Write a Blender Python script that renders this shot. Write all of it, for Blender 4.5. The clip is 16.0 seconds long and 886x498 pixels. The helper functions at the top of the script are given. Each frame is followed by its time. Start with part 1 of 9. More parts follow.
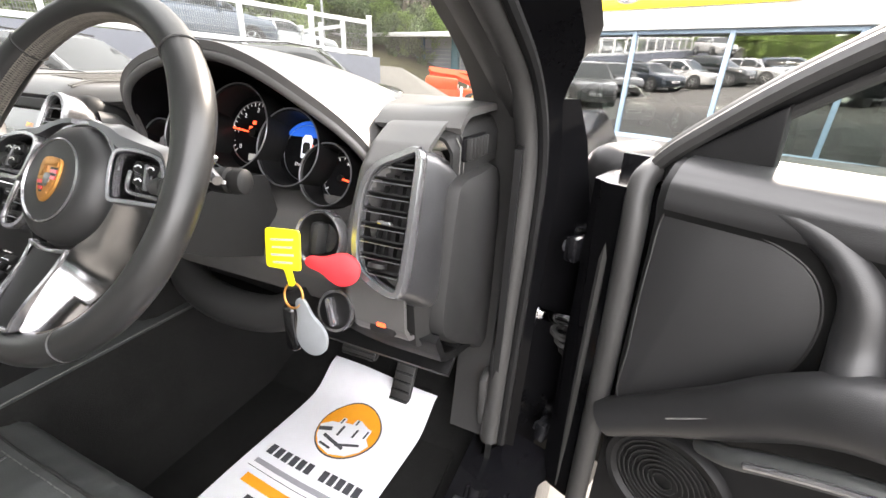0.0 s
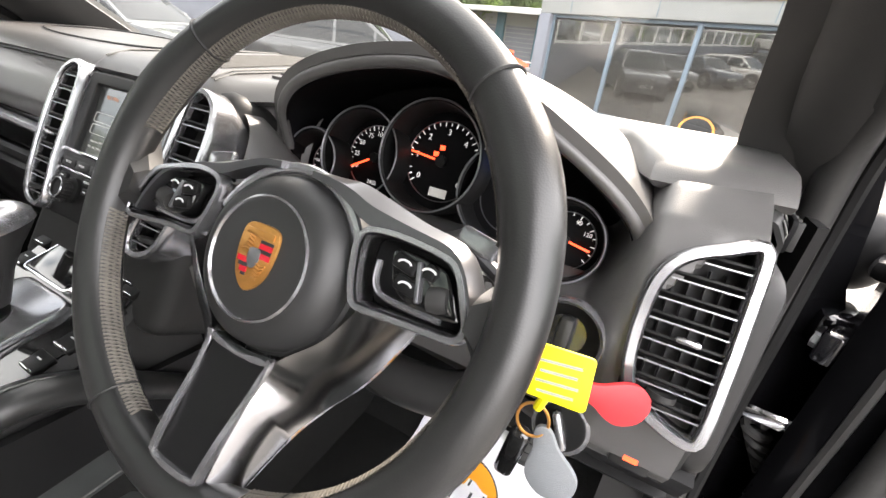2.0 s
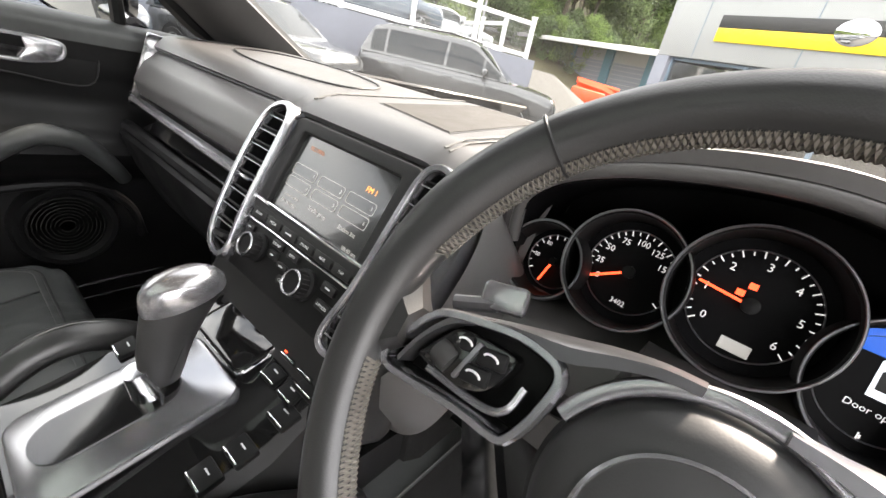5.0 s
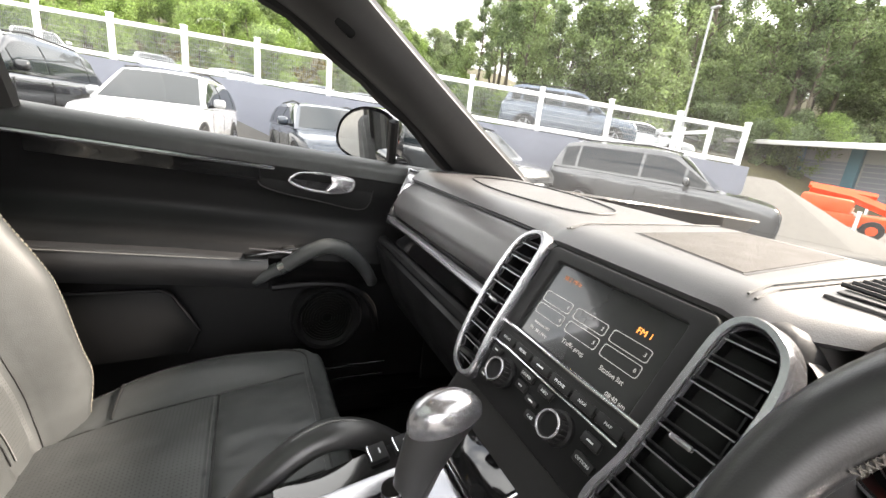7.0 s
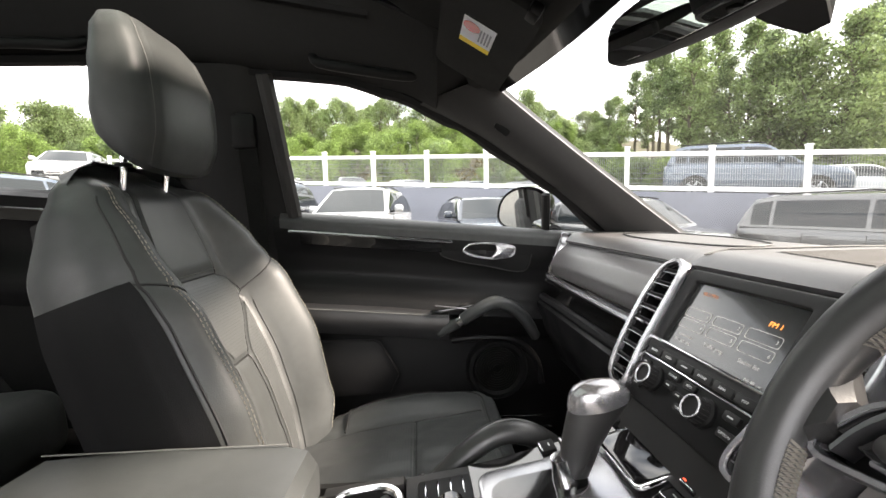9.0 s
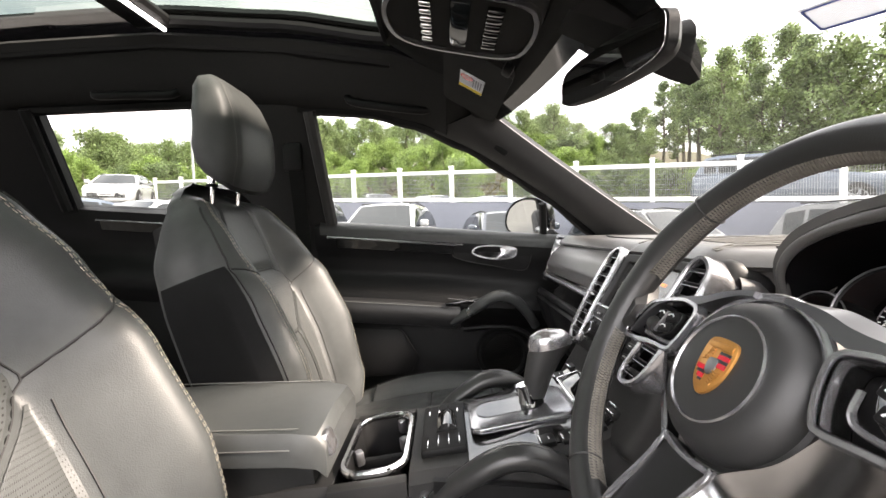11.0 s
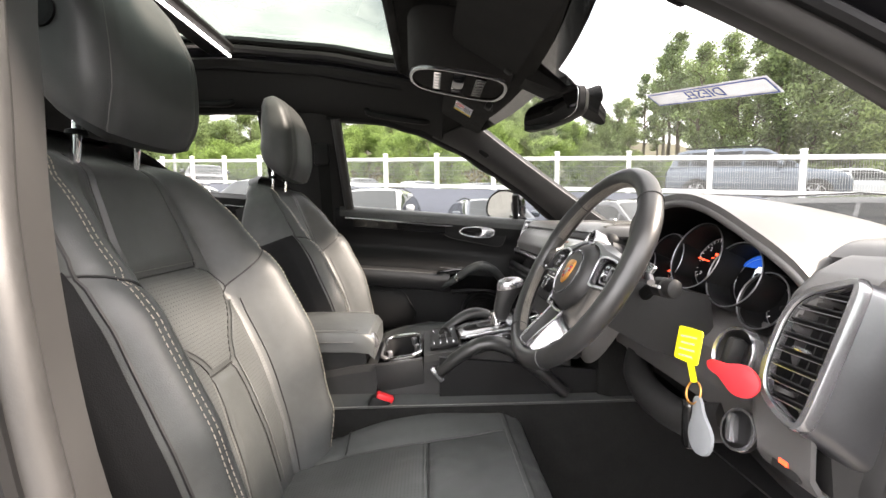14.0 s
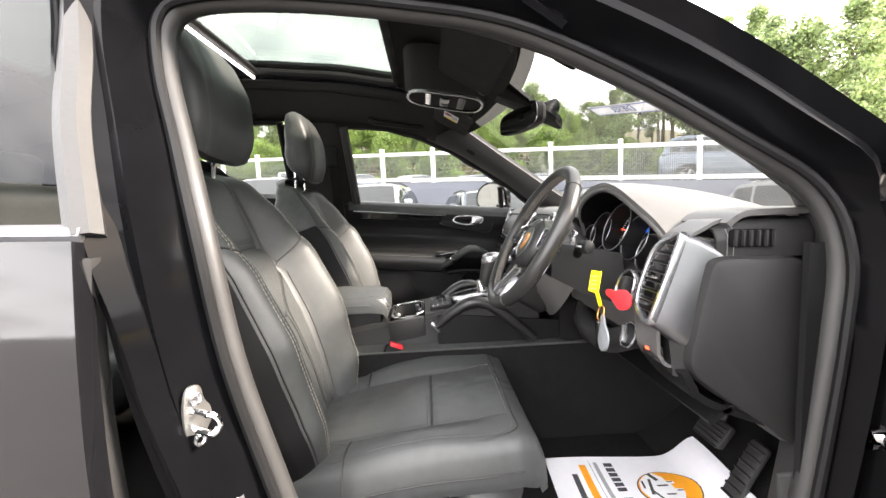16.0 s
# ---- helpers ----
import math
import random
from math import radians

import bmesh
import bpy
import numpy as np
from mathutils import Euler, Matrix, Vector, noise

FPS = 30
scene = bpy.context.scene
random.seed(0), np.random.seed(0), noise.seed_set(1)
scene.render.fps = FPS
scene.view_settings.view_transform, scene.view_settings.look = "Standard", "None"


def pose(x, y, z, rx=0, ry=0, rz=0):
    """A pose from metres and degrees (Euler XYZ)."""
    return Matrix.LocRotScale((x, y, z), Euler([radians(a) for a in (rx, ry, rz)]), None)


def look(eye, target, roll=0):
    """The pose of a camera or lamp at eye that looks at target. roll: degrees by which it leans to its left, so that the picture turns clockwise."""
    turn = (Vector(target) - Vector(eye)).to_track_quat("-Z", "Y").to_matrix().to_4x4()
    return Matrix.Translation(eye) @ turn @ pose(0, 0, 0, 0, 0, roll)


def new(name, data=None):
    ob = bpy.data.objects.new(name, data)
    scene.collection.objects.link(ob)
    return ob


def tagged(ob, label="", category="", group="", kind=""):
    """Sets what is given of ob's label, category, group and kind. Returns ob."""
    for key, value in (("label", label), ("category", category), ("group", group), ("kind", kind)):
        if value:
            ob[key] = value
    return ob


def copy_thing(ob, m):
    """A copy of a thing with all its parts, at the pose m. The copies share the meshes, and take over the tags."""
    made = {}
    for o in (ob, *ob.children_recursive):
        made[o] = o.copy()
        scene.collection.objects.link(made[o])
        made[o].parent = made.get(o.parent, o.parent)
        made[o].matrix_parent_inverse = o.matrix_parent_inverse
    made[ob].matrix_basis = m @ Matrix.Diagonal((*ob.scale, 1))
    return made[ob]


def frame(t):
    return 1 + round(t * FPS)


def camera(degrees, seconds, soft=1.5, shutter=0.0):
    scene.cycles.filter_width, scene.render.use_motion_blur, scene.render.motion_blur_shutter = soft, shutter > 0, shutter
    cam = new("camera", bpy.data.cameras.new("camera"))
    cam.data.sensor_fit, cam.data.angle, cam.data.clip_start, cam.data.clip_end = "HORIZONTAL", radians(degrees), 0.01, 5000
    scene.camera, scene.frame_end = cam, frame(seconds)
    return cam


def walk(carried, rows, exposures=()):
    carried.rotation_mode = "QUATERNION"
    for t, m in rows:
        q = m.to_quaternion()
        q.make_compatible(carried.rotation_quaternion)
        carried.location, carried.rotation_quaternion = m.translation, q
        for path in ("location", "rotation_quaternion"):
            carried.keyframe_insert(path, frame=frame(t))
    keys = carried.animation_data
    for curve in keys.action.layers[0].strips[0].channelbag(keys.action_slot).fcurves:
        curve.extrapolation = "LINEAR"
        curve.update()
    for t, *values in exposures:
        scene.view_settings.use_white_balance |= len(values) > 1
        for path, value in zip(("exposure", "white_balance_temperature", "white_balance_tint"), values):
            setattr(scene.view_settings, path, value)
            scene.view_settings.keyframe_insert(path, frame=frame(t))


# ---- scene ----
cam = camera(93.5, 16.0)
PATH = [
    (0, (0.869, -0.192, 1.103), (0.159, 1.489, 0.284), 2.0),
    (0.5, (0.783, -0.168, 1.106), (-0.045, 1.467, 0.304), 1.6),
    (1, (0.708, -0.148, 1.117), (-0.129, 1.443, 0.242), 3.3),
    (1.5, (0.641, -0.144, 1.128), (-0.152, 1.453, 0.222), 5.1),
    (2, (0.581, -0.14, 1.128), (-0.189, 1.462, 0.21), 6.7),
    (2.5, (0.53, -0.134, 1.128), (-0.241, 1.466, 0.209), 8.0),
    (3, (0.494, -0.125, 1.13), (-0.295, 1.465, 0.209), 9.1),
    (3.5, (0.464, -0.115, 1.131), (-0.372, 1.448, 0.205), 9.7),
    (6, (0.286, -0.126, 1.15), (-1.08, 1.133, 0.409), 10.5),
    (6.5, (0.273, -0.146, 1.153), (-1.28, 0.942, 0.517), 9.1),
    (7, (0.278, -0.169, 1.15), (-1.456, 0.674, 0.618), 6.4),
    (7.5, (0.297, -0.183, 1.143), (-1.563, 0.412, 0.715), 3.8),
    (8, (0.33, -0.193, 1.138), (-1.6, 0.208, 0.805), 1.9),
    (8.5, (0.384, -0.205, 1.127), (-1.588, 0.026, 0.887), 0.4),
    (9, (0.445, -0.212, 1.12), (-1.543, -0.095, 0.942), -1.0),
    (11.5, (0.727, -0.171, 1.093), (-1.27, -0.185, 0.987), -1.7),
    (12, (0.792, -0.18, 1.098), (-1.204, -0.193, 0.984), -1.6),
    (12.5, (0.869, -0.19, 1.099), (-1.127, -0.173, 0.968), -1.1),
    (13, (0.935, -0.201, 1.093), (-1.059, -0.161, 0.949), -0.7),
    (13.5, (1.002, -0.21, 1.089), (-0.991, -0.151, 0.931), -0.6),
    (14, (1.064, -0.222, 1.09), (-0.927, -0.15, 0.918), -0.6),
    (14.5, (1.125, -0.218, 1.09), (-0.865, -0.138, 0.906), -1.0),
    (15, (1.194, -0.205, 1.084), (-0.795, -0.125, 0.886), -1.6),
    (15.5, (1.272, -0.207, 1.078), (-0.716, -0.127, 0.876), -2.1),
    (16, (1.351, -0.219, 1.08), (-0.637, -0.144, 0.876), -2.5),
]
walk(cam, [(t, look(eye, target, roll)) for t, eye, target, roll in PATH], exposures=((0.0, 3.22, 6850, 15.6), (3.5, 3.20, 6850, 15.6), (6.0, 3.35, 6850, 15.6), (8.0, 3.12, 6850, 15.6), (12.0, 3.0, 6950, 17.5), (15.0, 3.10, 6950, 17.5), (16.0, 3.13, 6850, 15.6)))

# ---- light ----
SUN_TO = Vector((0.16, 0.79, 0.56)).normalized()      # towards the sun
world = bpy.data.worlds.new("sky")
scene.world = world
world.use_nodes = True
wn = world.node_tree.nodes
sky = wn.new("ShaderNodeTexSky")
sky.sky_type, sky.sun_disc = "NISHITA", False
sky.sun_elevation = math.asin(SUN_TO.z)
sky.sun_rotation = math.atan2(SUN_TO.x, SUN_TO.y)
sky.dust_density, sky.ozone_density, sky.air_density = 3.0, 1.0, 1.4
# broken white cloud over most of the sky
wc = wn.new("ShaderNodeTexCoord")
wmap = wn.new("ShaderNodeMapping")
wmap.inputs["Scale"].default_value = (1.6, 1.6, 4.0)
wnoise = wn.new("ShaderNodeTexNoise")
wnoise.inputs["Scale"].default_value, wnoise.inputs["Detail"].default_value = 1.7, 6.0
wramp = wn.new("ShaderNodeValToRGB")
wramp.color_ramp.elements[0].position, wramp.color_ramp.elements[1].position = 0.36, 0.52
wramp.color_ramp.elements[0].color, wramp.color_ramp.elements[1].color = (0.25, 0.25, 0.25, 1), (0.96, 0.96, 0.96, 1)
wmix = wn.new("ShaderNodeMix")
wmix.data_type = "RGBA"
wmix.inputs[7].default_value = (12.5, 12.8, 13.0, 1)
wl = world.node_tree.links
wl.new(wc.outputs["Generated"], wmap.inputs["Vector"])
wl.new(wmap.outputs["Vector"], wnoise.inputs["Vector"])
wl.new(wnoise.outputs["Fac"], wramp.inputs["Fac"])
wl.new(wramp.outputs["Color"], wmix.inputs[0])
wl.new(sky.outputs["Color"], wmix.inputs[6])
wl.new(wmix.outputs[2], wn["Background"].inputs["Color"])
wn["Background"].inputs["Strength"].default_value = 0.115

sun = new("sun", bpy.data.lights.new("sun", "SUN"))
sun.data.energy, sun.data.angle, sun.data.color = 2.6, radians(8), (1.0, 0.93, 0.82)
sun.matrix_world = look((0, 0, 30), Vector((0, 0, 30)) - SUN_TO)


# ---- materials ----
def mat(name, colour, rough=0.5, metal=0.0, vary=0.12, scale=8.0, bump=0.0, bump_scale=200.0, coat=0.0, emit=0.0,
        kind="noise", island=False, spec=0.5, rough_vary=0.1, stretch=(1, 1, 1), alpha=1.0):
    m = bpy.data.materials.new(name)
    m.use_nodes = True
    n, l = m.node_tree.nodes, m.node_tree.links
    p = n["Principled BSDF"]
    p.inputs["Roughness"].default_value, p.inputs["Metallic"].default_value = rough, metal
    p.inputs["Coat Weight"].default_value, p.inputs["Specular IOR Level"].default_value = coat, spec
    p.inputs["Coat Roughness"].default_value = 0.04
    c = n.new("ShaderNodeTexCoord")
    mp = n.new("ShaderNodeMapping")
    mp.inputs["Scale"].default_value = stretch
    l.new(c.outputs["Object"], mp.inputs["Vector"])
    a = n.new("ShaderNodeTexNoise")
    a.inputs["Scale"].default_value, a.inputs["Detail"].default_value = scale, 5
    b = n.new("ShaderNodeTexNoise")
    b.inputs["Scale"].default_value, b.inputs["Detail"].default_value = scale * 9, 3
    l.new(mp.outputs["Vector"], a.inputs["Vector"])
    l.new(mp.outputs["Vector"], b.inputs["Vector"])
    s = n.new("ShaderNodeMath")
    s.operation = "MULTIPLY_ADD"
    l.new(b.outputs["Fac"], s.inputs[0])
    s.inputs[1].default_value = 0.5
    l.new(a.outputs["Fac"], s.inputs[2])
    r = n.new("ShaderNodeMapRange")
    r.inputs["From Min"].default_value, r.inputs["From Max"].default_value = 0.45, 1.05
    r.inputs["To Min"].default_value, r.inputs["To Max"].default_value = 1 - vary, 1 + vary
    l.new(s.outputs[0], r.inputs["Value"])
    h = n.new("ShaderNodeHueSaturation")
    h.inputs["Color"].default_value = (*colour, 1)
    if island:
        g = n.new("ShaderNodeNewGeometry")
        k = n.new("ShaderNodeMapRange")
        k.inputs["To Min"].default_value, k.inputs["To Max"].default_value = 1 - island, 1 + island
        l.new(g.outputs["Random Per Island"], k.inputs["Value"])
        q = n.new("ShaderNodeMath")
        q.operation = "MULTIPLY"
        l.new(k.outputs["Result"], q.inputs[0])
        l.new(r.outputs["Result"], q.inputs[1])
        l.new(q.outputs[0], h.inputs["Value"])
    else:
        l.new(r.outputs["Result"], h.inputs["Value"])
    l.new(h.outputs["Color"], p.inputs["Base Color"])
    if emit:
        l.new(h.outputs["Color"], p.inputs["Emission Color"])
        p.inputs["Emission Strength"].default_value = emit
    rr = n.new("ShaderNodeMapRange")
    rr.inputs["From Min"].default_value, rr.inputs["From Max"].default_value = 0.35, 0.7
    rr.inputs["To Min"].default_value, rr.inputs["To Max"].default_value = max(0.0, rough - rough_vary * rough), min(1.0, rough + rough_vary * rough)
    l.new(a.outputs["Fac"], rr.inputs["Value"])
    l.new(rr.outputs["Result"], p.inputs["Roughness"])
    if bump:
        if kind == "cells":
            t = n.new("ShaderNodeTexVoronoi")
            out = t.outputs["Distance"]
        else:
            t = n.new("ShaderNodeTexNoise")
            t.inputs["Detail"].default_value = 4
            out = t.outputs["Fac"]
        t.inputs["Scale"].default_value = bump_scale
        l.new(mp.outputs["Vector"], t.inputs["Vector"])
        bp = n.new("ShaderNodeBump")
        bp.inputs["Strength"].default_value, bp.inputs["Distance"].default_value = bump, 0.002
        l.new(out, bp.inputs["Height"])
        l.new(bp.outputs["Normal"], p.inputs["Normal"])
    if alpha < 1:
        p.inputs["Alpha"].default_value = alpha
    return m


def perforated(name, colour, rough, pitch=0.0062):
    """Leather punched with rows of small holes."""
    m = mat(name, colour, rough, vary=0.10, scale=5, bump=0.10, bump_scale=650, kind="cells")
    n, l = m.node_tree.nodes, m.node_tree.links
    p = n["Principled BSDF"]
    uv = n.new("ShaderNodeUVMap")
    sc = n.new("ShaderNodeVectorMath")
    sc.operation = "SCALE"
    sc.inputs["Scale"].default_value = 1 / pitch
    l.new(uv.outputs["UV"], sc.inputs[0])
    fr = n.new("ShaderNodeVectorMath")
    fr.operation = "FRACTION"
    l.new(sc.outputs["Vector"], fr.inputs[0])
    ds = n.new("ShaderNodeVectorMath")
    ds.operation = "DISTANCE"
    ds.inputs[1].default_value = (0.5, 0.5, 0)
    l.new(fr.outputs["Vector"], ds.inputs[0])
    st = n.new("ShaderNodeMapRange")
    st.inputs["From Min"].default_value, st.inputs["From Max"].default_value = 0.12, 0.22
    l.new(ds.outputs["Value"], st.inputs["Value"])
    mx = n.new("ShaderNodeMix")
    mx.data_type = "RGBA"
    mx.inputs[6].default_value = (0.003, 0.003, 0.003, 1)
    old = p.inputs["Base Color"].links[0].from_socket
    l.new(old, mx.inputs[7])
    l.new(st.outputs["Result"], mx.inputs[0])
    l.new(mx.outputs[2], p.inputs["Base Color"])
    return m


def glass(name, tint=(1, 1, 1), rough=0.0, mirror=0.10, dirt=0.0):
    """Thin pane: see-through with a weak reflection."""
    m = bpy.data.materials.new(name)
    m.use_nodes = True
    n, l = m.node_tree.nodes, m.node_tree.links
    n.remove(n["Principled BSDF"])
    t = n.new("ShaderNodeBsdfTransparent")
    t.inputs["Color"].default_value = (*tint, 1)
    g = n.new("ShaderNodeBsdfGlossy")
    g.inputs["Roughness"].default_value = rough
    f = n.new("ShaderNodeLayerWeight")
    f.inputs["Blend"].default_value = 0.5
    w = n.new("ShaderNodeMath")
    w.operation = "POWER"
    w.inputs[1].default_value = 4.0
    l.new(f.outputs["Facing"], w.inputs[0])
    s = n.new("ShaderNodeMath")
    s.operation = "MULTIPLY_ADD"
    s.inputs[1].default_value, s.inputs[2].default_value = 0.55, mirror
    l.new(w.outputs[0], s.inputs[0])
    mx = n.new("ShaderNodeMixShader")
    l.new(s.outputs[0], mx.inputs["Fac"])
    l.new(t.outputs[0], mx.inputs[1])
    l.new(g.outputs[0], mx.inputs[2])
    last = mx
    if dirt:
        d = n.new("ShaderNodeBsdfDiffuse")
        d.inputs["Color"].default_value = (0.7, 0.7, 0.68, 1)
        tx = n.new("ShaderNodeTexNoise")
        tx.inputs["Scale"].default_value, tx.inputs["Detail"].default_value = 2.2, 7
        rg = n.new("ShaderNodeMapRange")
        rg.inputs["From Min"].default_value, rg.inputs["From Max"].default_value = 0.35, 0.75
        rg.inputs["To Max"].default_value = dirt
        l.new(tx.outputs["Fac"], rg.inputs["Value"])
        m2 = n.new("ShaderNodeMixShader")
        l.new(rg.outputs["Result"], m2.inputs["Fac"])
        l.new(mx.outputs[0], m2.inputs[1])
        l.new(d.outputs[0], m2.inputs[2])
        last = m2
    l.new(last.outputs[0], n["Material Output"].inputs["Surface"])
    return m


LEATHER = mat("black_leather", (0.043, 0.0455, 0.0447), 0.43, vary=0.22, scale=5, bump=0.10, bump_scale=650, kind="cells", rough_vary=0.15, spec=0.36)
LEATHER_PERF = perforated("perforated_leather", (0.050, 0.0525, 0.0515), 0.47)
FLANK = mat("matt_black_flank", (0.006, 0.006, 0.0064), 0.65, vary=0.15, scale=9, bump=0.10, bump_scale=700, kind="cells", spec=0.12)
LEATHER_WHEEL = mat("worn_wheel_leather", (0.015, 0.015, 0.0148), 0.36, vary=0.15, scale=14, bump=0.05, bump_scale=900, kind="cells", rough_vary=0.15)
PIPING = mat("cream_thread", (0.30, 0.27, 0.22), 0.8, vary=0.2, scale=60)
THREAD = mat("grey_thread", (0.10, 0.10, 0.095), 0.8, vary=0.2, scale=60)
WORN_THREAD = mat("worn_tan_thread", (0.115, 0.105, 0.090), 0.75, vary=0.35, scale=40)
SEAM = mat("seam_shadow_leather", (0.010, 0.010, 0.010), 0.6, vary=0.2, scale=30)
DASH = mat("dash_leather", (0.072, 0.0695, 0.068), 0.40, vary=0.12, scale=4, bump=0.07, bump_scale=800, kind="cells", rough_vary=0.12)
DOOR_TRIM = mat("charcoal_door_vinyl", (0.013, 0.013, 0.0135), 0.46, vary=0.10, scale=7, bump=0.08, bump_scale=900, kind="cells", rough_vary=0.12)
PLASTIC = mat("black_soft_plastic", (0.0065, 0.0065, 0.0067), 0.50, vary=0.15, scale=10, bump=0.08, bump_scale=900, rough_vary=0.2, spec=0.17)
PLASTIC_GREY = mat("charcoal_plastic", (0.017, 0.0169, 0.0168), 0.52, vary=0.12, scale=9, bump=0.08, bump_scale=900, spec=0.22)
PLASTIC_PILLAR = mat("pillar_trim_grey", (0.027, 0.0265, 0.026), 0.60, vary=0.12, scale=9, bump=0.10, bump_scale=900, spec=0.3)
RUBBER = mat("rubber_seal", (0.022, 0.0215, 0.021), 0.55, vary=0.15, scale=12, bump=0.15, bump_scale=150)
SILVER = mat("satin_aluminium", (0.31, 0.31, 0.32), 0.22, 0.85, vary=0.04, scale=30, rough_vary=0.05)
SPOKE = mat("satin_spoke_metal", (0.145, 0.145, 0.15), 0.33, 0.9, vary=0.05, scale=30)
SPOKE_POLISHED = mat("polished_spoke_metal", (0.33, 0.33, 0.34), 0.17, 1.0, vary=0.05, scale=30)
SILVER_DARK = mat("dark_satin_metal", (0.24, 0.24, 0.25), 0.34, 0.9, vary=0.08, scale=30)
CHROME = mat("chrome", (0.85, 0.85, 0.86), 0.07, 1.0, vary=0.03, scale=20)
PLASTIC_HUB = mat("satin_airbag_cover", (0.014, 0.014, 0.014), 0.50, vary=0.1, scale=12, bump=0.06, bump_scale=900)
CHROME_SATIN = mat("polished_aluminium", (0.78, 0.78, 0.79), 0.16, 1.0, vary=0.04, scale=20)
ZINC = mat("zinc_plate", (0.33, 0.325, 0.31), 0.38, 0.9, vary=0.12, scale=60)
PIANO = mat("gloss_black_trim", (0.006, 0.006, 0.006), 0.08, vary=0.1, scale=20, coat=0.6)
# same paint as PAINT, darkened and less reflective to stand for dark surroundings
JAMB = mat("dimmed_jamb_paint", (0.003, 0.003, 0.0034), 0.10, vary=0.2, scale=20, rough_vary=0.4, spec=0.06)
PAINT = mat("black_car_paint", (0.006, 0.006, 0.007), 0.06, vary=0.15, scale=20, coat=0.15, rough_vary=0.3)
CARPET = mat("black_carpet", (0.011, 0.011, 0.0107), 0.95, vary=0.35, scale=25, bump=0.9, bump_scale=900, spec=0.1)
HEADLINER = mat("charcoal_headliner", (0.022, 0.022, 0.0215), 0.9, vary=0.12, scale=12, bump=0.4, bump_scale=800, spec=0.15)
# tint of both panes is darker than the glass, to tone down the bright outside
GLASS = glass("dimming_glass", (0.40, 0.412, 0.402), mirror=0.05)
WINDSCREEN = glass("windscreen_glass", (0.40, 0.412, 0.402), mirror=0.04, dirt=0.05)
TINT = glass("tinted_roof_glass", (0.098, 0.115, 0.100), mirror=0.05)
REAR_GLASS = glass("dark_rear_door_glass", (0.07, 0.085, 0.08), mirror=0.03)
PRIVACY = glass("tinted_rear_glass", (0.42, 0.48, 0.45), mirror=0.10)
MIRROR = mat("mirror_glass", (0.9, 0.92, 0.92), 0.01, 1.0, vary=0.01)
WHITE = mat("white_paint", (0.80, 0.80, 0.79), 0.45, vary=0.06, scale=3)
PAPER = mat("white_paper", (0.74, 0.74, 0.78), 0.7, vary=0.04, scale=6)
ORANGE = mat("orange_print", (0.85, 0.34, 0.02), 0.6, vary=0.05)
INK = mat("dark_print", (0.05, 0.05, 0.06), 0.7, vary=0.1)
INK_GREY = mat("grey_print", (0.30, 0.30, 0.33), 0.7, vary=0.1)
YELLOW = mat("yellow_plastic", (0.86, 0.78, 0.01), 0.5, vary=0.08, scale=30)
RED = mat("red_leatherette", (0.56, 0.016, 0.022), 0.5, vary=0.12, scale=40)
GREY_FOB = mat("grey_leatherette", (0.17, 0.18, 0.19), 0.6, vary=0.1, scale=60, bump=0.3, bump_scale=900)
GOLD = mat("gold_enamel", (0.52, 0.25, 0.07), 0.34, 0.8, vary=0.2, scale=90)
CREST_RED = mat("red_enamel", (0.42, 0.01, 0.02), 0.25, vary=0.05, coat=0.5)
LED_RED = mat("red_needle", (0.85, 0.06, 0.02), 0.4, vary=0.02, emit=0.55)
DIAL = mat("black_dial", (0.004, 0.004, 0.0045), 0.6, vary=0.1, spec=0.08)
DIAL_INK = mat("white_dial_print", (0.62, 0.62, 0.62), 0.5, vary=0.03, emit=0.12)
BUTTON_INK = mat("button_print", (0.62, 0.62, 0.62), 0.5, vary=0.03)
LCD = mat("screen_glass", (0.022, 0.023, 0.022), 0.16, vary=0.05, coat=0.4)
LCD_INK = mat("screen_text", (0.34, 0.34, 0.32), 0.4, vary=0.02, emit=0.10)
DISPLAY_INK = mat("pale_display_picture", (0.45, 0.50, 0.56), 0.4, vary=0.02, emit=0.25)
LCD_DIM = mat("screen_dim_amber_text", (0.35, 0.12, 0.04), 0.4, vary=0.02, emit=0.08)
LCD_AMBER = mat("screen_amber_text", (0.75, 0.26, 0.05), 0.4, vary=0.02, emit=0.35)
BLUE_GLOW = mat("blue_display_band", (0.01, 0.06, 0.30), 0.2, vary=0.1, scale=30, emit=0.22)
ASPHALT = mat("car_park_asphalt", (0.105, 0.100, 0.092), 0.9, vary=0.22, scale=0.8, bump=0.6, bump_scale=60)
RENDERED = mat("grey_painted_wall", (0.22, 0.23, 0.27), 0.85, vary=0.10, scale=0.7, bump=0.3, bump_scale=30)
CLADDING = mat("pale_cladding", (0.33, 0.335, 0.33), 0.5, vary=0.05, scale=0.5)
STEEL_BLUE = mat("blue_grey_frame", (0.16, 0.22, 0.28), 0.5, vary=0.06, scale=2)
TEAL = mat("teal_shed_panel", (0.06, 0.17, 0.22), 0.6, vary=0.1, scale=1)
SIGN_YELLOW = mat("yellow_sign", (0.85, 0.60, 0.01), 0.45, vary=0.03)
SIGN_BLACK = mat("black_sign_band", (0.03, 0.03, 0.03), 0.5, vary=0.03)
SHOP_GLASS = glass("showroom_glass", (0.5, 0.53, 0.5), mirror=0.20)
LIFT_ORANGE = mat("orange_machine_paint", (0.78, 0.09, 0.01), 0.45, vary=0.12, scale=2)
TYRE = mat("tyre_rubber", (0.02, 0.02, 0.02), 0.85, vary=0.15, scale=10)
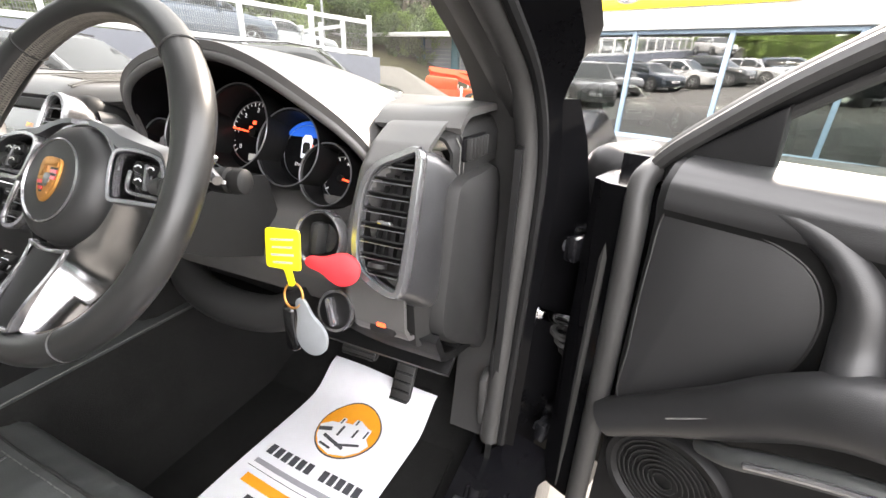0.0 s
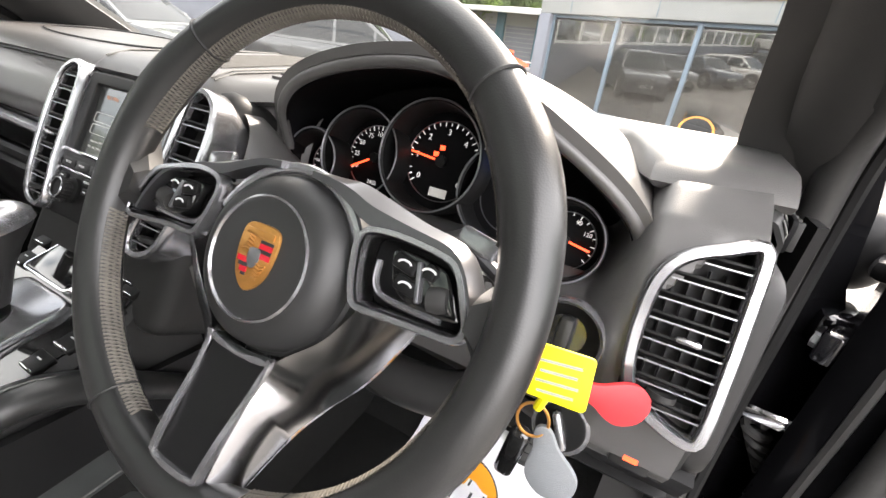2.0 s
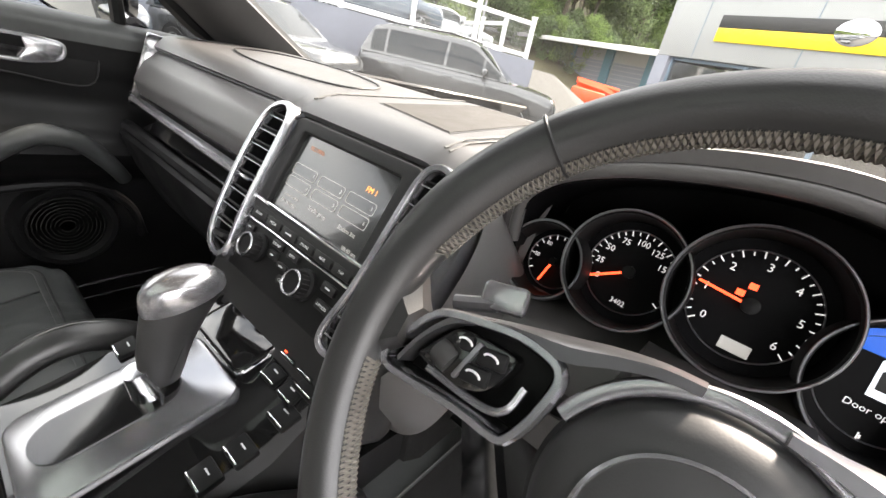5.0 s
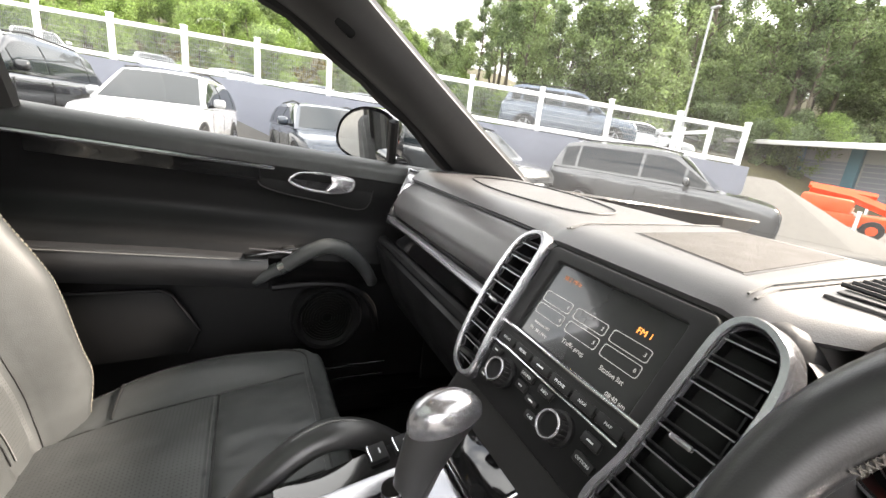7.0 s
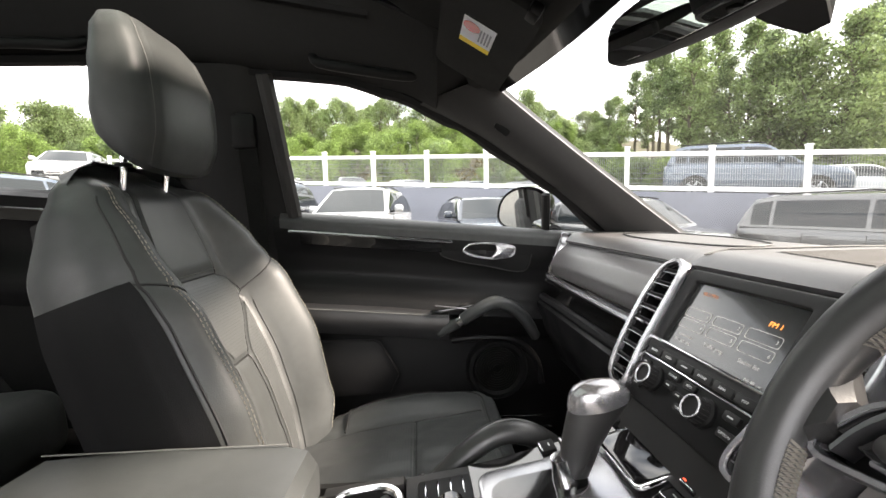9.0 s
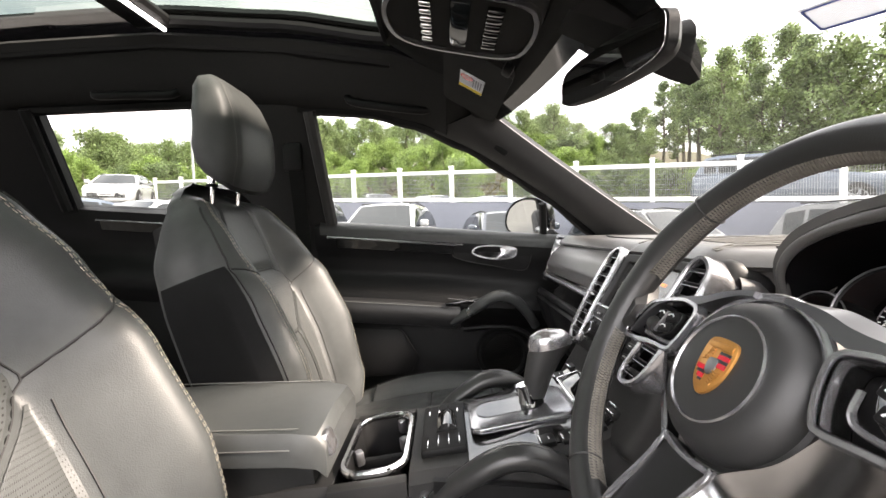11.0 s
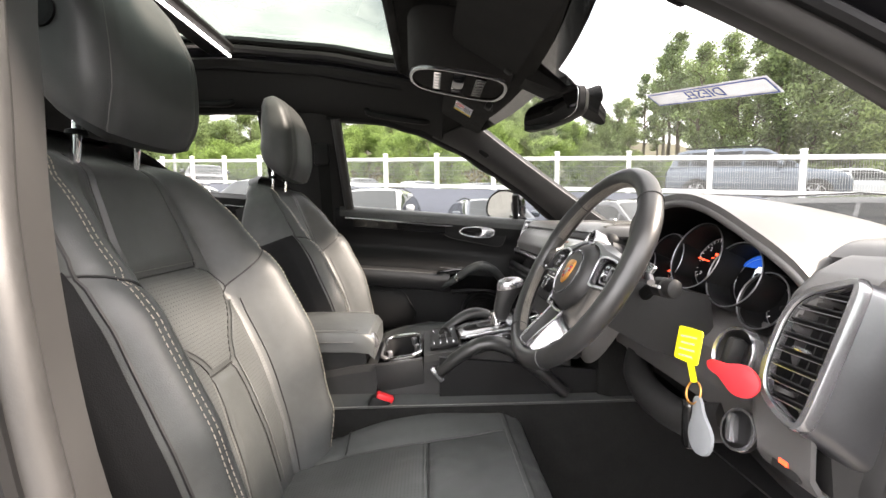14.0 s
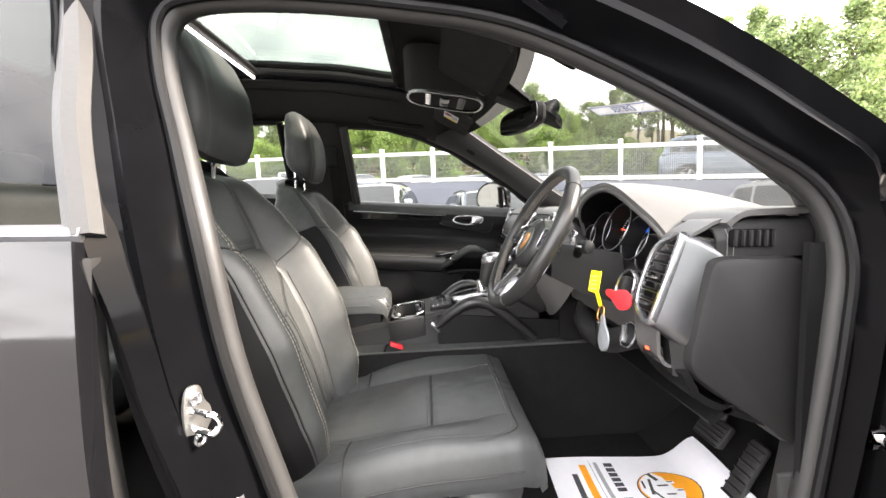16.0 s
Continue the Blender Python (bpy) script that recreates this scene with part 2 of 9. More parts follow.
RIM = mat("alloy_rim", (0.45, 0.46, 0.48), 0.3, 0.8, vary=0.08)
LAMP = mat("headlamp", (0.55, 0.57, 0.6), 0.08, 0.5, vary=0.15, scale=20, coat=1.0)
CAR_GLASS = mat("dark_car_glass", (0.012, 0.016, 0.018), 0.06, vary=0.15, scale=2, coat=0.15, spec=0.35)
SOIL = mat("bracken_bank", (0.075, 0.066, 0.030), 0.95, vary=0.45, scale=0.6, bump=0.8, bump_scale=8)
def leafy(m, share=0.45):
    """Lets part of the light through the leaf."""
    n, l = m.node_tree.nodes, m.node_tree.links
    t = n.new("ShaderNodeBsdfTranslucent")
    l.new(n["Principled BSDF"].inputs["Base Color"].links[0].from_socket, t.inputs["Color"])
    x = n.new("ShaderNodeMixShader")
    x.inputs["Fac"].default_value = share
    l.new(n["Principled BSDF"].outputs[0], x.inputs[1])
    l.new(t.outputs[0], x.inputs[2])
    l.new(x.outputs[0], n["Material Output"].inputs["Surface"])
    return m


LEAF = leafy(mat("leaf_green", (0.190, 0.250, 0.100), 0.6, vary=0.30, scale=0.5, island=0.5))
LEAF_DARK = leafy(mat("leaf_dark_green", (0.145, 0.195, 0.085), 0.6, vary=0.30, scale=0.5, island=0.5))
LEAF_BRIGHT = leafy(mat("leaf_bright_green", (0.22, 0.31, 0.085), 0.6, vary=0.30, scale=0.5, island=0.5))
BANNER = leafy(mat("thin_white_card", (0.72, 0.73, 0.76), 0.6, vary=0.03), 0.5)
# emission stands in for a bright reflection at the roof glass edge, no lamp
GLINT_WHITE = mat("glowing_white_glint", (0.9, 0.9, 0.9), 0.4, vary=0.01, emit=0.6)
BRACKEN = leafy(mat("bracken_leaf", (0.16, 0.13, 0.04), 0.7, vary=0.4, scale=0.5, island=0.6))
BARK = mat("bark", (0.10, 0.085, 0.06), 0.9, vary=0.35, scale=3, bump=0.6, bump_scale=20)
GALV = mat("galvanised_wire", (0.33, 0.34, 0.34), 0.5, 0.6, vary=0.1)


# ---- mesh tools ----
def obj(name, bm, material, smooth=True):
    me = bpy.data.meshes.new(name)
    bmesh.ops.recalc_face_normals(bm, faces=bm.faces[:])
    bm.to_mesh(me)
    bm.free()
    if smooth:
        me.shade_smooth()
        me.set_sharp_from_angle(angle=radians(38))
    me.materials.append(material)
    return new(name, me)


def part(name, bm, material, parent, label="", smooth=True):
    ob = obj(name, bm, material, smooth)
    ob.parent = parent
    if label:
        tagged(ob, label)
    return ob


def thing(name, label, category, at=None, group="", kind=""):
    e = new(name)
    e.empty_display_size = 0.05
    if at is not None:
        e.matrix_world = at
    return tagged(e, label, category, group, kind)


def rbox(sx, sy, sz, r=0.004, m=None, seg=2, bm=None):
    """Box with rounded edges, centred; m places it."""
    b = bmesh.new()
    bmesh.ops.create_cube(b, size=1, matrix=Matrix.Diagonal((sx, sy, sz, 1)))
    if r:
        bmesh.ops.bevel(b, geom=b.edges[:], offset=min(r, 0.49 * min(sx, sy, sz)), segments=seg, profile=0.5, affect="EDGES")
    if m is not None:
        b.transform(m)
    return join(bm, b) if bm else b


def join(bm, other):
    me = bpy.data.meshes.new("join")
    other.to_mesh(me)
    other.free()
    bm.from_mesh(me)
    bpy.data.meshes.remove(me)
    return bm


def at(x, y, z, rx=0, ry=0, rz=0):
    return pose(x, y, z, rx, ry, rz)


def spline(pts, n=8, closed=False):
    """Smooth curve through the points."""
    p = [Vector(q) for q in pts]
    out = []
    count = len(p) if closed else len(p) - 1
    for i in range(count):
        a = p[(i - 1) % len(p)] if closed or i > 0 else p[0] * 2 - p[1]
        b, c = p[i], p[(i + 1) % len(p)]
        d = p[(i + 2) % len(p)] if closed or i + 2 < len(p) else c * 2 - b
        for k in range(n):
            t = k / n
            out.append(0.5 * (2 * b + (c - a) * t + (2 * a - 5 * b + 4 * c - d) * t * t + (3 * b - a - 3 * c + d) * t ** 3))
    if not closed:
        out.append(p[-1])
    return out


def loft(rings, closed=True, caps=True, loop=False, bm=None):
    bm = bm or bmesh.new()
    vs = [[bm.verts.new(p) for p in r] for r in rings]
    k = len(vs[0])
    pairs = list(zip(vs, vs[1:])) + ([(vs[-1], vs[0])] if loop else [])
    for a, b in pairs:
        for i in range(k if closed else k - 1):
            j = (i + 1) % k
            bm.faces.new((a[i], a[j], b[j], b[i]))
    if caps and closed and not loop:
        bm.faces.new(vs[0])
        bm.faces.new(vs[-1][::-1])
    return bm


def sweep(pts, radius, seg=10, closed=False, flat=1.0, up=None, caps=True, bm=None, shape=None):
    """Tube along the points; radius a number or one for each point; shape: own cross-section as (across, up) pairs."""
    p = [Vector(q) for q in pts]
    n = len(p)
    r = radius if isinstance(radius, (list, tuple)) else [radius] * n
    ref = Vector(up) if up else None
    rings, side = [], None
    for i in range(n):
        a = p[i - 1] if closed or i else p[0]
        b = p[(i + 1) % n] if closed or i < n - 1 else p[-1]
        t = (b - a).normalized()
        if ref:
            side = t.cross(ref).normalized()
        elif side is None:
            side = t.cross(Vector((0, 0, 1)) if abs(t.z) < 0.9 else Vector((0, 1, 0))).normalized()
        else:
            side = (side - t * side.dot(t)).normalized()
        v = side.cross(t).normalized()
        if shape:
            rings.append([p[i] + side * u * r[i] + v * w * r[i] for u, w in shape])
        else:
            rings.append([p[i] + (side * math.cos(k * math.tau / seg) + v * flat * math.sin(k * math.tau / seg)) * r[i] for k in range(seg)])
    return loft(rings, True, caps and not closed, closed, bm)


def slab(outline, depth, bevel=0.0, m=None, seg=2, bm=None):
    """Flat shape in x, y pushed out along z from 0 to depth, its edges rounded."""
    b = bmesh.new()
    vs = [b.verts.new((q[0], q[1], 0)) for q in outline]
    f = b.faces.new(vs)
    out = bmesh.ops.extrude_face_region(b, geom=[f])
    top = [e for e in out["geom"] if isinstance(e, bmesh.types.BMVert)]
    bmesh.ops.translate(b, verts=top, vec=(0, 0, depth))
    if bevel:
        edges = [e for e in b.edges if all(v in set(top) for v in e.verts)]
        bmesh.ops.bevel(b, geom=edges, offset=bevel, segments=seg, profile=0.5, affect="EDGES")
    if m is not None:
        b.transform(m)
    return join(bm, b) if bm else b


def ring_slab(outer, inner, depth, m=None, bevel=0.0, bm=None):
    """Frame between two outlines of as many points, pushed out along z."""
    b = bmesh.new()
    k = len(outer)
    rows = [[b.verts.new((q[0], q[1], z)) for q in o] for o, z in ((outer, 0), (outer, depth), (inner, depth), (inner, 0))]
    for a, c in ((0, 1), (1, 2), (2, 3), (3, 0)):
        for i in range(k):
            j = (i + 1) % k
            b.faces.new((rows[a][i], rows[a][j], rows[c][j], rows[c][i]))
    if bevel:
        top = {v for v in rows[1] + rows[2]}
        edges = [e for e in b.edges if e.verts[0] in top and e.verts[1] in top and ((e.verts[0] in rows[1]) == (e.verts[1] in rows[1]))]
        bmesh.ops.bevel(b, geom=edges, offset=bevel, segments=3, profile=0.5, affect="EDGES")
    if m is not None:
        b.transform(m)
    return join(bm, b) if bm else b


def lathe(profile, seg=32, m=None, bm=None):
    """Turned shape round z from (radius, z) pairs."""
    rings = [[Vector((r * math.cos(k * math.tau / seg), r * math.sin(k * math.tau / seg), z)) for k in range(seg)] for r, z in profile]
    b = loft(rings, True, True)
    if m is not None:
        b.transform(m)
    return join(bm, b) if bm else b


def rounded(w, h, r, n=5, cx=0.0, cy=0.0):
    """Outline of a rounded rectangle."""
    out = []
    for sx, sy, a0 in ((1, 1, 0), (-1, 1, 90), (-1, -1, 180), (1, -1, 270)):
        for k in range(n + 1):
            a = radians(a0 + 90 * k / n)
            out.append((cx + sx * (w / 2 - r) + r * math.cos(a), cy + sy * (h / 2 - r) + r * math.sin(a)))
    return out


def grow(outline, d):
    """The outline moved outward by d."""
    p = [Vector((q[0], q[1])) for q in outline]
    area = sum(a.x * b.y - b.x * a.y for a, b in zip(p, p[1:] + p[:1]))
    s = 1 if area > 0 else -1
    out = []
    for i, q in enumerate(p):
        t = (p[(i + 1) % len(p)] - p[i - 1]).normalized()
        out.append((q.x + s * t.y * d, q.y - s * t.x * d))
    return out


VIEW = [None]      # where the visible side of the sheets faces, set for each space


def sheet(fn, nu, nv, thick=0.0, bm=None, uv=None):
    """Surface fn(u, v) for u and v in 0..1, with a thickness along its normals."""
    bm = bm or bmesh.new()
    g = [[Vector(fn(i / nu, j / nv)) for j in range(nv + 1)] for i in range(nu + 1)]
    vs = [[bm.verts.new(q) for q in row] for row in g]
    faces = [bm.faces.new((vs[i][j], vs[i + 1][j], vs[i + 1][j + 1], vs[i][j + 1])) for i in range(nu) for j in range(nv)]
    if uv:
        lay = bm.loops.layers.uv.new("UVMap")
        for i in range(nu):
            for j in range(nv):
                for lp, (a, b) in zip(faces[i * nv + j].loops, ((i, j), (i + 1, j), (i + 1, j + 1), (i, j + 1))):
                    lp[lay].uv = (a / nu * uv[0], b / nv * uv[1])
    if thick:
        def normal(i, j):
            a = g[min(i + 1, nu)][j] - g[max(i - 1, 0)][j]
            b = g[i][min(j + 1, nv)] - g[i][max(j - 1, 0)]
            return a.cross(b).normalized()
        if VIEW[0] is not None:
            away = sum(normal(i, j).dot((VIEW[0] - g[i][j]).normalized()) for i in range(0, nu + 1, 2) for j in range(0, nv + 1, 2))
            if away < 0:
                thick = -thick
        low = [[bm.verts.new(g[i][j] - normal(i, j) * thick) for j in range(nv + 1)] for i in range(nu + 1)]
        for i in range(nu):
            for j in range(nv):
                bm.faces.new((low[i][j], low[i][j + 1], low[i + 1][j + 1], low[i + 1][j]))
        rim = [(i, 0) for i in range(nu)] + [(nu, j) for j in range(nv)] + [(i, nv) for i in range(nu, 0, -1)] + [(0, j) for j in range(nv, 0, -1)]
        for (a, b), (c, d) in zip(rim, rim[1:] + rim[:1]):
            bm.faces.new((vs[a][b], low[a][b], low[c][d], vs[c][d]))
    return bm


def text(body, size, m, material, parent, name="lettering", extrude=0.0003, align="CENTER"):
    cu = bpy.data.curves.new(name, "FONT")
    cu.body, cu.size, cu.extrude, cu.align_x, cu.align_y = body, size, extrude, align, "CENTER"
    cu.resolution_u = 2
    tmp = bpy.data.objects.new(name, cu)
    scene.collection.objects.link(tmp)
    dg = bpy.context.evaluated_depsgraph_get()
    me = bpy.data.meshes.new_from_object(tmp.evaluated_get(dg))
    bpy.data.objects.remove(tmp)
    bpy.data.curves.remove(cu)
    me.transform(m)
    me.materials.clear()
    me.materials.append(material)
    ob = new(name, me)
    ob.parent = parent
    return ob


def smoothstep(a, b, x):
    t = max(0.0, min(1.0, (x - a) / (b - a)))
    return t * t * (3 - 2 * t)


def lerp_table(table, x):
    """Smooth value of a short table of (x, value) pairs."""
    if x <= table[0][0]:
        return table[0][1]
    for (a, va), (b, vb) in zip(table, table[1:]):
        if x <= b:
            t = (x - a) / (b - a)
            t = t * t * (3 - 2 * t) * 0.5 + t * 0.5
            return va + (vb - va) * t
    return table[-1][1]


def bezel(outline, width, height, m, lip=0.35, bm=None):
    """Rounded frame of even width lying round the outline, in its plane."""
    w, h = width / 2, height
    shape = [(-w, -h), (-w, -h * lip), (-w * 0.55, 0.0), (w * 0.55, 0.0), (w, -h * lip), (w, -h)]
    k = len(outline)
    rings = []
    for i in range(k):
        a, b = Vector((*outline[i - 1][:2], 0)), Vector((*outline[(i + 1) % k][:2], 0))
        t = (b - a).normalized()
        side = Vector((t.y, -t.x, 0))
        c = Vector((*outline[i][:2], 0))
        rings.append([m @ (c + side * u + Vector((0, 0, v))) for u, v in shape])
    return loft(rings, True, False, True, bm)


def curve2(pts, n=6):
    return [(p.x, p.y) for p in spline([(a, b, 0) for a, b in pts], n, True)]


def scan(outline, v):
    """Span of an outline at height v."""
    xs = []
    for (xa, ya), (xb, yb) in zip(outline, outline[1:] + outline[:1]):
        if (ya - v) * (yb - v) < 0:
            xs.append(xa + (xb - xa) * (v - ya) / (yb - ya))
    return (min(xs), max(xs)) if len(xs) > 1 else None


def vent_inside(i, m, holder, v0, v1, count, tab, wheel_at):
    """Slats with bright edges, upright vanes, a centre tab and a thumb wheel inside a vent's outline."""
    part("vent_box", slab(i, 0.002, 0, m @ at(0, 0, -0.040)), SEAM, holder)
    wall = [[m @ Vector((q[0], q[1], w)) for q in i] for w in (-0.002, -0.040)]
    part("vent_wall", loft(wall, True, False), PLASTIC, holder)
    for k in range(count):
        v = v0 + (v1 - v0) * k / (count - 1)
        sp = scan(i, v)
        if not sp or sp[1] - sp[0] < 0.012:
            continue
        s = part("vent_slat", rbox(sp[1] - sp[0], 0.0025, 0.016, 0.0008, m @ at((sp[0] + sp[1]) / 2, v, -0.013, -20)), PLASTIC, holder)
        part("slat_edge", rbox(sp[1] - sp[0] - 0.001, 0.0012, 0.0012, 0, m @ at((sp[0] + sp[1]) / 2, v - 0.0028, -0.0045)), SILVER_DARK, s)
    lo, hi = min(q[0] for q in i), max(q[0] for q in i)
    for k in range(1, 5):
        u = lo + (hi - lo) * k / 5
        part("vent_vane", rbox(0.0016, abs(v1 - v0) * 0.86, 0.010, 0, m @ at(u, (v0 + v1) / 2, -0.030)), SEAM, holder)
    part("vent_tab", rbox(0.018, 0.005, 0.008, 0.002, m @ at(tab[0], tab[1], -0.002)), SILVER, holder)
    part("vent_wheel", lathe([(0.001, -0.0025), (0.011, -0.0025), (0.011, 0.0025), (0.001, 0.0025)], 20, m @ at(wheel_at[0], wheel_at[1], -0.008, 90)), PLASTIC_GREY, holder)


# ---- outside ----
FENCE_A = Vector((-17.7, -9.2, 0))            # fence line on the retaining wall
FENCE_D = Vector((0.418, 0.908, 0))
FENCE_N = Vector((0.908, -0.418, 0))          # towards the lower car park
FENCE_LEN = 24.4                              # to the corner post


def lot_z(x, y):
    return -0.055 * max(-40, min(26, y))


def deck_z(x, y):
    return 1.93 - 0.058 * max(-40, min(26, y))


def past_wall(x, y):
    """Metres behind the wall's face; negative in the lower park."""
    return -(Vector((x, y, 0)) - FENCE_A).dot(FENCE_N)


def along_wall(x, y):
    return (Vector((x, y, 0)) - FENCE_A).dot(FENCE_D)


def land(x, y):
    """Natural ground: the sloping park, and the wooded bank behind the upper deck."""
    d, s = past_wall(x, y), along_wall(x, y)
    base = lot_z(x, y)
    if d > 0.3:
        up = deck_z(x, y) - 0.12
        end = smoothstep(FENCE_LEN + 7.0, FENCE_LEN + 1.0, s)
        base = base + (up - base) * end
    bank = smoothstep(17, 40, d) * 7.0 + smoothstep(34, 100, d) * 14.0
    bank *= 0.75 + 0.25 * smoothstep(30, -10, s)
    r = max(0.0, y - 30)
    far = smoothstep(18, 50, r) * 14 * smoothstep(40, -25, x)
    return base + max(bank, far)


def build_ground():
    bm = bmesh.new()
    xs = [-600, -300, -180] + [-120 + 2.5 * i for i in range(57)] + [30, 60, 120, 300, 600]
    ys = [-600, -300, -150, -90, -60] + [-45 + 2.5 * i for i in range(57)] + [110, 140, 200, 320, 600]
    vs = [[bm.verts.new((x, y, land(x, y) + 0.10 * noise.noise((x * 0.2, y * 0.2, 0)) * smoothstep(16, 24, past_wall(x, y)))) for y in ys] for x in xs]
    for i in range(len(xs) - 1):
        for j in range(len(ys) - 1):
            bm.faces.new((vs[i][j], vs[i + 1][j], vs[i + 1][j + 1], vs[i][j + 1]))
    ob = obj("ground", bm, ASPHALT)
    ob.data.materials.append(SOIL)
    for f in ob.data.polygons:
        c = f.center
        if past_wall(c.x, c.y) > 17 or c.y > 36:
            f.material_index = 1
    tagged(ob, "sloping grey asphalt car park with a wooded bank behind", "ground", kind="structure")


build_ground()


def wall_frame(s, z=0.0):
    p = FENCE_A + FENCE_D * s
    return Matrix.Translation((p.x, p.y, z)) @ Matrix.Rotation(math.atan2(FENCE_D.y, FENCE_D.x), 4, "Z")


def build_wall():
    bm = bmesh.new()
    rings = []
    for i in range(25):
        s = -20 + (FENCE_LEN + 20.3) * i / 24
        p = FENCE_A + FENCE_D * s
        top, low = deck_z(p.x, p.y), lot_z(p.x, p.y) - 0.5
        b = p - FENCE_N * 0.3
        rings.append([Vector((p.x, p.y, low)), Vector((p.x, p.y, top)), Vector((b.x, b.y, top)), Vector((b.x, b.y, low))])
    loft(rings, True, True, bm=bm)
    # return of the wall at the corner, falling with the ramp
    rings = []
    c = FENCE_A + FENCE_D * (FENCE_LEN + 0.15)
    for i in range(13):
        p = c - FENCE_N * (0.3 + 14.0 * i / 12)
        q = p + FENCE_D * 0.3
        top, low = deck_z(p.x, p.y), lot_z(p.x, p.y) - 0.5
        rings.append([Vector((p.x, p.y, low)), Vector((p.x, p.y, top)), Vector((q.x, q.y, top)), Vector((q.x, q.y, low))])
    loft(rings, True, True, bm=bm)
    tagged(obj("retaining_wall", bm, RENDERED, False), "tall grey painted retaining wall below the upper deck", "wall", kind="structure")


build_wall()


def fence_run(start, d, count, zfun, step, name_group, wires=True):
    """Posts and rails, with a wire panel in each bay."""
    d = Vector(d).normalized()
    ang = math.degrees(math.atan2(d.y, d.x))
    ends = [start + d * (step * i) for i in range(count)]
    f = thing("fence", "white painted post and rail fence with wire mesh panels", "fence", group=name_group)
    post = None
    for p in ends:
        m = at(p.x, p.y, zfun(p.x, p.y), 0, 0, ang)
        if post is None:
            bm = rbox(0.125, 0.125, 1.26, 0.012, at(0, 0, 0.56))
            join(bm, slab([(-0.075, -0.075), (0.075, -0.075), (0.075, 0.075), (-0.075, 0.075)], 0.04, 0.02, at(0, 0, 1.19)))
            post = part("post", bm, WHITE, f)
            post.matrix_basis = m
        else:
            o = new("post", post.data)
            o.parent, o.matrix_basis = f, m
    for a, b in zip(ends, ends[1:]):
        for h in (1.02, 0.10):
            za, zb = zfun(a.x, a.y) + h, zfun(b.x, b.y) + h
            rail = rbox(step - 0.10, 0.055, 0.125, 0.015)
            o = part("rail", rail, WHITE, f)
            o.matrix_basis = Matrix.Translation(((a.x + b.x) / 2, (a.y + b.y) / 2, (za + zb) / 2)) @ Matrix.Rotation(radians(ang), 4, "Z") @ Matrix.Rotation(math.atan2(za - zb, step), 4, "Y")
        if wires:
            bm = bmesh.new()
            za, zb = zfun(a.x, a.y), zfun(b.x, b.y)
            n = Vector((d.y, -d.x, 0)) * 0.0
            for k in range(1, 38):
                q = a.lerp(b, k / 38) + n
                z = za + (zb - za) * k / 38
                sweep([(q.x, q.y, z + 0.12), (q.x, q.y, z + 0.98)], 0.0045, 3, bm=bm, caps=False)
            for k in range(6):
                h = 0.22 + 0.14 * k
                sweep([(a.x, a.y, za + h), (b.x, b.y, zb + h)], 0.0045, 3, bm=bm, caps=False)
            part("wire_panel", bm, GALV, f, "galvanised wire mesh panel")
    return f


STEP = 2.03
fence_run(FENCE_A + FENCE_D * (FENCE_LEN - STEP * 15) - FENCE_N * 0.15, FENCE_D, 16, deck_z, STEP, "fences on the upper deck")
corner = FENCE_A + FENCE_D * FENCE_LEN - FENCE_N * 0.15
fence_run(corner - FENCE_N * 1.7, -FENCE_N, 7, deck_z, 1.7, "fences on the upper deck", wires=False)


def ramp_z(x, y):
    return lot_z(x, y) + 0.05


fence_run(Vector((-8.3, 23.4, 0)), Vector((-0.48, 0.88, 0)), 6, lambda x, y: lot_z(x, y) - 0.10 + 0.06 * (y - 23), 2.0, "fences by the ramp", wires=False)
fence_run(Vector((-12.6, 36.0, 0)), Vector((0.98, -0.2, 0)), 12, lambda x, y: lot_z(x, y) + 0.1, 2.0, "fences by the ramp", wires=False)


# showroom beside the car park
B_A = Vector((-4.3, 15.6, 0))
B_D = Vector((0.93, -0.367, 0)).normalized()
B_N = Vector((B_D.y, -B_D.x, 0))             # out of the front


def bframe(s, out=0.0, z=0.0):
    p = B_A + B_D * s + B_N * out
    return Matrix.Translation((p.x, p.y, z)) @ Matrix.Rotation(math.atan2(B_D.y, B_D.x), 4, "Z")


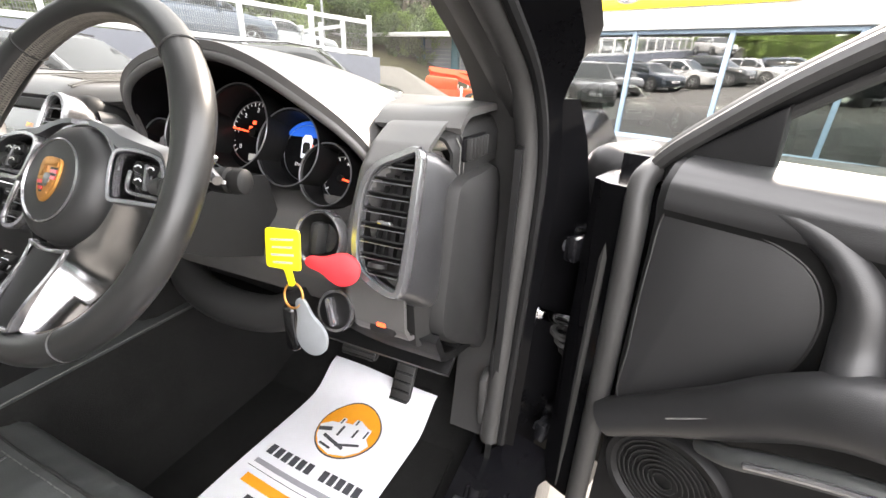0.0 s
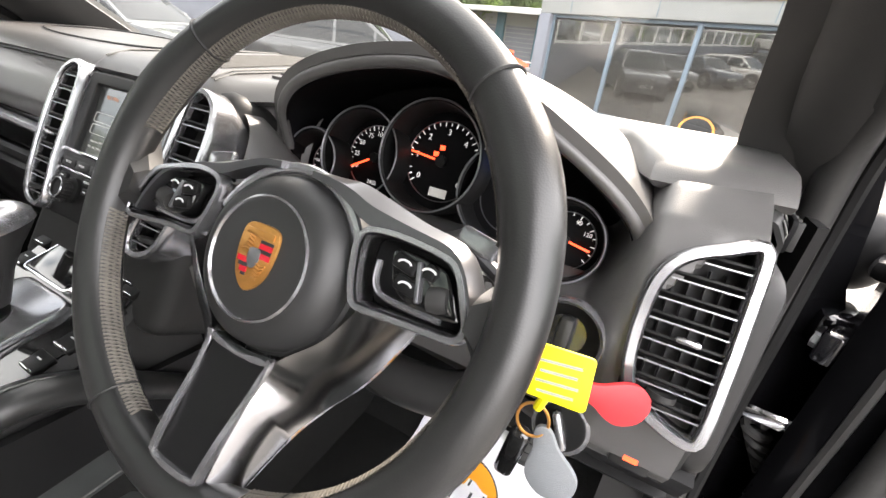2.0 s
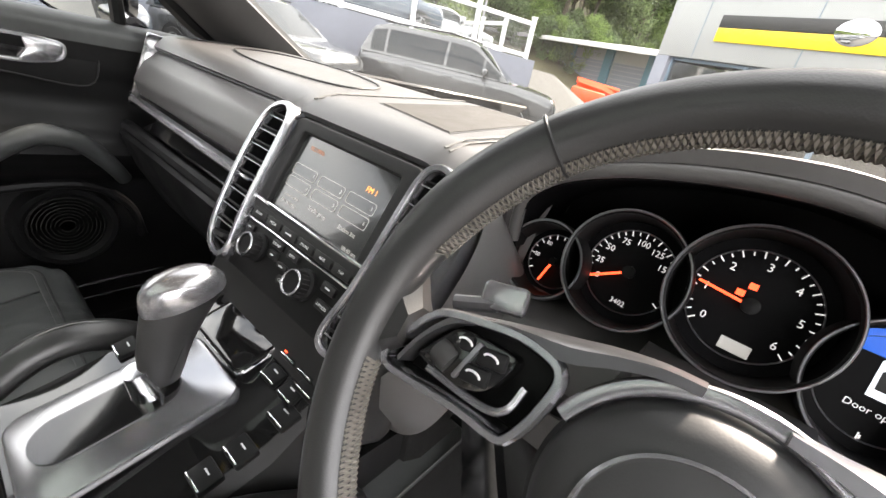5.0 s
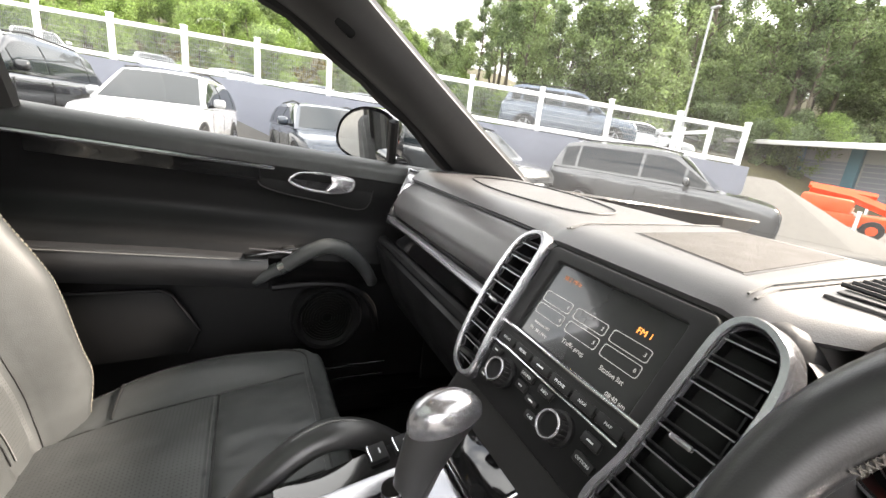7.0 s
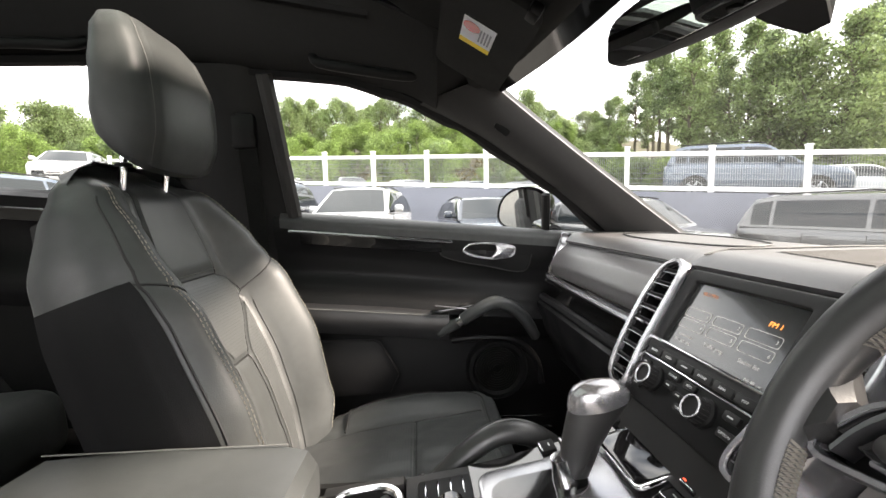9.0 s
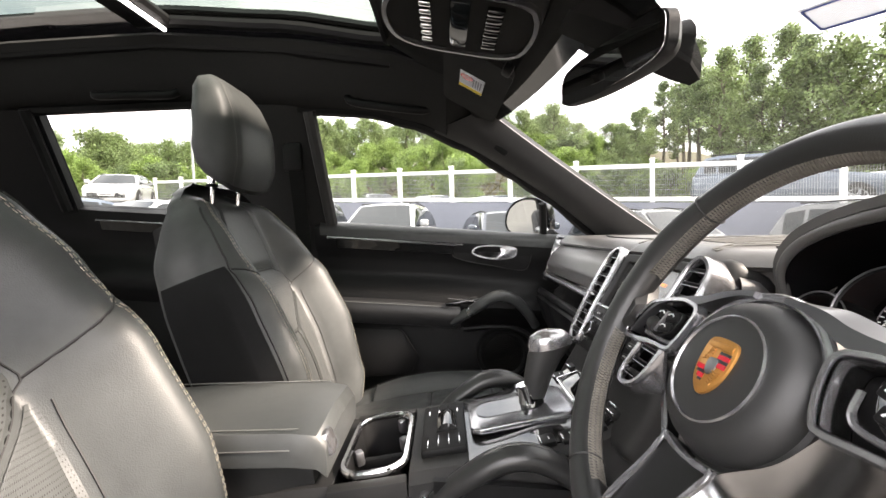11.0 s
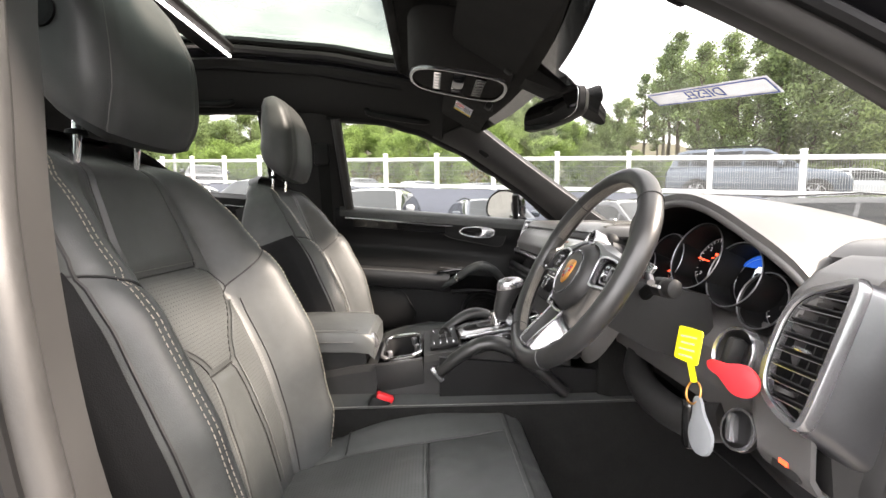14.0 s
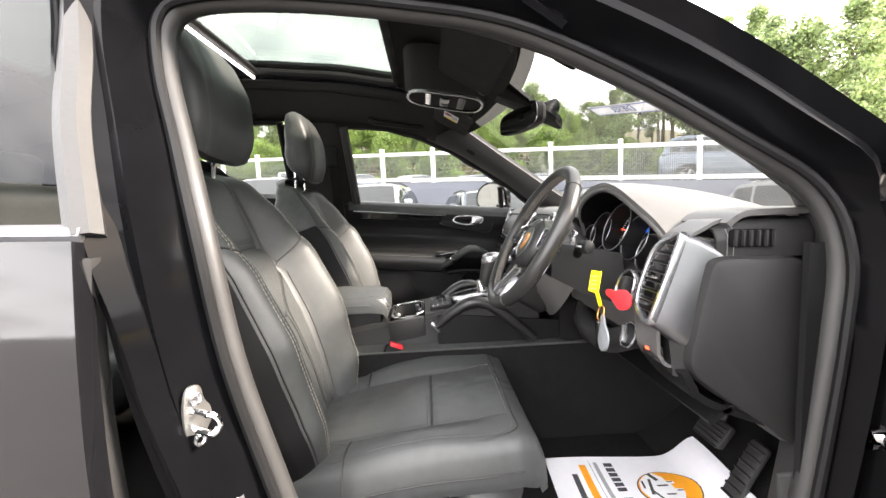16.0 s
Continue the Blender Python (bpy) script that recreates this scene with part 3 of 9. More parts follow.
def build_showroom():
    hall = thing("showroom", "grey clad car showroom with tall glazed front", "building")
    base, lintel, top = -0.86, 2.05, 3.75
    part("fascia", rbox(26, 0.5, top - lintel, 0.03, bframe(13, -0.1, (lintel + top) / 2)), CLADDING, hall, "pale grey cladding band")
    for k in range(9):
        part("cladding_joint", rbox(0.02, 0.012, top - lintel - 0.1, 0, bframe(1.2 + 2.8 * k, 0.152, (lintel + top) / 2)), STEEL_BLUE, hall)
    part("roof_edge", rbox(26.3, 0.7, 0.16, 0.02, bframe(13, -0.1, top + 0.08)), STEEL_BLUE, hall, "blue grey roof trim")
    part("soffit", rbox(26, 3.0, 0.12, 0, bframe(13, -1.9, lintel - 0.02)), CLADDING, hall)
    part("end_post", rbox(0.45, 0.5, lintel - base, 0.02, bframe(0.22, -0.1, (base + lintel) / 2)), RENDERED, hall, "grey corner post")
    part("end_wall", rbox(0.3, 14, top - base, 0, bframe(0.15, -7.4, (base + top) / 2)), CLADDING, hall)
    part("back_wall", rbox(26, 0.3, top - base, 0, bframe(13, -14.5, (base + top) / 2)), RENDERED, hall, "dim interior wall")
    part("far_end_wall", rbox(0.3, 14, top - base, 0, bframe(25.85, -7.4, (base + top) / 2)), RENDERED, hall)
    part("floor", rbox(25.4, 14, 0.1, 0, bframe(13, -7.4, base + 0.02)), CLADDING, hall, "pale tiled showroom floor")
    part("inner_ceiling", rbox(25.4, 14, 0.1, 0, bframe(13, -7.4, lintel + 0.5)), CLADDING, hall)
    part("plinth", rbox(25.5, 0.24, 0.22, 0.01, bframe(13.2, -0.1, base + 0.11)), STEEL_BLUE, hall, "blue grey plinth")
    part("yellow_sign_band", rbox(7.0, 0.05, 0.34, 0.01, bframe(5.2, 0.19, 2.72)), SIGN_YELLOW, hall, "yellow sign band")
    part("black_sign_band", rbox(7.0, 0.05, 0.30, 0.01, bframe(5.2, 0.19, 3.06)), SIGN_BLACK, hall, "black sign band")
    bm = bmesh.new()
    lathe([(0.01, 0), (0.42, 0), (0.42, 0.05), (0.36, 0.08), (0.01, 0.08)], 28, bframe(4.9, 0.18, 2.95) @ Matrix.Rotation(radians(90), 4, "X") @ Matrix.Diagonal((1, 0.66, 1, 1)), bm)
    part("badge_plate", bm, CHROME, hall, "oval chrome sign badge")
    s = 0.45
    while s < 25:
        w = 2.35
        m = bframe(s + w / 2, -0.1, (base + lintel) / 2)
        win = thing("window", "", "")
        win.parent = hall
        for key in list(win.keys()):
            del win[key]
        part("pane", rbox(w - 0.1, 0.012, lintel - base - 0.3, 0, m), SHOP_GLASS, win).visible_shadow = False
        part("mullion", rbox(0.11, 0.16, lintel - base - 0.22, 0.01, bframe(s, -0.1, (base + lintel) / 2 + 0.1)), STEEL_BLUE, win)
        part("transom", rbox(w - 0.1, 0.1, 0.09, 0.01, bframe(s + w / 2, -0.1, lintel - 0.05)), STEEL_BLUE, win)
        s += w
    for k in range(12):
        part("ceiling_light", rbox(1.1, 0.55, 0.03, 0, bframe(2 + 2 * k, -3 - 3.2 * (k % 3), lintel + 0.43)),
             LIGHT_PANEL, hall, "lit square ceiling panel")
    return hall


LIGHT_PANEL = mat("lit_panel", (1, 0.97, 0.9), 0.5, vary=0.0, emit=4.0)
build_showroom()


def build_shed():
    shed = thing("workshop_shed", "long low workshop shed with pale roof and teal posts", "building")
    m0 = Matrix.Translation((-12, 43.5, 0)) @ Matrix.Rotation(radians(-9), 4, "Z")
    z0 = -1.4
    part("wall", rbox(46, 0.3, 5.2, 0, m0 @ at(0, 3.0, z0 + 2.6)), CLADDING, shed, "pale grey wall")
    part("roof", rbox(47, 8, 0.40, 0.05, m0 @ at(0, 2.9, z0 + 5.4, 5)), WHITE, shed, "pale roof edge")
    for k in range(9):
        sh = part("shutter", rbox(3.5, 0.10, 3.9, 0.01, m0 @ at(-18.65 + 4.7 * k, 2.80, z0 + 1.95)), RENDERED, shed, "grey roller shutter")
        for j in range(9):
            part("shutter_rib", rbox(3.5, 0.03, 0.06, 0.01, m0 @ at(-18.65 + 4.7 * k, 2.74, z0 + 0.3 + 0.42 * j)), CLADDING, sh)
    for k in range(10):
        part("pier", rbox(0.9, 0.4, 5.1, 0.02, m0 @ at(-21 + 4.7 * k, 2.55, z0 + 2.55)), TEAL, shed, "teal painted pier")
    part("end_panel", rbox(0.4, 6, 5.1, 0, m0 @ at(-23, 5.6, z0 + 2.55)), TEAL, shed)


build_shed()


# ---- parked cars ----
def parked_car(label, x, y, heading, paint, length=4.75, width=1.9, height=1.7, hood=1.02, estate=True, z=None, grille="wide", slope=None):
    """Car with lofted body and cabin, panes, wheels, lamps; heading in degrees from north, clockwise."""
    zf = z if z is not None else lot_z(x, y)
    pitch = math.degrees(math.atan(0.055)) * math.cos(radians(heading)) if slope is None else slope
    car = thing("parked_car", label, "car", at(x, y, zf) @ Matrix.Rotation(radians(-heading), 4, "Z") @ Matrix.Rotation(radians(-pitch), 4, "X"), group="parked cars")
    L, W = length / 2, width / 2
    belt = hood + 0.02

    def ring(yy, hw, lo, hi):
        right = [(0.0, lo), (hw * 0.86, lo), (hw * 0.965, lo + 0.10), (hw, lo + 0.26), (hw * 0.992, lo + 0.5 * (hi - lo)), (hw, hi - 0.20), (hw * 0.985, hi - 0.075), (hw * 0.93, hi - 0.018), (hw * 0.62, hi + 0.008), (0.0, hi + 0.02)]
        return [Vector((a, yy, b)) for a, b in right] + [Vector((-a, yy, b)) for a, b in right[-2:0:-1]]

    st = [(-L, W * 0.78, 0.46, belt - 0.16), (-L + 0.07, W * 0.90, 0.34, belt - 0.04), (-L + 0.30, W * 0.975, 0.26, belt), (-L * 0.45, W, 0.22, belt), (L * 0.10, W, 0.21, belt - 0.01), (L * 0.46, W, 0.22, hood),
          (L * 0.66, W * 0.985, 0.23, hood - 0.045), (L - 0.42, W * 0.955, 0.24, hood - 0.095), (L - 0.16, W * 0.89, 0.25, hood - 0.16), (L - 0.04, W * 0.79, 0.28, hood - 0.27), (L, W * 0.68, 0.36, hood - 0.40)]
    cols = [spline(list(c), 3) for c in zip(*[ring(*q) for q in st])]
    part("body", loft([list(r) for r in zip(*cols)]), paint, car)
    # cabin
    H = height - belt + 0.03
    rear, front = -L + (0.10 if estate else 0.62), L * 0.50
    prof = [(rear, 0.0), (rear + 0.10, 0.40), (rear + (0.26 if estate else 0.55), 0.84), (rear + (0.60 if estate else 0.95), 0.965), (-0.25, 1.0), (0.12, 0.985), (0.36, 0.915), (front - 0.08, 0.10), (front, 0.0)]

    def rise(yy):
        for (a, va), (b, vb) in zip(prof, prof[1:]):
            if yy <= b:
                return H * (va + (vb - va) * max(0.0, (yy - a) / (b - a)))
        return 0.0

    def cab(yy, q, off=0.0):
        """Right flank and roof of the cabin: q from the waist 0 to the roof's middle 1."""
        h = rise(yy)
        f = h / H
        pts = [(W * 0.955, 0.0), (W * (0.955 - 0.045 * f), 0.40), (W * (0.955 - 0.165 * f), 0.80), (W * (0.955 - 0.24 * f), 0.93), (W * 0.45, 0.985), (0.0, 1.0)]
        qs = [0.0, 0.30, 0.62, 0.72, 0.86, 1.0]
        for k in range(5):
            if q <= qs[k + 1]:
                g = (q - qs[k]) / (qs[k + 1] - qs[k])
                px, pz = (pts[k][j] + (pts[k + 1][j] - pts[k][j]) * g for j in (0, 1))
                break
        return Vector((px + off, yy, belt - 0.03 + h * pz + off * 0.4))

    ys = [rear + (front - rear) * k / 28 for k in range(29)]
    qq = [0, 0.15, 0.30, 0.46, 0.62, 0.72, 0.86, 1.0]
    rings = []
    for yy in ys:
        side = [cab(yy, q) for q in qq]
        rings.append(side + [Vector((-p.x, p.y, p.z)) for p in side[-2::-1]])
    part("cabin", loft(rings), paint, car)

    def pane(nm, y0, y1, sx):
        def f(u, v):
            yy = y0 + (y1 - y0) * u
            top = 0.60
            p = cab(yy, 0.055 + (top - 0.055) * v, 0.006)
            return (sx * p.x, p.y, p.z)
        part(nm, sheet(f, 10, 6, 0.004), CAR_GLASS, car, "dark reflecting side window")

    gaps = [rear + 0.22, rear + 0.62, -0.30, 0.62] if estate else [rear + 0.45, -0.30, 0.62]
    for sx in (1, -1):
        for a, b in zip(gaps, gaps[1:]):
            pane("side_window", a + 0.035, b - 0.035, sx)
        pane("quarter_window", 0.64, front - 0.20, sx)

    def sloped(y0, y1, k):
        return lambda u, v: ((2 * u - 1) * (W * (0.955 - 0.24 * rise(y0 + (y1 - y0) * v) / H) - 0.075), y0 + (y1 - y0) * v, belt - 0.03 + rise(y0 + (y1 - y0) * v) * (1 - 0.02 * abs(2 * u - 1)) + 0.010 - 0.012 * abs(2 * u - 1) ** 3)

    part("windscreen", sheet(sloped(0.40, front - 0.05, 1), 10, 8, 0.004), CAR_GLASS, car, "dark reflecting windscreen")
    part("rear_window", sheet(sloped(rear + 0.05, rear + (0.24 if estate else 0.50), 1), 8, 6, 0.004), CAR_GLASS, car)
    part("wiper", sweep([(-0.5, front - 0.10, belt + 0.03), (0.1, front - 0.14, belt + 0.055)], 0.008, 5), SEAM, car)
    for sx in (1, -1):
        for yy in (0.72, -0.30, -1.22):
            part("door_seam", sweep([(sx * W * 1.0, yy, belt - 0.10), (sx * W * 0.996, yy - 0.01, 0.62), (sx * W * 0.985, yy, 0.36)], 0.006, 5), SEAM, car)
        for yy in (-0.16, -1.08):
            part("door_handle", rbox(0.04, 0.20, 0.03, 0.01, at(sx * W * 0.992, yy, belt - 0.17)), paint, car)
        part("sill_trim", rbox(0.05, length * 0.50, 0.14, 0.03, at(sx * (W - 0.015), -0.05, 0.28)), TYRE, car, "black sill trim")
        if estate:
            part("roof_rail", sweep([(sx * W * 0.66, rear + 0.45, height - 0.045), (sx * W * 0.68, -0.3, height + 0.02), (sx * W * 0.67, 0.30, height - 0.04)], 0.018, 6), SEAM, car)
        mirror = part("wing_mirror", rbox(0.22, 0.13, 0.17, 0.06, at(sx * (W + 0.10), 0.66, belt + 0.09), seg=3), paint, car)
        part("mirror_foot", rbox(0.12, 0.07, 0.05, 0.015, at(sx * (W - 0.02), 0.66, belt + 0.03)), SEAM, mirror)
        lamp = part("headlamp", rbox(0.42, 0.24, 0.15, 0.06, at(sx * W * 0.66, L - 0.235, hood - 0.31, 18, 0, -sx * 26), seg=3), LAMP, car, "clear headlamp")
        part("lamp_eye", lathe([(0.001, 0.03), (0.05, 0.03), (0.058, 0.0), (0.001, 0.0)], 16, at(sx * W * 0.66, L - 0.150, hood - 0.315, -78, 0, -sx * 20)), CHROME, lamp)
        part("fog_lamp", rbox(0.20, 0.08, 0.10, 0.03, at(sx * W * 0.66, L - 0.10, 0.43, 0, 0, -sx * 20)), PIANO, car)
        for yy in (L - 0.92, -L + 0.95):
            wm = at(sx * (W - 0.10), yy, 0.36, 0, 90 * sx, 0)
            part("wheel_arch", lathe([(0.01, -0.02), (0.43, -0.02), (0.43, 0.106), (0.40, 0.108), (0.01, 0.108)], 24, wm), SEAM, car)
            wheel = part("wheel", lathe([(0.24, -0.1), (0.34, -0.1), (0.36, -0.07), (0.36, 0.10), (0.34, 0.125), (0.25, 0.125), (0.24, 0.09)], 28, wm), TYRE, car, "black tyre")
            bm = bmesh.new()
            lathe([(0.225, 0.085), (0.255, 0.085), (0.255, 0.122), (0.235, 0.122), (0.225, 0.10)], 24, wm, bm)
            lathe([(0.01, 0.085), (0.06, 0.085), (0.055, 0.125), (0.01, 0.128)], 16, wm, bm)
            for k in range(5):
                for dx in (-0.02, 0.02):
                    rbox(0.026, 0.2, 0.02, 0.006, wm @ Matrix.Rotation(k * math.tau / 5, 4, "Z") @ at(dx, 0.14, 0.112, 0, 0, 300 * dx), bm=bm)
            part("rim", bm, RIM, wheel, "silver alloy rim")
    if grille == "twin":
        for sx in (1, -1):
            g = part("grille", slab(rounded(0.27, 0.17, 0.05), 0.05, 0.01, at(sx * 0.165, L - 0.055, hood - 0.36, 74)), PIANO, car, "black grille with bright edge")
            part("grille_edge", bezel(rounded(0.285, 0.185, 0.055), 0.022, 0.02, at(sx * 0.165, L - 0.005, hood - 0.345, 74)), CHROME, g)
            for k in range(6):
                part("grille_bar", rbox(0.008, 0.05, 0.15, 0, at(sx * 0.165 - 0.10 + 0.04 * k, L - 0.030, hood - 0.355, -16)), SILVER_DARK, g)
    else:
        g = part("grille", rbox(width * 0.50, 0.06, 0.20, 0.04, at(0, L - 0.060, hood - 0.40, -14), seg=3), PIANO, car, "black mesh grille")
        for k in range(4):
            part("grille_bar", rbox(width * 0.46, 0.02, 0.012, 0.003, at(0, L - 0.030 + 0.010 * k, hood - 0.33 - 0.045 * k)), SILVER_DARK, g)
    part("lower_grille", rbox(width * 0.55, 0.08, 0.13, 0.03, at(0, L - 0.05, 0.40)), PIANO, car)
    plate = part("number_plate", rbox(0.52, 0.02, 0.11, 0.004, at(0, L + 0.012, 0.56)), WHITE, car, "white plate with dark bar")
    part("plate_bar", rbox(0.40, 0.01, 0.05, 0, at(0, L + 0.024, 0.56)), INK, plate)
    return car


def paint(name, c, metal=0.35):
    return mat(name, c, 0.22, metal, vary=0.06, scale=2, coat=1.0)


P_WHITE = paint("white_car_paint", (0.42, 0.43, 0.44), 0.0)
P_GREY = paint("grey_car_paint", (0.085, 0.088, 0.090))
P_DARK = paint("dark_blue_grey_paint", (0.035, 0.045, 0.06))
P_SILVER = paint("pale_silver_paint", (0.40, 0.42, 0.43))
P_BLUE = paint("light_blue_paint", (0.10, 0.125, 0.16))
P_BLACK = paint("black_parked_paint", (0.015, 0.016, 0.018))


def polar(bearing, dist, ex=0.3, ey=-0.2):
    return ex + math.sin(radians(bearing)) * dist, ey + math.cos(radians(bearing)) * dist


x, y = polar(-97.5, 10.6)
parked_car("white sport utility car with twin black grilles facing the aisle", x, y, 98, P_WHITE, 4.7, 1.86, 1.68, grille="twin")
x, y = polar(-81.0, 10.4)
parked_car("dark blue grey hatchback parked by the wall", x, y, 84, P_DARK, 4.4, 1.82, 1.55)
x, y = polar(-62.5, 11.0)
parked_car("dark grey sport utility car with pale bonnet", x, y, 72, P_GREY, 4.6, 1.9, 1.66)
parked_car("metallic grey off-road car with dark windows", -6.85, 8.85, 59.8, P_GREY, 4.97, 2.0, 1.85, 1.12)
x, y = polar(-112, 11.2)
parked_car("black off-road car with headlamps", x, y, 100, P_BLACK, 4.7, 1.9, 1.8, 1.12)
x, y = polar(-50.5, 17.2)
parked_car("slate grey luxury off-road car on the upper deck", x, y, 32, P_BLUE, 5.0, 2.05, 1.84, 1.14, z=deck_z(x, y), slope=3)
x, y = polar(-42.0, 20.5)
parked_car("pale silver saloon car on the upper deck", x, y, 38, P_SILVER, 4.6, 1.85, 1.45, 0.98, estate=False, z=deck_z(x, y), slope=3)
for b, d, p in ((-128, 23, P_WHITE), (-118, 24.5, P_BLACK), (-108, 26, P_SILVER), (-99, 25.5, P_DARK), (-91, 25, P_SILVER), (-82, 24, P_GREY), (-74, 23, P_DARK)):
    x, y = polar(b, d)
    parked_car("car parked far back on the upper deck", x, y, 66, p, 4.4, 1.8, 1.5, z=deck_z(x, y) - 0.4, slope=3)
for b, d, p, hd in ((-126, 12.5, P_SILVER, 105), (-138, 13, P_BLUE, 110)):
    x, y = polar(b, d)
    parked_car("car parked in the row by the wall", x, y, hd, p, 4.5, 1.85, 1.6)
for s, o, p in ((3.0, -4.2, P_WHITE), (5.6, -4.6, P_BLACK), (9.5, -4.5, P_SILVER)):
    q = B_A + B_D * s + B_N * o
    parked_car("car on show inside the glazed showroom", q.x, q.y, 158, p, 4.5, 1.85, 1.4, 0.92, estate=False, z=-0.80, slope=0)


def build_lift():
    lift = thing("boom_lift", "orange mobile boom lift parked by the ramp", "machine", at(-9.4, 24.6, lot_z(0, 24.6), 0, 0, 22))
    part("chassis", rbox(3.4, 1.5, 0.55, 0.08, at(0, 0, 0.72)), LIFT_ORANGE, lift)
    part("engine_cover", rbox(1.9, 1.4, 0.7, 0.15, at(-0.6, 0, 1.3, 0, 4, 0)), LIFT_ORANGE, lift)
    part("boom", sweep([(-1.3, 0, 1.95), (0.2, 0, 1.75), (1.9, 0, 1.15)], 0.22, 4), LIFT_ORANGE, lift)
    part("upper_boom", sweep([(-1.4, 0.1, 2.05), (1.0, 0.1, 1.85)], 0.14, 4), LIFT_ORANGE, lift)
    part("jib_head", rbox(0.7, 0.9, 0.5, 0.08, at(2.1, 0, 0.95)), SILVER_DARK, lift)
    for xx in (-1.15, 1.15):
        for yy in (-0.8, 0.8):
            w = part("wheel", lathe([(0.2, -0.14), (0.4, -0.12), (0.42, 0), (0.4, 0.12), (0.2, 0.14)], 20, at(xx, yy, 0.42, 90)), TYRE, lift)
            part("hub", lathe([(0.01, -0.145), (0.2, -0.145), (0.2, 0.145), (0.01, 0.145)], 16, at(xx, yy, 0.42, 90)), LIFT_ORANGE, w)


build_lift()
part_line = rbox(0.12, 9.0, 0.012, 0, Matrix.Translation((-4.9, 19.0, lot_z(0, 19) + 0.012)) @ Matrix.Rotation(radians(18), 4, "Z") @ Matrix.Rotation(radians(-3.15), 4, "X"))
tagged(obj("road_line", part_line, WHITE, False), "white painted line on the asphalt", "line", kind="structure")

# lamp post on the bank
lamp = thing("lamp_post", "slim grey steel lamp post above the deck", "lamp post")
lx, ly = polar(-37.2, 27)
part("pole", sweep([(lx, ly, land(lx, ly)), (lx + 0.1, ly, land(lx, ly) + 9)], [0.09, 0.05], 8), GALV, lamp)
part("lamp_head", rbox(0.5, 0.2, 0.1, 0.03, at(lx + 0.25, ly, land(lx, ly) + 9)), GALV, lamp)
lamp2 = thing("lamp_post", "slim grey steel lamp post above the deck", "lamp post")
lx, ly = polar(-121, 30)
part("pole", sweep([(lx, ly, land(lx, ly)), (lx, ly, land(lx, ly) + 8)], [0.09, 0.05], 8), GALV, lamp2)


# ---- trees ----
def leaf_cloud(bm, centre, rx, rz, count, size, rng):
    """Small leaf clumps scattered in an uneven blob."""
    for _ in range(count):
        while True:
            v = Vector((rng.uniform(-1, 1), rng.uniform(-1, 1), rng.uniform(-1, 1)))
            if 0.15 < v.length < 1:
                break
        v = v * (0.65 + 0.35 * v.length)
        p = centre + Vector((v.x * rx, v.y * rx, v.z * rz))
        n = Vector((rng.uniform(-1, 1), rng.uniform(-1, 1), rng.uniform(0.1, 1))).normalized()
        t = n.orthogonal().normalized()
        t.rotate(Matrix.Rotation(rng.uniform(0, 6.28), 3, n))
        b = n.cross(t)
        s = size * rng.uniform(0.6, 1.3)
        q = [p + t * s, p + b * s * 0.55 + n * s * 0.12, p - t * s, p - b * s * 0.55 + n * s * 0.12]
        bm.faces.new([bm.verts.new(k) for k in q])


def make_tree(name, label, height, spread, leaf, seed, trunk_show=0.35, leaves=2600, size=0.22, limbs=16):
    rng = random.Random(seed)
    tree = thing(name, label, "tree", group="trees on the bank")
    pts = [Vector((0, 0, -0.4))]
    for i in range(1, 8):
        pts.append(Vector((rng.uniform(-0.06, 0.06) * i * spread * 0.35, rng.uniform(-0.06, 0.06) * i * spread * 0.35, height * 0.96 * i / 7)))
    bm = sweep(spline(pts, 3), [0.018 * height * (1 - 0.92 * i / 21) for i in range(22)], 7)
    crown = bmesh.new()
    for k in range(limbs):
        f = trunk_show + (1 - trunk_show) * (k + rng.uniform(0, 0.8)) / limbs
        i = min(6, int(f * 7))
        p = pts[i].lerp(pts[i + 1], f * 7 - i)
        a = rng.uniform(0, math.tau)
        reach = spread * (1.05 - 0.7 * abs(f - 0.55) / 0.5) * rng.uniform(0.55, 1.1)
        e = p + Vector((math.cos(a) * reach, math.sin(a) * reach, reach * rng.uniform(0.35, 0.9)))
        sweep([p, p.lerp(e, 0.5) + Vector((0, 0, 0.1 * reach)), e], [0.006 * height, 0.004 * height, 0.0015 * height], 5, bm=bm)
        for c, w in ((e, 0.50), (p.lerp(e, 0.6), 0.36)):
            leaf_cloud(crown, c, spread * 0.42 * rng.uniform(0.8, 1.3) * (w + 0.5), spread * 0.36 * (w + 0.5), int(leaves / limbs * w * 1.16), size, rng)
    leaf_cloud(crown, pts[-1], spread * 0.4, spread * 0.5, leaves // 14, size, rng)
    part("trunk", bm, BARK, tree)
    part("crown", crown, leaf, tree, smooth=False)
    return tree


TREES = [make_tree("tree", "tall slender green tree on the bank", 13, 1.8, LEAF, 1, 0.26, 6200, 0.125, 30),
         make_tree("tree", "tall airy dark green tree with bare lower trunk", 15, 1.7, LEAF_DARK, 2, 0.36, 5200, 0.130, 30),
         make_tree("tree", "broad leafy green tree on the bank", 10, 2.6, LEAF, 3, 0.12, 8500, 0.135, 26),
         make_tree("tree", "bushy bright green young tree", 5.5, 1.9, LEAF_BRIGHT, 4, 0.06, 6500, 0.095, 18),
         make_tree("tree", "bushy dark green shrub tree", 4.5, 1.9, LEAF_DARK, 5, 0.04, 3600, 0.13, 12)]
rng = random.Random(7)


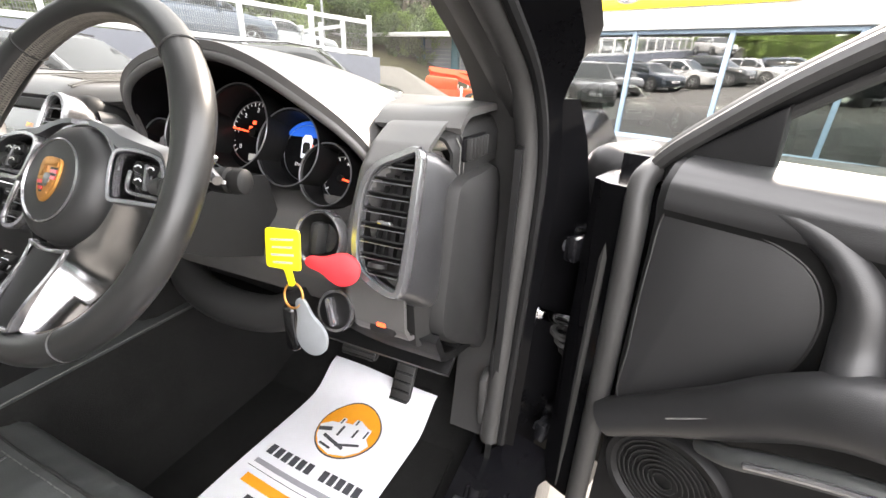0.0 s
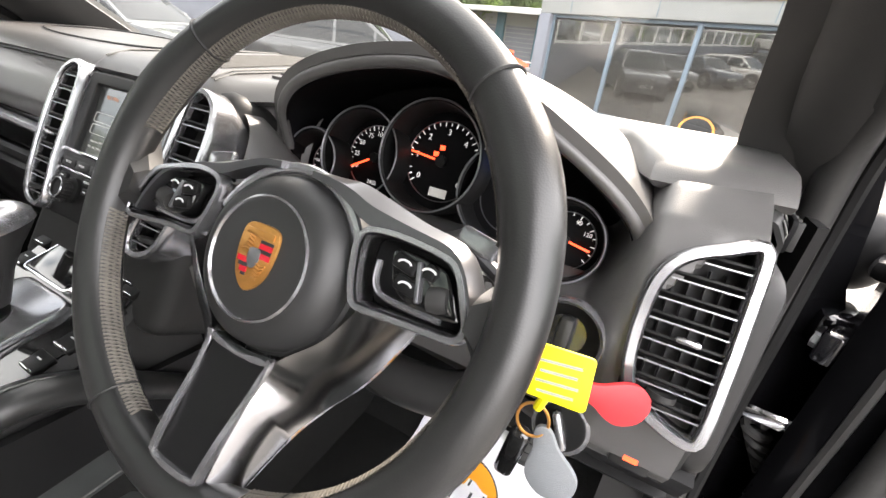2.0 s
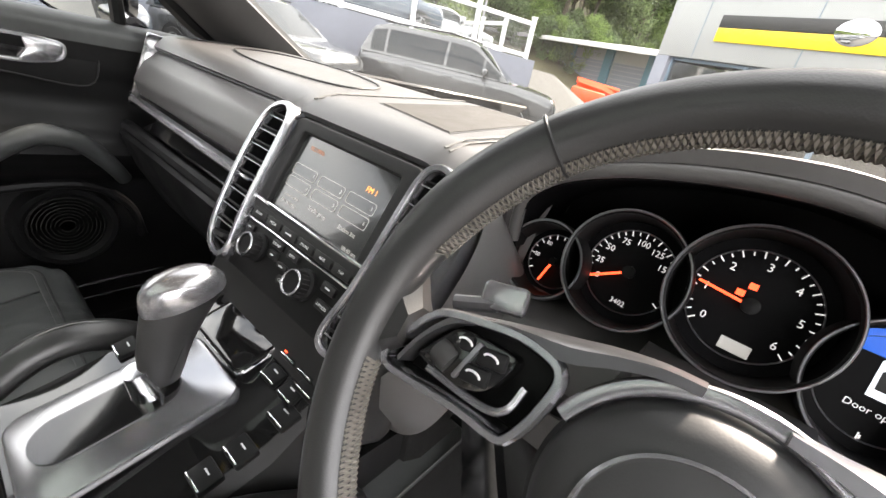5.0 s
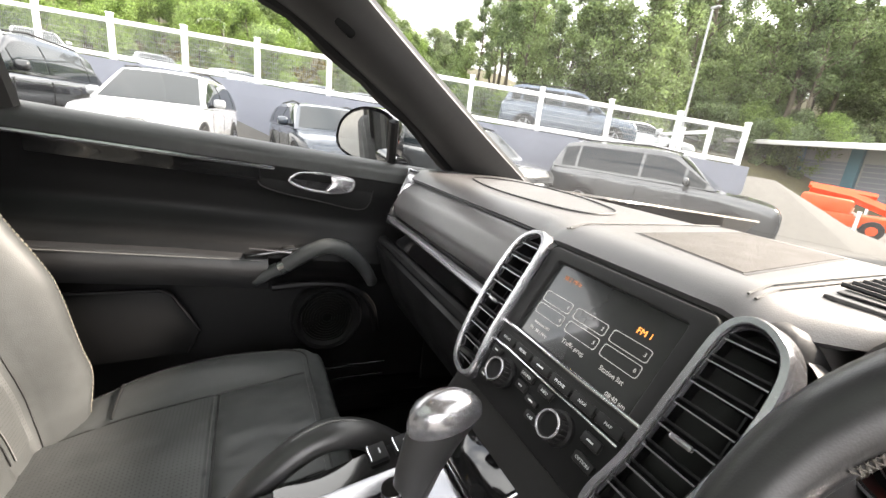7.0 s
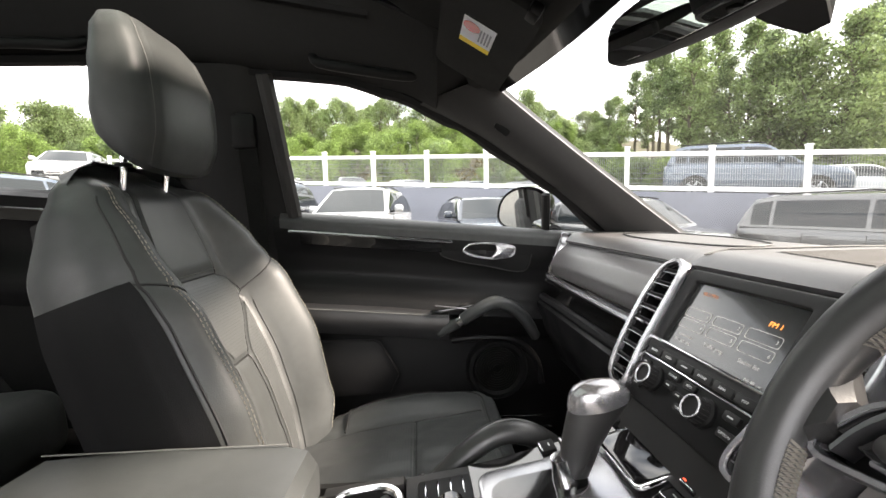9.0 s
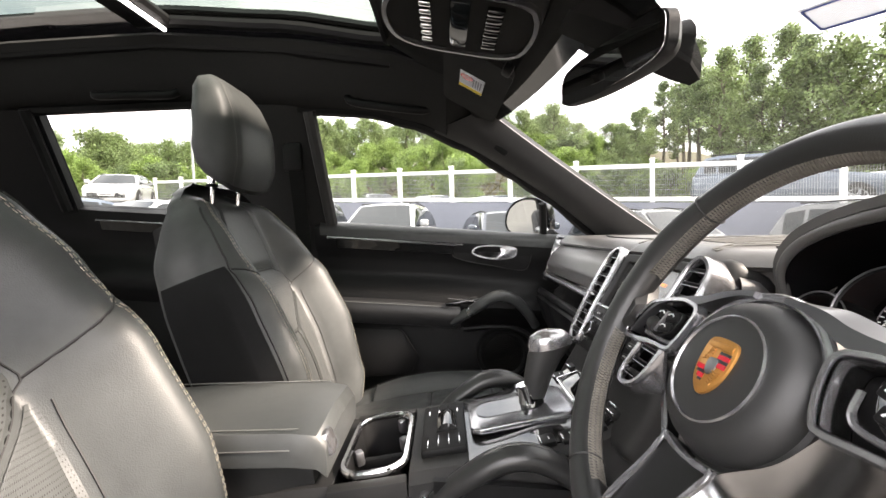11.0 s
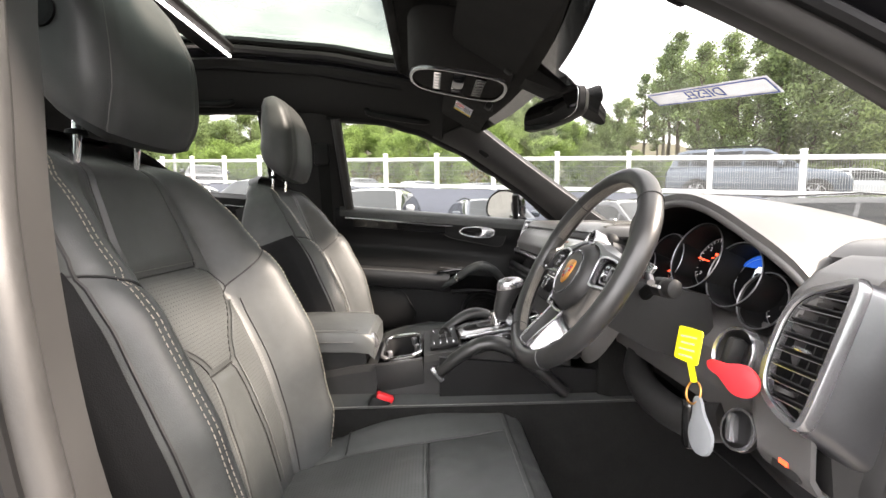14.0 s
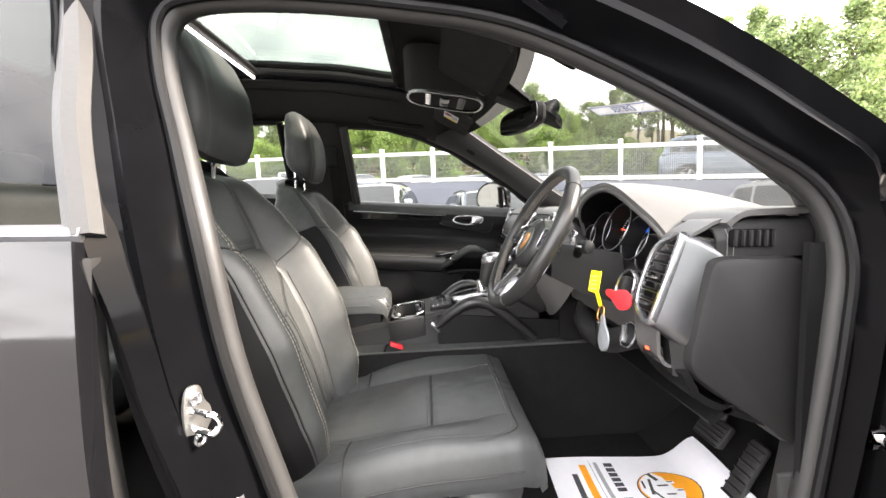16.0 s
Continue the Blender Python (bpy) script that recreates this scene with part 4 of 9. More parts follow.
def plant(i, x, y, s):
    m = at(x, y, land(x, y) - 0.1, 0, 0, rng.uniform(0, 360)) @ Matrix.Scale(s, 4)
    t = copy_thing(TREES[i], m)
    t.scale = (s, s, s * rng.uniform(0.9, 1.1))
    return t


for k in range(46):          # tall wood ahead, seen through the windscreen
    b = -72 + 62 * (k + rng.uniform(0, 0.9)) / 46
    d = rng.uniform(37, 52) if b < -38 else rng.uniform(56, 72)
    x, y = polar(b, d)
    plant(rng.choice((0, 1, 1, 0, 2)), x, y, rng.uniform(0.75, 1.15) * (0.50 + 0.50 * smoothstep(-70, -44, b)))
for k in range(44):          # wood on the rise behind the shed
    b = -42 + 36 * (k + rng.uniform(0, 0.9)) / 44
    x, y = polar(b, rng.uniform(56, 84))
    plant(rng.choice((0, 1, 2, 2)), x, y, rng.uniform(0.95, 1.35))
for k in range(34):          # undergrowth on that rise
    b = -42 + 36 * (k + rng.uniform(0, 0.9)) / 34
    x, y = polar(b, rng.uniform(51, 62))
    plant(rng.choice((3, 4, 4)), x, y, rng.uniform(0.7, 1.1))
for k in range(40):          # lower growth before it
    b = -74 + 66 * (k + rng.uniform(0, 0.9)) / 40
    x, y = polar(b, rng.uniform(33, 40) if b < -38 else rng.uniform(54, 60))
    plant(rng.choice((3, 4, 4)), x, y, rng.uniform(0.45, 0.9))
for k in range(70):          # low shrubs at the foot of the bank
    b = -152 + 140 * (k + rng.uniform(0, 0.9)) / 70
    x, y = polar(b, rng.uniform(33, 38))
    if b < -38 and past_wall(x, y) > 18:
        plant(rng.choice((3, 4)), x, y, rng.uniform(0.3, 0.55))
for k in range(80):          # bright bushes on the bank beyond the deck
    b = -150 + 82 * (k + rng.uniform(0, 0.9)) / 80
    x, y = polar(b, rng.uniform(37, 56))
    plant(rng.choice((3, 3, 3, 4)), x, y, rng.uniform(0.55, 0.95))
for k in range(120):         # wooded hill behind
    b = -154 + 90 * (k + rng.uniform(0, 0.9)) / 120
    x, y = polar(b, rng.uniform(52, 82))
    plant(rng.choice((2, 2, 3)), x, y, rng.uniform(0.6, 0.85))
for t in TREES:
    t.location = (polar(-60, 60)[0] + 3 * TREES.index(t), polar(-60, 60)[1], land(*polar(-60, 60)))


def build_bracken():
    """Rough brown and green growth on the slope."""
    r = random.Random(11)
    bm = bmesh.new()
    for _ in range(9000):
        b, d = r.uniform(-155, -8), r.uniform(29, 48)
        x, y = polar(b, d)
        if past_wall(x, y) < 17 or b > -38:
            continue
        p = Vector((x, y, land(x, y) + r.uniform(0, 0.5)))
        for _ in range(2):
            t = Vector((r.uniform(-1, 1), r.uniform(-1, 1), r.uniform(0.2, 1))).normalized() * r.uniform(0.2, 0.5)
            n = t.orthogonal().normalized() * r.uniform(0.08, 0.2)
            bm.faces.new([bm.verts.new(k) for k in (p - n, p + n, p + t)])
    tagged(obj("bracken", bm, BRACKEN, False), "brown and green bracken covering the bank", "undergrowth", kind="stuff")


build_bracken()


# ---- the car's shell ----
VIEW[0] = Vector((0.30, -0.35, 1.20))
car = thing("car", "black right-hand-drive sport utility car with its driver's door open", "car")


def roof_z(y):
    return lerp_table([(-2.4, 1.50), (-1.6, 1.635), (-0.95, 1.655), (-0.6, 1.63), (-0.31, 1.585), (-0.15, 1.52), (0.0, 1.452), (0.05, 1.43)], y)


def edge_z(y):
    """Height of the side windows' upper edge."""
    return lerp_table([(-2.4, 1.36), (-1.5, 1.49), (-0.9, 1.495), (-0.55, 1.465), (-0.40, 1.455), (-0.26, 1.418), (-0.10, 1.350), (0.04, 1.268), (0.155, 1.195), (0.36, 1.05)], y)


def edge_x(z):
    return 0.79 - 0.40 * max(0, z - 1.05)


def lining(y0, y1, x0, x1, name, n=14):
    """Piece of headliner between two cross lines; x beyond 0.5 turns down to the window's edge."""
    def f(u, v):
        y = y0 + (y1 - y0) * u
        x = x0 + (x1 - x0) * v
        a = abs(x)
        k = smoothstep(0.42, 0.64, a)
        z = roof_z(y) + 0.012 * (1 - (a / 0.6) ** 2) - k * (roof_z(y) - edge_z(y) - 0.005)
        return (x, y, z)
    part(name, sheet(f, n, 10, 0.012), HEADLINER, car, "charcoal cloth headliner")


lining(-2.3, -0.16, -0.63, -0.475, "headliner", 30)
lining(-2.3, -0.16, 0.475, 0.63, "headliner", 30)
lining(-2.3, -1.72, -0.475, 0.475, "headliner")


def roof_pane(y0, y1, name, material):
    def f(u, v):
        y, x = y0 + (y1 - y0) * u, -0.49 + 0.98 * v
        return (x, y, roof_z(y) + 0.035 + 0.015 * (1 - (x / 0.5) ** 2))
    o = part(name, sheet(f, 8, 8), material, car, "grey green tinted roof glass")
    o.visible_shadow = False


roof_pane(-0.93, -0.29, "roof_glass", TINT)
roof_pane(-1.74, -0.97, "roof_glass", TINT)
# black surround and bright cross bar of the glass roof
frame_pts = [(-0.475, -0.31), (0.475, -0.31), (0.475, -0.90), (-0.475, -0.90)]
for (xa, ya), (xb, yb) in zip(frame_pts, frame_pts[1:] + frame_pts[:1]):
    line = [(xa + (xb - xa) * k / 8, ya + (yb - ya) * k / 8) for k in range(9)]
    part("roof_surround", sweep([(x, y, roof_z(y) + 0.016) for x, y in line], 0.016, 8), PLASTIC, car)
part("roof_cross_bar", rbox(0.96, 0.06, 0.03, 0.008, at(0, -0.955, roof_z(-0.95) + 0.012)), PLASTIC, car)
# added glowing tube in place of the bright reflection along the glass edge
part("roof_edge_glint", sweep([(-0.465 + 0.93 * k / 8, -0.902, 1.642) for k in range(9)], 0.006, 8), GLINT_WHITE, car, "bright reflection along the roof glass, made as a glowing strip")
for sx in (-1, 1):
    part("roof_rail_trim", sweep([(sx * 0.505, y, roof_z(y) - 0.035) for y in (-1.7, -1.3, -0.95, -0.6, -0.31)], 0.012, 8), PLASTIC, car)


# windscreen
def screen_pt(u, v):
    """u across -1..1, v from the base 0 to the top 1."""
    y = 0.585 - 0.70 * v + 0.075 * v * v
    half = 0.715 - 0.145 * v
    bow = 0.14 * (1 - u * u)
    return Vector((u * half, y + bow * (1 - 0.45 * v), 1.02 + 0.415 * v + 0.008 * math.sin(math.pi * v)))


ws = part("windscreen", sheet(lambda a, b: screen_pt(2 * a - 1, b), 16, 12), WINDSCREEN, car, "windscreen tinted to dim the outside, with faint smears")
ws.visible_shadow = False
def front_lining(u, v):
    """Headliner from the glass roof's front edge to the windscreen."""
    x = -0.60 + 1.20 * u
    e = screen_pt(max(-1, min(1, x / 0.57)), 1.0)
    y0 = -0.31 if abs(x) < 0.476 else -0.17
    y = y0 + (e.y - 0.005 - y0) * v
    k = smoothstep(0.42, 0.64, abs(x))
    z0 = roof_z(y0) + 0.012 * (1 - (abs(x) / 0.6) ** 2) - k * (roof_z(y0) - edge_z(y0) - 0.005)
    zz = z0 + (e.z + 0.004 - z0) * v + 0.022 * math.sin(math.pi * v) * (1 - k)
    return (x, y, zz)


part("headliner", sheet(front_lining, 40, 14, 0.012), HEADLINER, car, "charcoal cloth headliner")
part("header_rail", sweep([screen_pt(-1 + 2 * k / 12, 1.0) + Vector((0, -0.022, -0.004)) for k in range(13)], 0.03, 8, flat=0.7), HEADLINER, car)
part("screen_frit", sheet(lambda a, b: screen_pt(2 * a - 1, 0.93 + 0.09 * b) + Vector((0, -0.003, -0.003)), 16, 2, 0.001), PIANO, car, "black band along the glass")
part("frit_shield", sheet(lambda a, b: screen_pt(-0.16 + 0.36 * a, 0.80 + 0.17 * b - 0.10 * abs(2 * a - 1) ** 3 * (1 - b) * -1) + Vector((0, -0.003, -0.003)), 10, 6, 0.001), PIANO, car, "black dotted band round the mirror")


def pillar(sx):
    """Trim of the windscreen pillar, from the dash to the roof."""
    a = [screen_pt(sx, v) + Vector((0, -0.005, 0)) for v in (0.0, 0.25, 0.5, 0.75, 1.0)]
    b = [Vector((sx * edge_x(edge_z(y)), y, edge_z(y))) for y in (0.36, 0.20, 0.07, -0.06, -0.20)]
    if sx > 0:
        b = [Vector(q) for q in ((0.728, 0.405, 1.03), (0.712, 0.290, 1.135), (0.688, 0.165, 1.232), (0.656, 0.0, 1.32), (0.638, -0.20, 1.385))]
    rings = []
    for p, q in zip(spline(a, 4), spline(b, 4)):
        inner = Vector((-sx * 0.020, -0.012, -0.008))
        out = Vector((sx * 0.05, 0.02, 0.03)) if sx < 0 else Vector((0.008, 0.030, 0.030))
        rings.append([p, p.lerp(q, 0.25) + inner, p.lerp(q, 0.55) + inner * 1.2, p.lerp(q, 0.88) + inner * 0.6, q, q + out, p + out * 0.6])
    part("windscreen_pillar", loft(rings), PLASTIC_PILLAR, car, "grey grained pillar trim")
    m = p = a[3].lerp(b[3], 0.5)
    d = (a[3] - a[2]).normalized()
    side = Vector((sx, 0, 0))
    rot = Matrix((side.cross(d).cross(d) * 0 + d, d.cross(Vector((-sx * 0.8, -0.4, -0.3)).normalized()), Vector((-sx * 0.8, -0.4, -0.3)).normalized())).transposed().to_4x4()
    part("airbag_badge", slab(rounded(0.045, 0.020, 0.008), 0.004, 0.001, Matrix.Translation(m + Vector((-sx * 0.022, -0.012, -0.008))) @ rot), PLASTIC, car)


pillar(-1)
pillar(1)


def side_window(sx, y0, y1, name, material):
    def f(u, v):
        y = y0 + (y1 - y0) * u
        lo, hi = 1.078 - 0.088 * y - 0.01, max(edge_z(y) + 0.01, 1.078 - 0.088 * y)
        z = lo + (hi - lo) * v
        return (sx * (edge_x(z) + 0.045), y, z)
    o = part(name, sheet(f, 12, 6), material, car)
    o.visible_shadow = False


side_window(-1, -0.57, 0.34, "side_window", GLASS)
side_window(-1, -1.45, -0.86, "side_window", GLASS)
side_window(1, -1.45, -0.66, "side_window", REAR_GLASS)


def window_trim(sx):
    """Seal along the upper edge and the pillars between the windows."""
    ys = [0.36 - 0.985 * k / 24 for k in range(25)]
    part("window_seal", sweep([(sx * (edge_x(edge_z(y)) + 0.02), y, edge_z(y) + 0.004) for y in ys], 0.018, 8), PLASTIC, car, "black window seal")
    for ya, yb, w in ((-0.57, -0.555, 0.035),):
        pts = [(sx * edge_x(1.462 - 0.345 * k / 8), -0.578 + 0.018 * (k / 8), 1.462 - 0.345 * k / 8) for k in range(9)]
        part("window_seal", sweep(pts, 0.020, 8), RUBBER, car, "grey rubber seal")
    def f(u, v):
        z = 0.55 + 0.93 * u
        y = -0.585 - 0.28 * v + 0.02 * (1.46 - z)
        return (sx * (edge_x(z) - 0.02 * math.sin(math.pi * v) + 0.01), y, z)
    part("centre_pillar", sheet(f, 12, 6, 0.03), PLASTIC_GREY, car, "dark centre pillar trim")
    def g(u, v):
        z = 0.75 + 0.78 * u
        y = -1.42 - 1.1 * v
        return (sx * (edge_x(z) + 0.02 - 0.06 * v), y, z)
    part("rear_quarter_trim", sheet(g, 10, 8, 0.03), PLASTIC, car)
    ys = [-0.86 - 0.60 * k / 10 for k in range(11)]
    part("window_seal", sweep([(sx * (edge_x(edge_z(y)) + 0.02), y, edge_z(y) + 0.004) for y in ys], 0.018, 8), PLASTIC, car)
    for yy in (-0.862, -1.44):
        part("window_seal", sweep([(sx * edge_x(1.49 - 0.3 * k / 6), yy, 1.49 - 0.3 * k / 6) for k in range(7)], 0.016, 8), PLASTIC, car)


window_trim(-1)
# rear of the cabin
part("tailgate_trim", sheet(lambda u, v: (-0.7 + 1.4 * u, -2.35 + 0.25 * v, 0.6 + 0.9 * v), 8, 8, 0.04), PLASTIC, car)
part("cabin_floor", sheet(lambda u, v: (-0.76 + 1.52 * u, -2.3 + 2.95 * v, lerp_table([(-2.3, 0.62), (-1.5, 0.60), (-1.2, 0.40), (0.3, 0.36), (0.5, 0.42), (0.65, 0.62)], -2.3 + 2.95 * v)), 10, 30, 0.02), CARPET, car, "black carpeted floor")
part("firewall", sheet(lambda u, v: (-0.76 + 1.52 * u, 0.62, 0.45 + 0.5 * v), 4, 4, 0.02), CARPET, car)


def sill(sx):
    pts = [(0.77, 0.44), (0.70, 0.44), (0.69, 0.40), (0.72, 0.34), (0.84, 0.30), (0.86, 0.36), (0.84, 0.42)]
    rings = [[Vector((sx * a, y, b - 0.055 * y)) for a, b in pts] for y in (-1.6, -0.55, 0.0, 0.45)]
    part("sill", loft(rings), PAINT if sx > 0 else PLASTIC, car)
    if sx > 0:
        part("sill_guard", rbox(0.10, 0.72, 0.012, 0.005, at(0.765, -0.1, 0.452, -3.15)), SILVER_DARK, car, "brushed metal sill guard")


sill(1)
sill(-1)


# driver's door opening: seal, painted frame, hinge pillar, lock pillar
SEAL = [(0.77, -0.40, 0.50), (0.77, -0.455, 0.70), (0.77, -0.500, 0.88), (0.762, -0.528, 1.06), (0.720, -0.565, 1.185), (0.675, -0.603, 1.30),
        (0.645, -0.612, 1.385), (0.632, -0.57, 1.418), (0.63, -0.434, 1.421), (0.637, -0.252, 1.40), (0.650, -0.071, 1.362), (0.677, 0.102, 1.275),
        (0.712, 0.260, 1.167), (0.730, 0.370, 1.085), (0.742, 0.408, 0.985), (0.744, 0.404, 0.858), (0.742, 0.385, 0.68), (0.742, 0.355, 0.48)]
seal_line = spline(SEAL, 5)
part("door_seal", sweep(seal_line, 0.017, 10), RUBBER, car, "grey rubber door seal")
part("seal_lip", sweep([p + Vector((0.022, 0, 0)) for p in seal_line], 0.008, 8), PLASTIC, car)


def outer(p):
    """Body edge outside the seal."""
    c = Vector((p.x, -0.08, 0.95))
    d = Vector((0, p.y - c.y, p.z - c.z))
    d.normalize()
    w = 0.055
    return p + d * w + Vector((0.075 - 0.050 * smoothstep(0.20, 0.36, p.y) * smoothstep(1.12, 1.04, p.z), 0, 0))


rings = [[p + Vector((0.008, 0, 0)), p.lerp(outer(p), 0.35) + Vector((0.004, 0, 0)), p.lerp(outer(p), 0.75) + Vector((0.022, 0, 0)), outer(p), outer(p) + (outer(p) - p) * 0.5 + Vector((-0.02, 0, 0)), p.lerp(outer(p), 0.6) - Vector((0.05, 0, 0))] for p in seal_line]
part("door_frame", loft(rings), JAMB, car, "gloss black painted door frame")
part("inner_reveal", loft([[p + Vector((0.004, 0, 0)), p + Vector((-0.035, 0.0, 0.0)) + (Vector((0, -0.08 - p.y, 0.95 - p.z)).normalized() * -0.012), p + Vector((-0.085, 0.0, 0.0)) + (Vector((0, -0.08 - p.y, 0.95 - p.z)).normalized() * -0.03)] for p in seal_line], False, False), PLASTIC_PILLAR, car, "grey trim inside the door opening")
part("kick_panel", sheet(lambda u, v: (0.735 - 0.03 * u, 0.36 + 0.20 * u, 0.38 + 0.62 * v), 4, 8, 0.01), PLASTIC, car, "black kick panel")
part("bonnet_release", rbox(0.014, 0.05, 0.11, 0.006, at(0.722, 0.375, 0.56, 6)), PLASTIC_PILLAR, car, "bonnet release lever")
# roof skin and bonnet
for sx in (1, -1):
    part("roof_side_skin", sheet(lambda u, v: (sx * (0.50 + 0.20 * u), 0.0 - 2.3 * v, roof_z(-2.3 * v) + 0.06 - (roof_z(-2.3 * v) - edge_z(-2.3 * v) + 0.01) * u ** 2.2), 8, 30, 0.012), PAINT, car, "gloss black roof side")
part("roof_front_skin", sheet(lambda u, v: (-0.52 + 1.04 * u, 0.02 - 0.31 * v, roof_z(0.02 - 0.31 * v) + 0.05), 10, 6, 0.01), PAINT, car)
part("roof_rear_skin", sheet(lambda u, v: (-0.52 + 1.04 * u, -1.74 - 0.6 * v, roof_z(-1.74 - 0.6 * v) + 0.05), 10, 6, 0.01), PAINT, car)
part("bonnet", sheet(lambda u, v: (-0.75 + 1.5 * u, 0.72 + 1.15 * v, 0.985 + 0.03 * math.sin(math.pi * u) - 0.18 * v - 0.12 * v ** 3), 14, 12, 0.01), PAINT, car, "gloss black bonnet")
part("wing", sheet(lambda u, v: (0.74 + 0.17 * math.sin(math.pi / 2 * v), 0.50 + 1.3 * u, 1.03 - 0.1 * u - 0.62 * v ** 1.4), 12, 10, 0.01), PAINT, car, "gloss black front wing")
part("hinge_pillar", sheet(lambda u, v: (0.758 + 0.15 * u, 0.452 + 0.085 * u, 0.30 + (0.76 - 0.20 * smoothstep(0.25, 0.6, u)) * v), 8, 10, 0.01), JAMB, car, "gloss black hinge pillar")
part("cowl", sheet(lambda u, v: (-0.74 + 1.48 * u, 0.60 + 0.14 * v + 0.10 * (1 - (2 * u - 1) ** 2), 1.012 - 0.05 * v), 14, 3, 0.01), PLASTIC, car)
for zz in (0.46, 0.845):
    hinge = part("door_hinge", rbox(0.05, 0.07, 0.05, 0.008, at(0.842, 0.503, zz)), PAINT, car)
    part("hinge_bolt", lathe([(0.001, 0), (0.011, 0), (0.011, 0.008), (0.001, 0.008)], 6, at(0.83, 0.468, zz, 90)), SILVER_DARK, hinge)
part("check_strap", sweep(spline([(0.765, 0.466, 0.697), (0.81, 0.452, 0.703), (0.86, 0.442, 0.708), (0.915, 0.440, 0.711)], 4), 0.006, 8, flat=1.9), CHROME, car, "bright steel door check strap")
part("strap_bracket", rbox(0.022, 0.05, 0.034, 0.006, at(0.772, 0.462, 0.697)), CHROME, car)
coil = [(0.820 + 0.014 * math.cos(k * 0.7) + 0.0011 * k, 0.475 + 0.012 * math.sin(k * 0.7), 0.672 - 0.0019 * k) for k in range(60)]
part("cable_gaiter", sweep(coil, 0.007, 6), RUBBER, car, "ribbed rubber cable gaiter")
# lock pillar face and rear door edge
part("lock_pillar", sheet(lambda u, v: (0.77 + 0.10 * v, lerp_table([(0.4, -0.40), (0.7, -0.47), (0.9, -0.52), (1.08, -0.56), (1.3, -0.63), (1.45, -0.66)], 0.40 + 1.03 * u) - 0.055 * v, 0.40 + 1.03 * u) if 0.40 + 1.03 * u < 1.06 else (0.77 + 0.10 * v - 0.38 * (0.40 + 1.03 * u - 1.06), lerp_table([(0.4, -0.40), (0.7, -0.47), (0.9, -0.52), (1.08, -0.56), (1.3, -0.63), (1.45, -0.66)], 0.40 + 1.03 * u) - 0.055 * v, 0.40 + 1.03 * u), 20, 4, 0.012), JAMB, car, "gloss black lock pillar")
SK = Matrix.Translation((0.834, -0.524, 0.827)) @ Matrix.Rotation(radians(151), 4, "Z") @ Matrix.Rotation(radians(90), 4, "X")
striker = part("door_striker", slab(curve2([(-0.008, 0.040), (0.008, 0.040), (0.013, 0.020), (0.020, 0.008), (0.020, -0.008), (0.013, -0.020), (0.008, -0.040), (-0.008, -0.040), (-0.015, -0.015), (-0.015, 0.015)], 5), 0.005, 0.0015, SK), ZINC, car, "zinc plated door striker")
part("striker_loop", sweep(spline([SK @ Vector(q) for q in ((-0.004, 0.012, 0.003), (-0.003, 0.012, 0.030), (0.0, 0.011, 0.040), (0.004, 0.0, 0.043), (0.0, -0.011, 0.040), (-0.003, -0.012, 0.030), (-0.004, -0.012, 0.003))], 5), 0.0042, 8), CHROME, striker)
for zz in (-0.027, 0.027):
    part("striker_bolt", lathe([(0.001, 0.004), (0.0085, 0.004), (0.0085, 0.009), (0.006, 0.0105), (0.003, 0.006), (0.001, 0.006)], 16, SK @ at(0, zz, 0)), SILVER, striker)
ST = Matrix.Translation((0.833, -0.496, 0.715)) @ Matrix.Rotation(radians(151), 4, "Z") @ Matrix.Rotation(radians(76), 4, "X")
sticker = part("tyre_sticker", slab(rounded(0.046, 0.085, 0.003), 0.0015, 0, ST), INK, car, "black printed door sticker")
for k in range(7):
    part("sticker_bar", rbox(0.036 - 0.008 * (k % 3), 0.004, 0.0006, 0, ST @ at(0, 0.034 - 0.011 * k, 0.0018)), PAPER, sticker)
# rear door, shut, outside
part("rear_door", sheet(lambda u, v: (0.86 + 0.035 * math.sin(math.pi * v) , -0.60 - 1.0 * u + 0.03 * v, 1.055 - 0.66 * v + 0.035 * u), 12, 12, 0.03), PAINT, car, "gloss black rear door")
part("rear_door_edge", sweep(spline([(0.83, -0.605, 0.42), (0.858, -0.612, 0.75), (0.862, -0.610, 0.93), (0.866, -0.598, 1.04)], 5), 0.014, 8, flat=0.6), RUBBER, car)
part("waist_trim", sweep([(0.868, -0.60 - 0.9 * k / 8, 1.065 + 0.035 * k / 8) for k in range(9)], 0.012, 8), SILVER_DARK, car, "bright waist moulding")
part("rear_window_frame", sweep(spline([(0.862, -0.605, 1.06), (0.815, -0.640, 1.19), (0.770, -0.66, 1.293), (0.72, -0.69, 1.40)], 5), 0.020, 8), RUBBER, car, "worn grey window frame")

for sx in (-1, 1):
    if sx < 0:
        part("cabin_side", sheet(lambda u, v: (-0.805, -2.3 + 2.95 * u, 0.33 + 0.70 * v), 6, 6, 0.01), CARPET, car)
    part("footwell_side", sheet(lambda u, v: (sx * 0.745, 0.30 + 0.36 * u if sx < 0 else 0.46 + 0.20 * u, 0.36 + (0.66 if sx < 0 else 0.60) * v), 4, 6, 0.01), CARPET, car)
part("underfloor", rbox(1.62, 3.0, 0.03, 0, at(0, -0.85, 0.335, -1)), PLASTIC, car)
part("dash_underside", sheet(lambda u, v: (-0.74 + 1.44 * u, 0.24 + 0.38 * v, 0.70 + 0.25 * v), 4, 4, 0.01), PLASTIC, car)


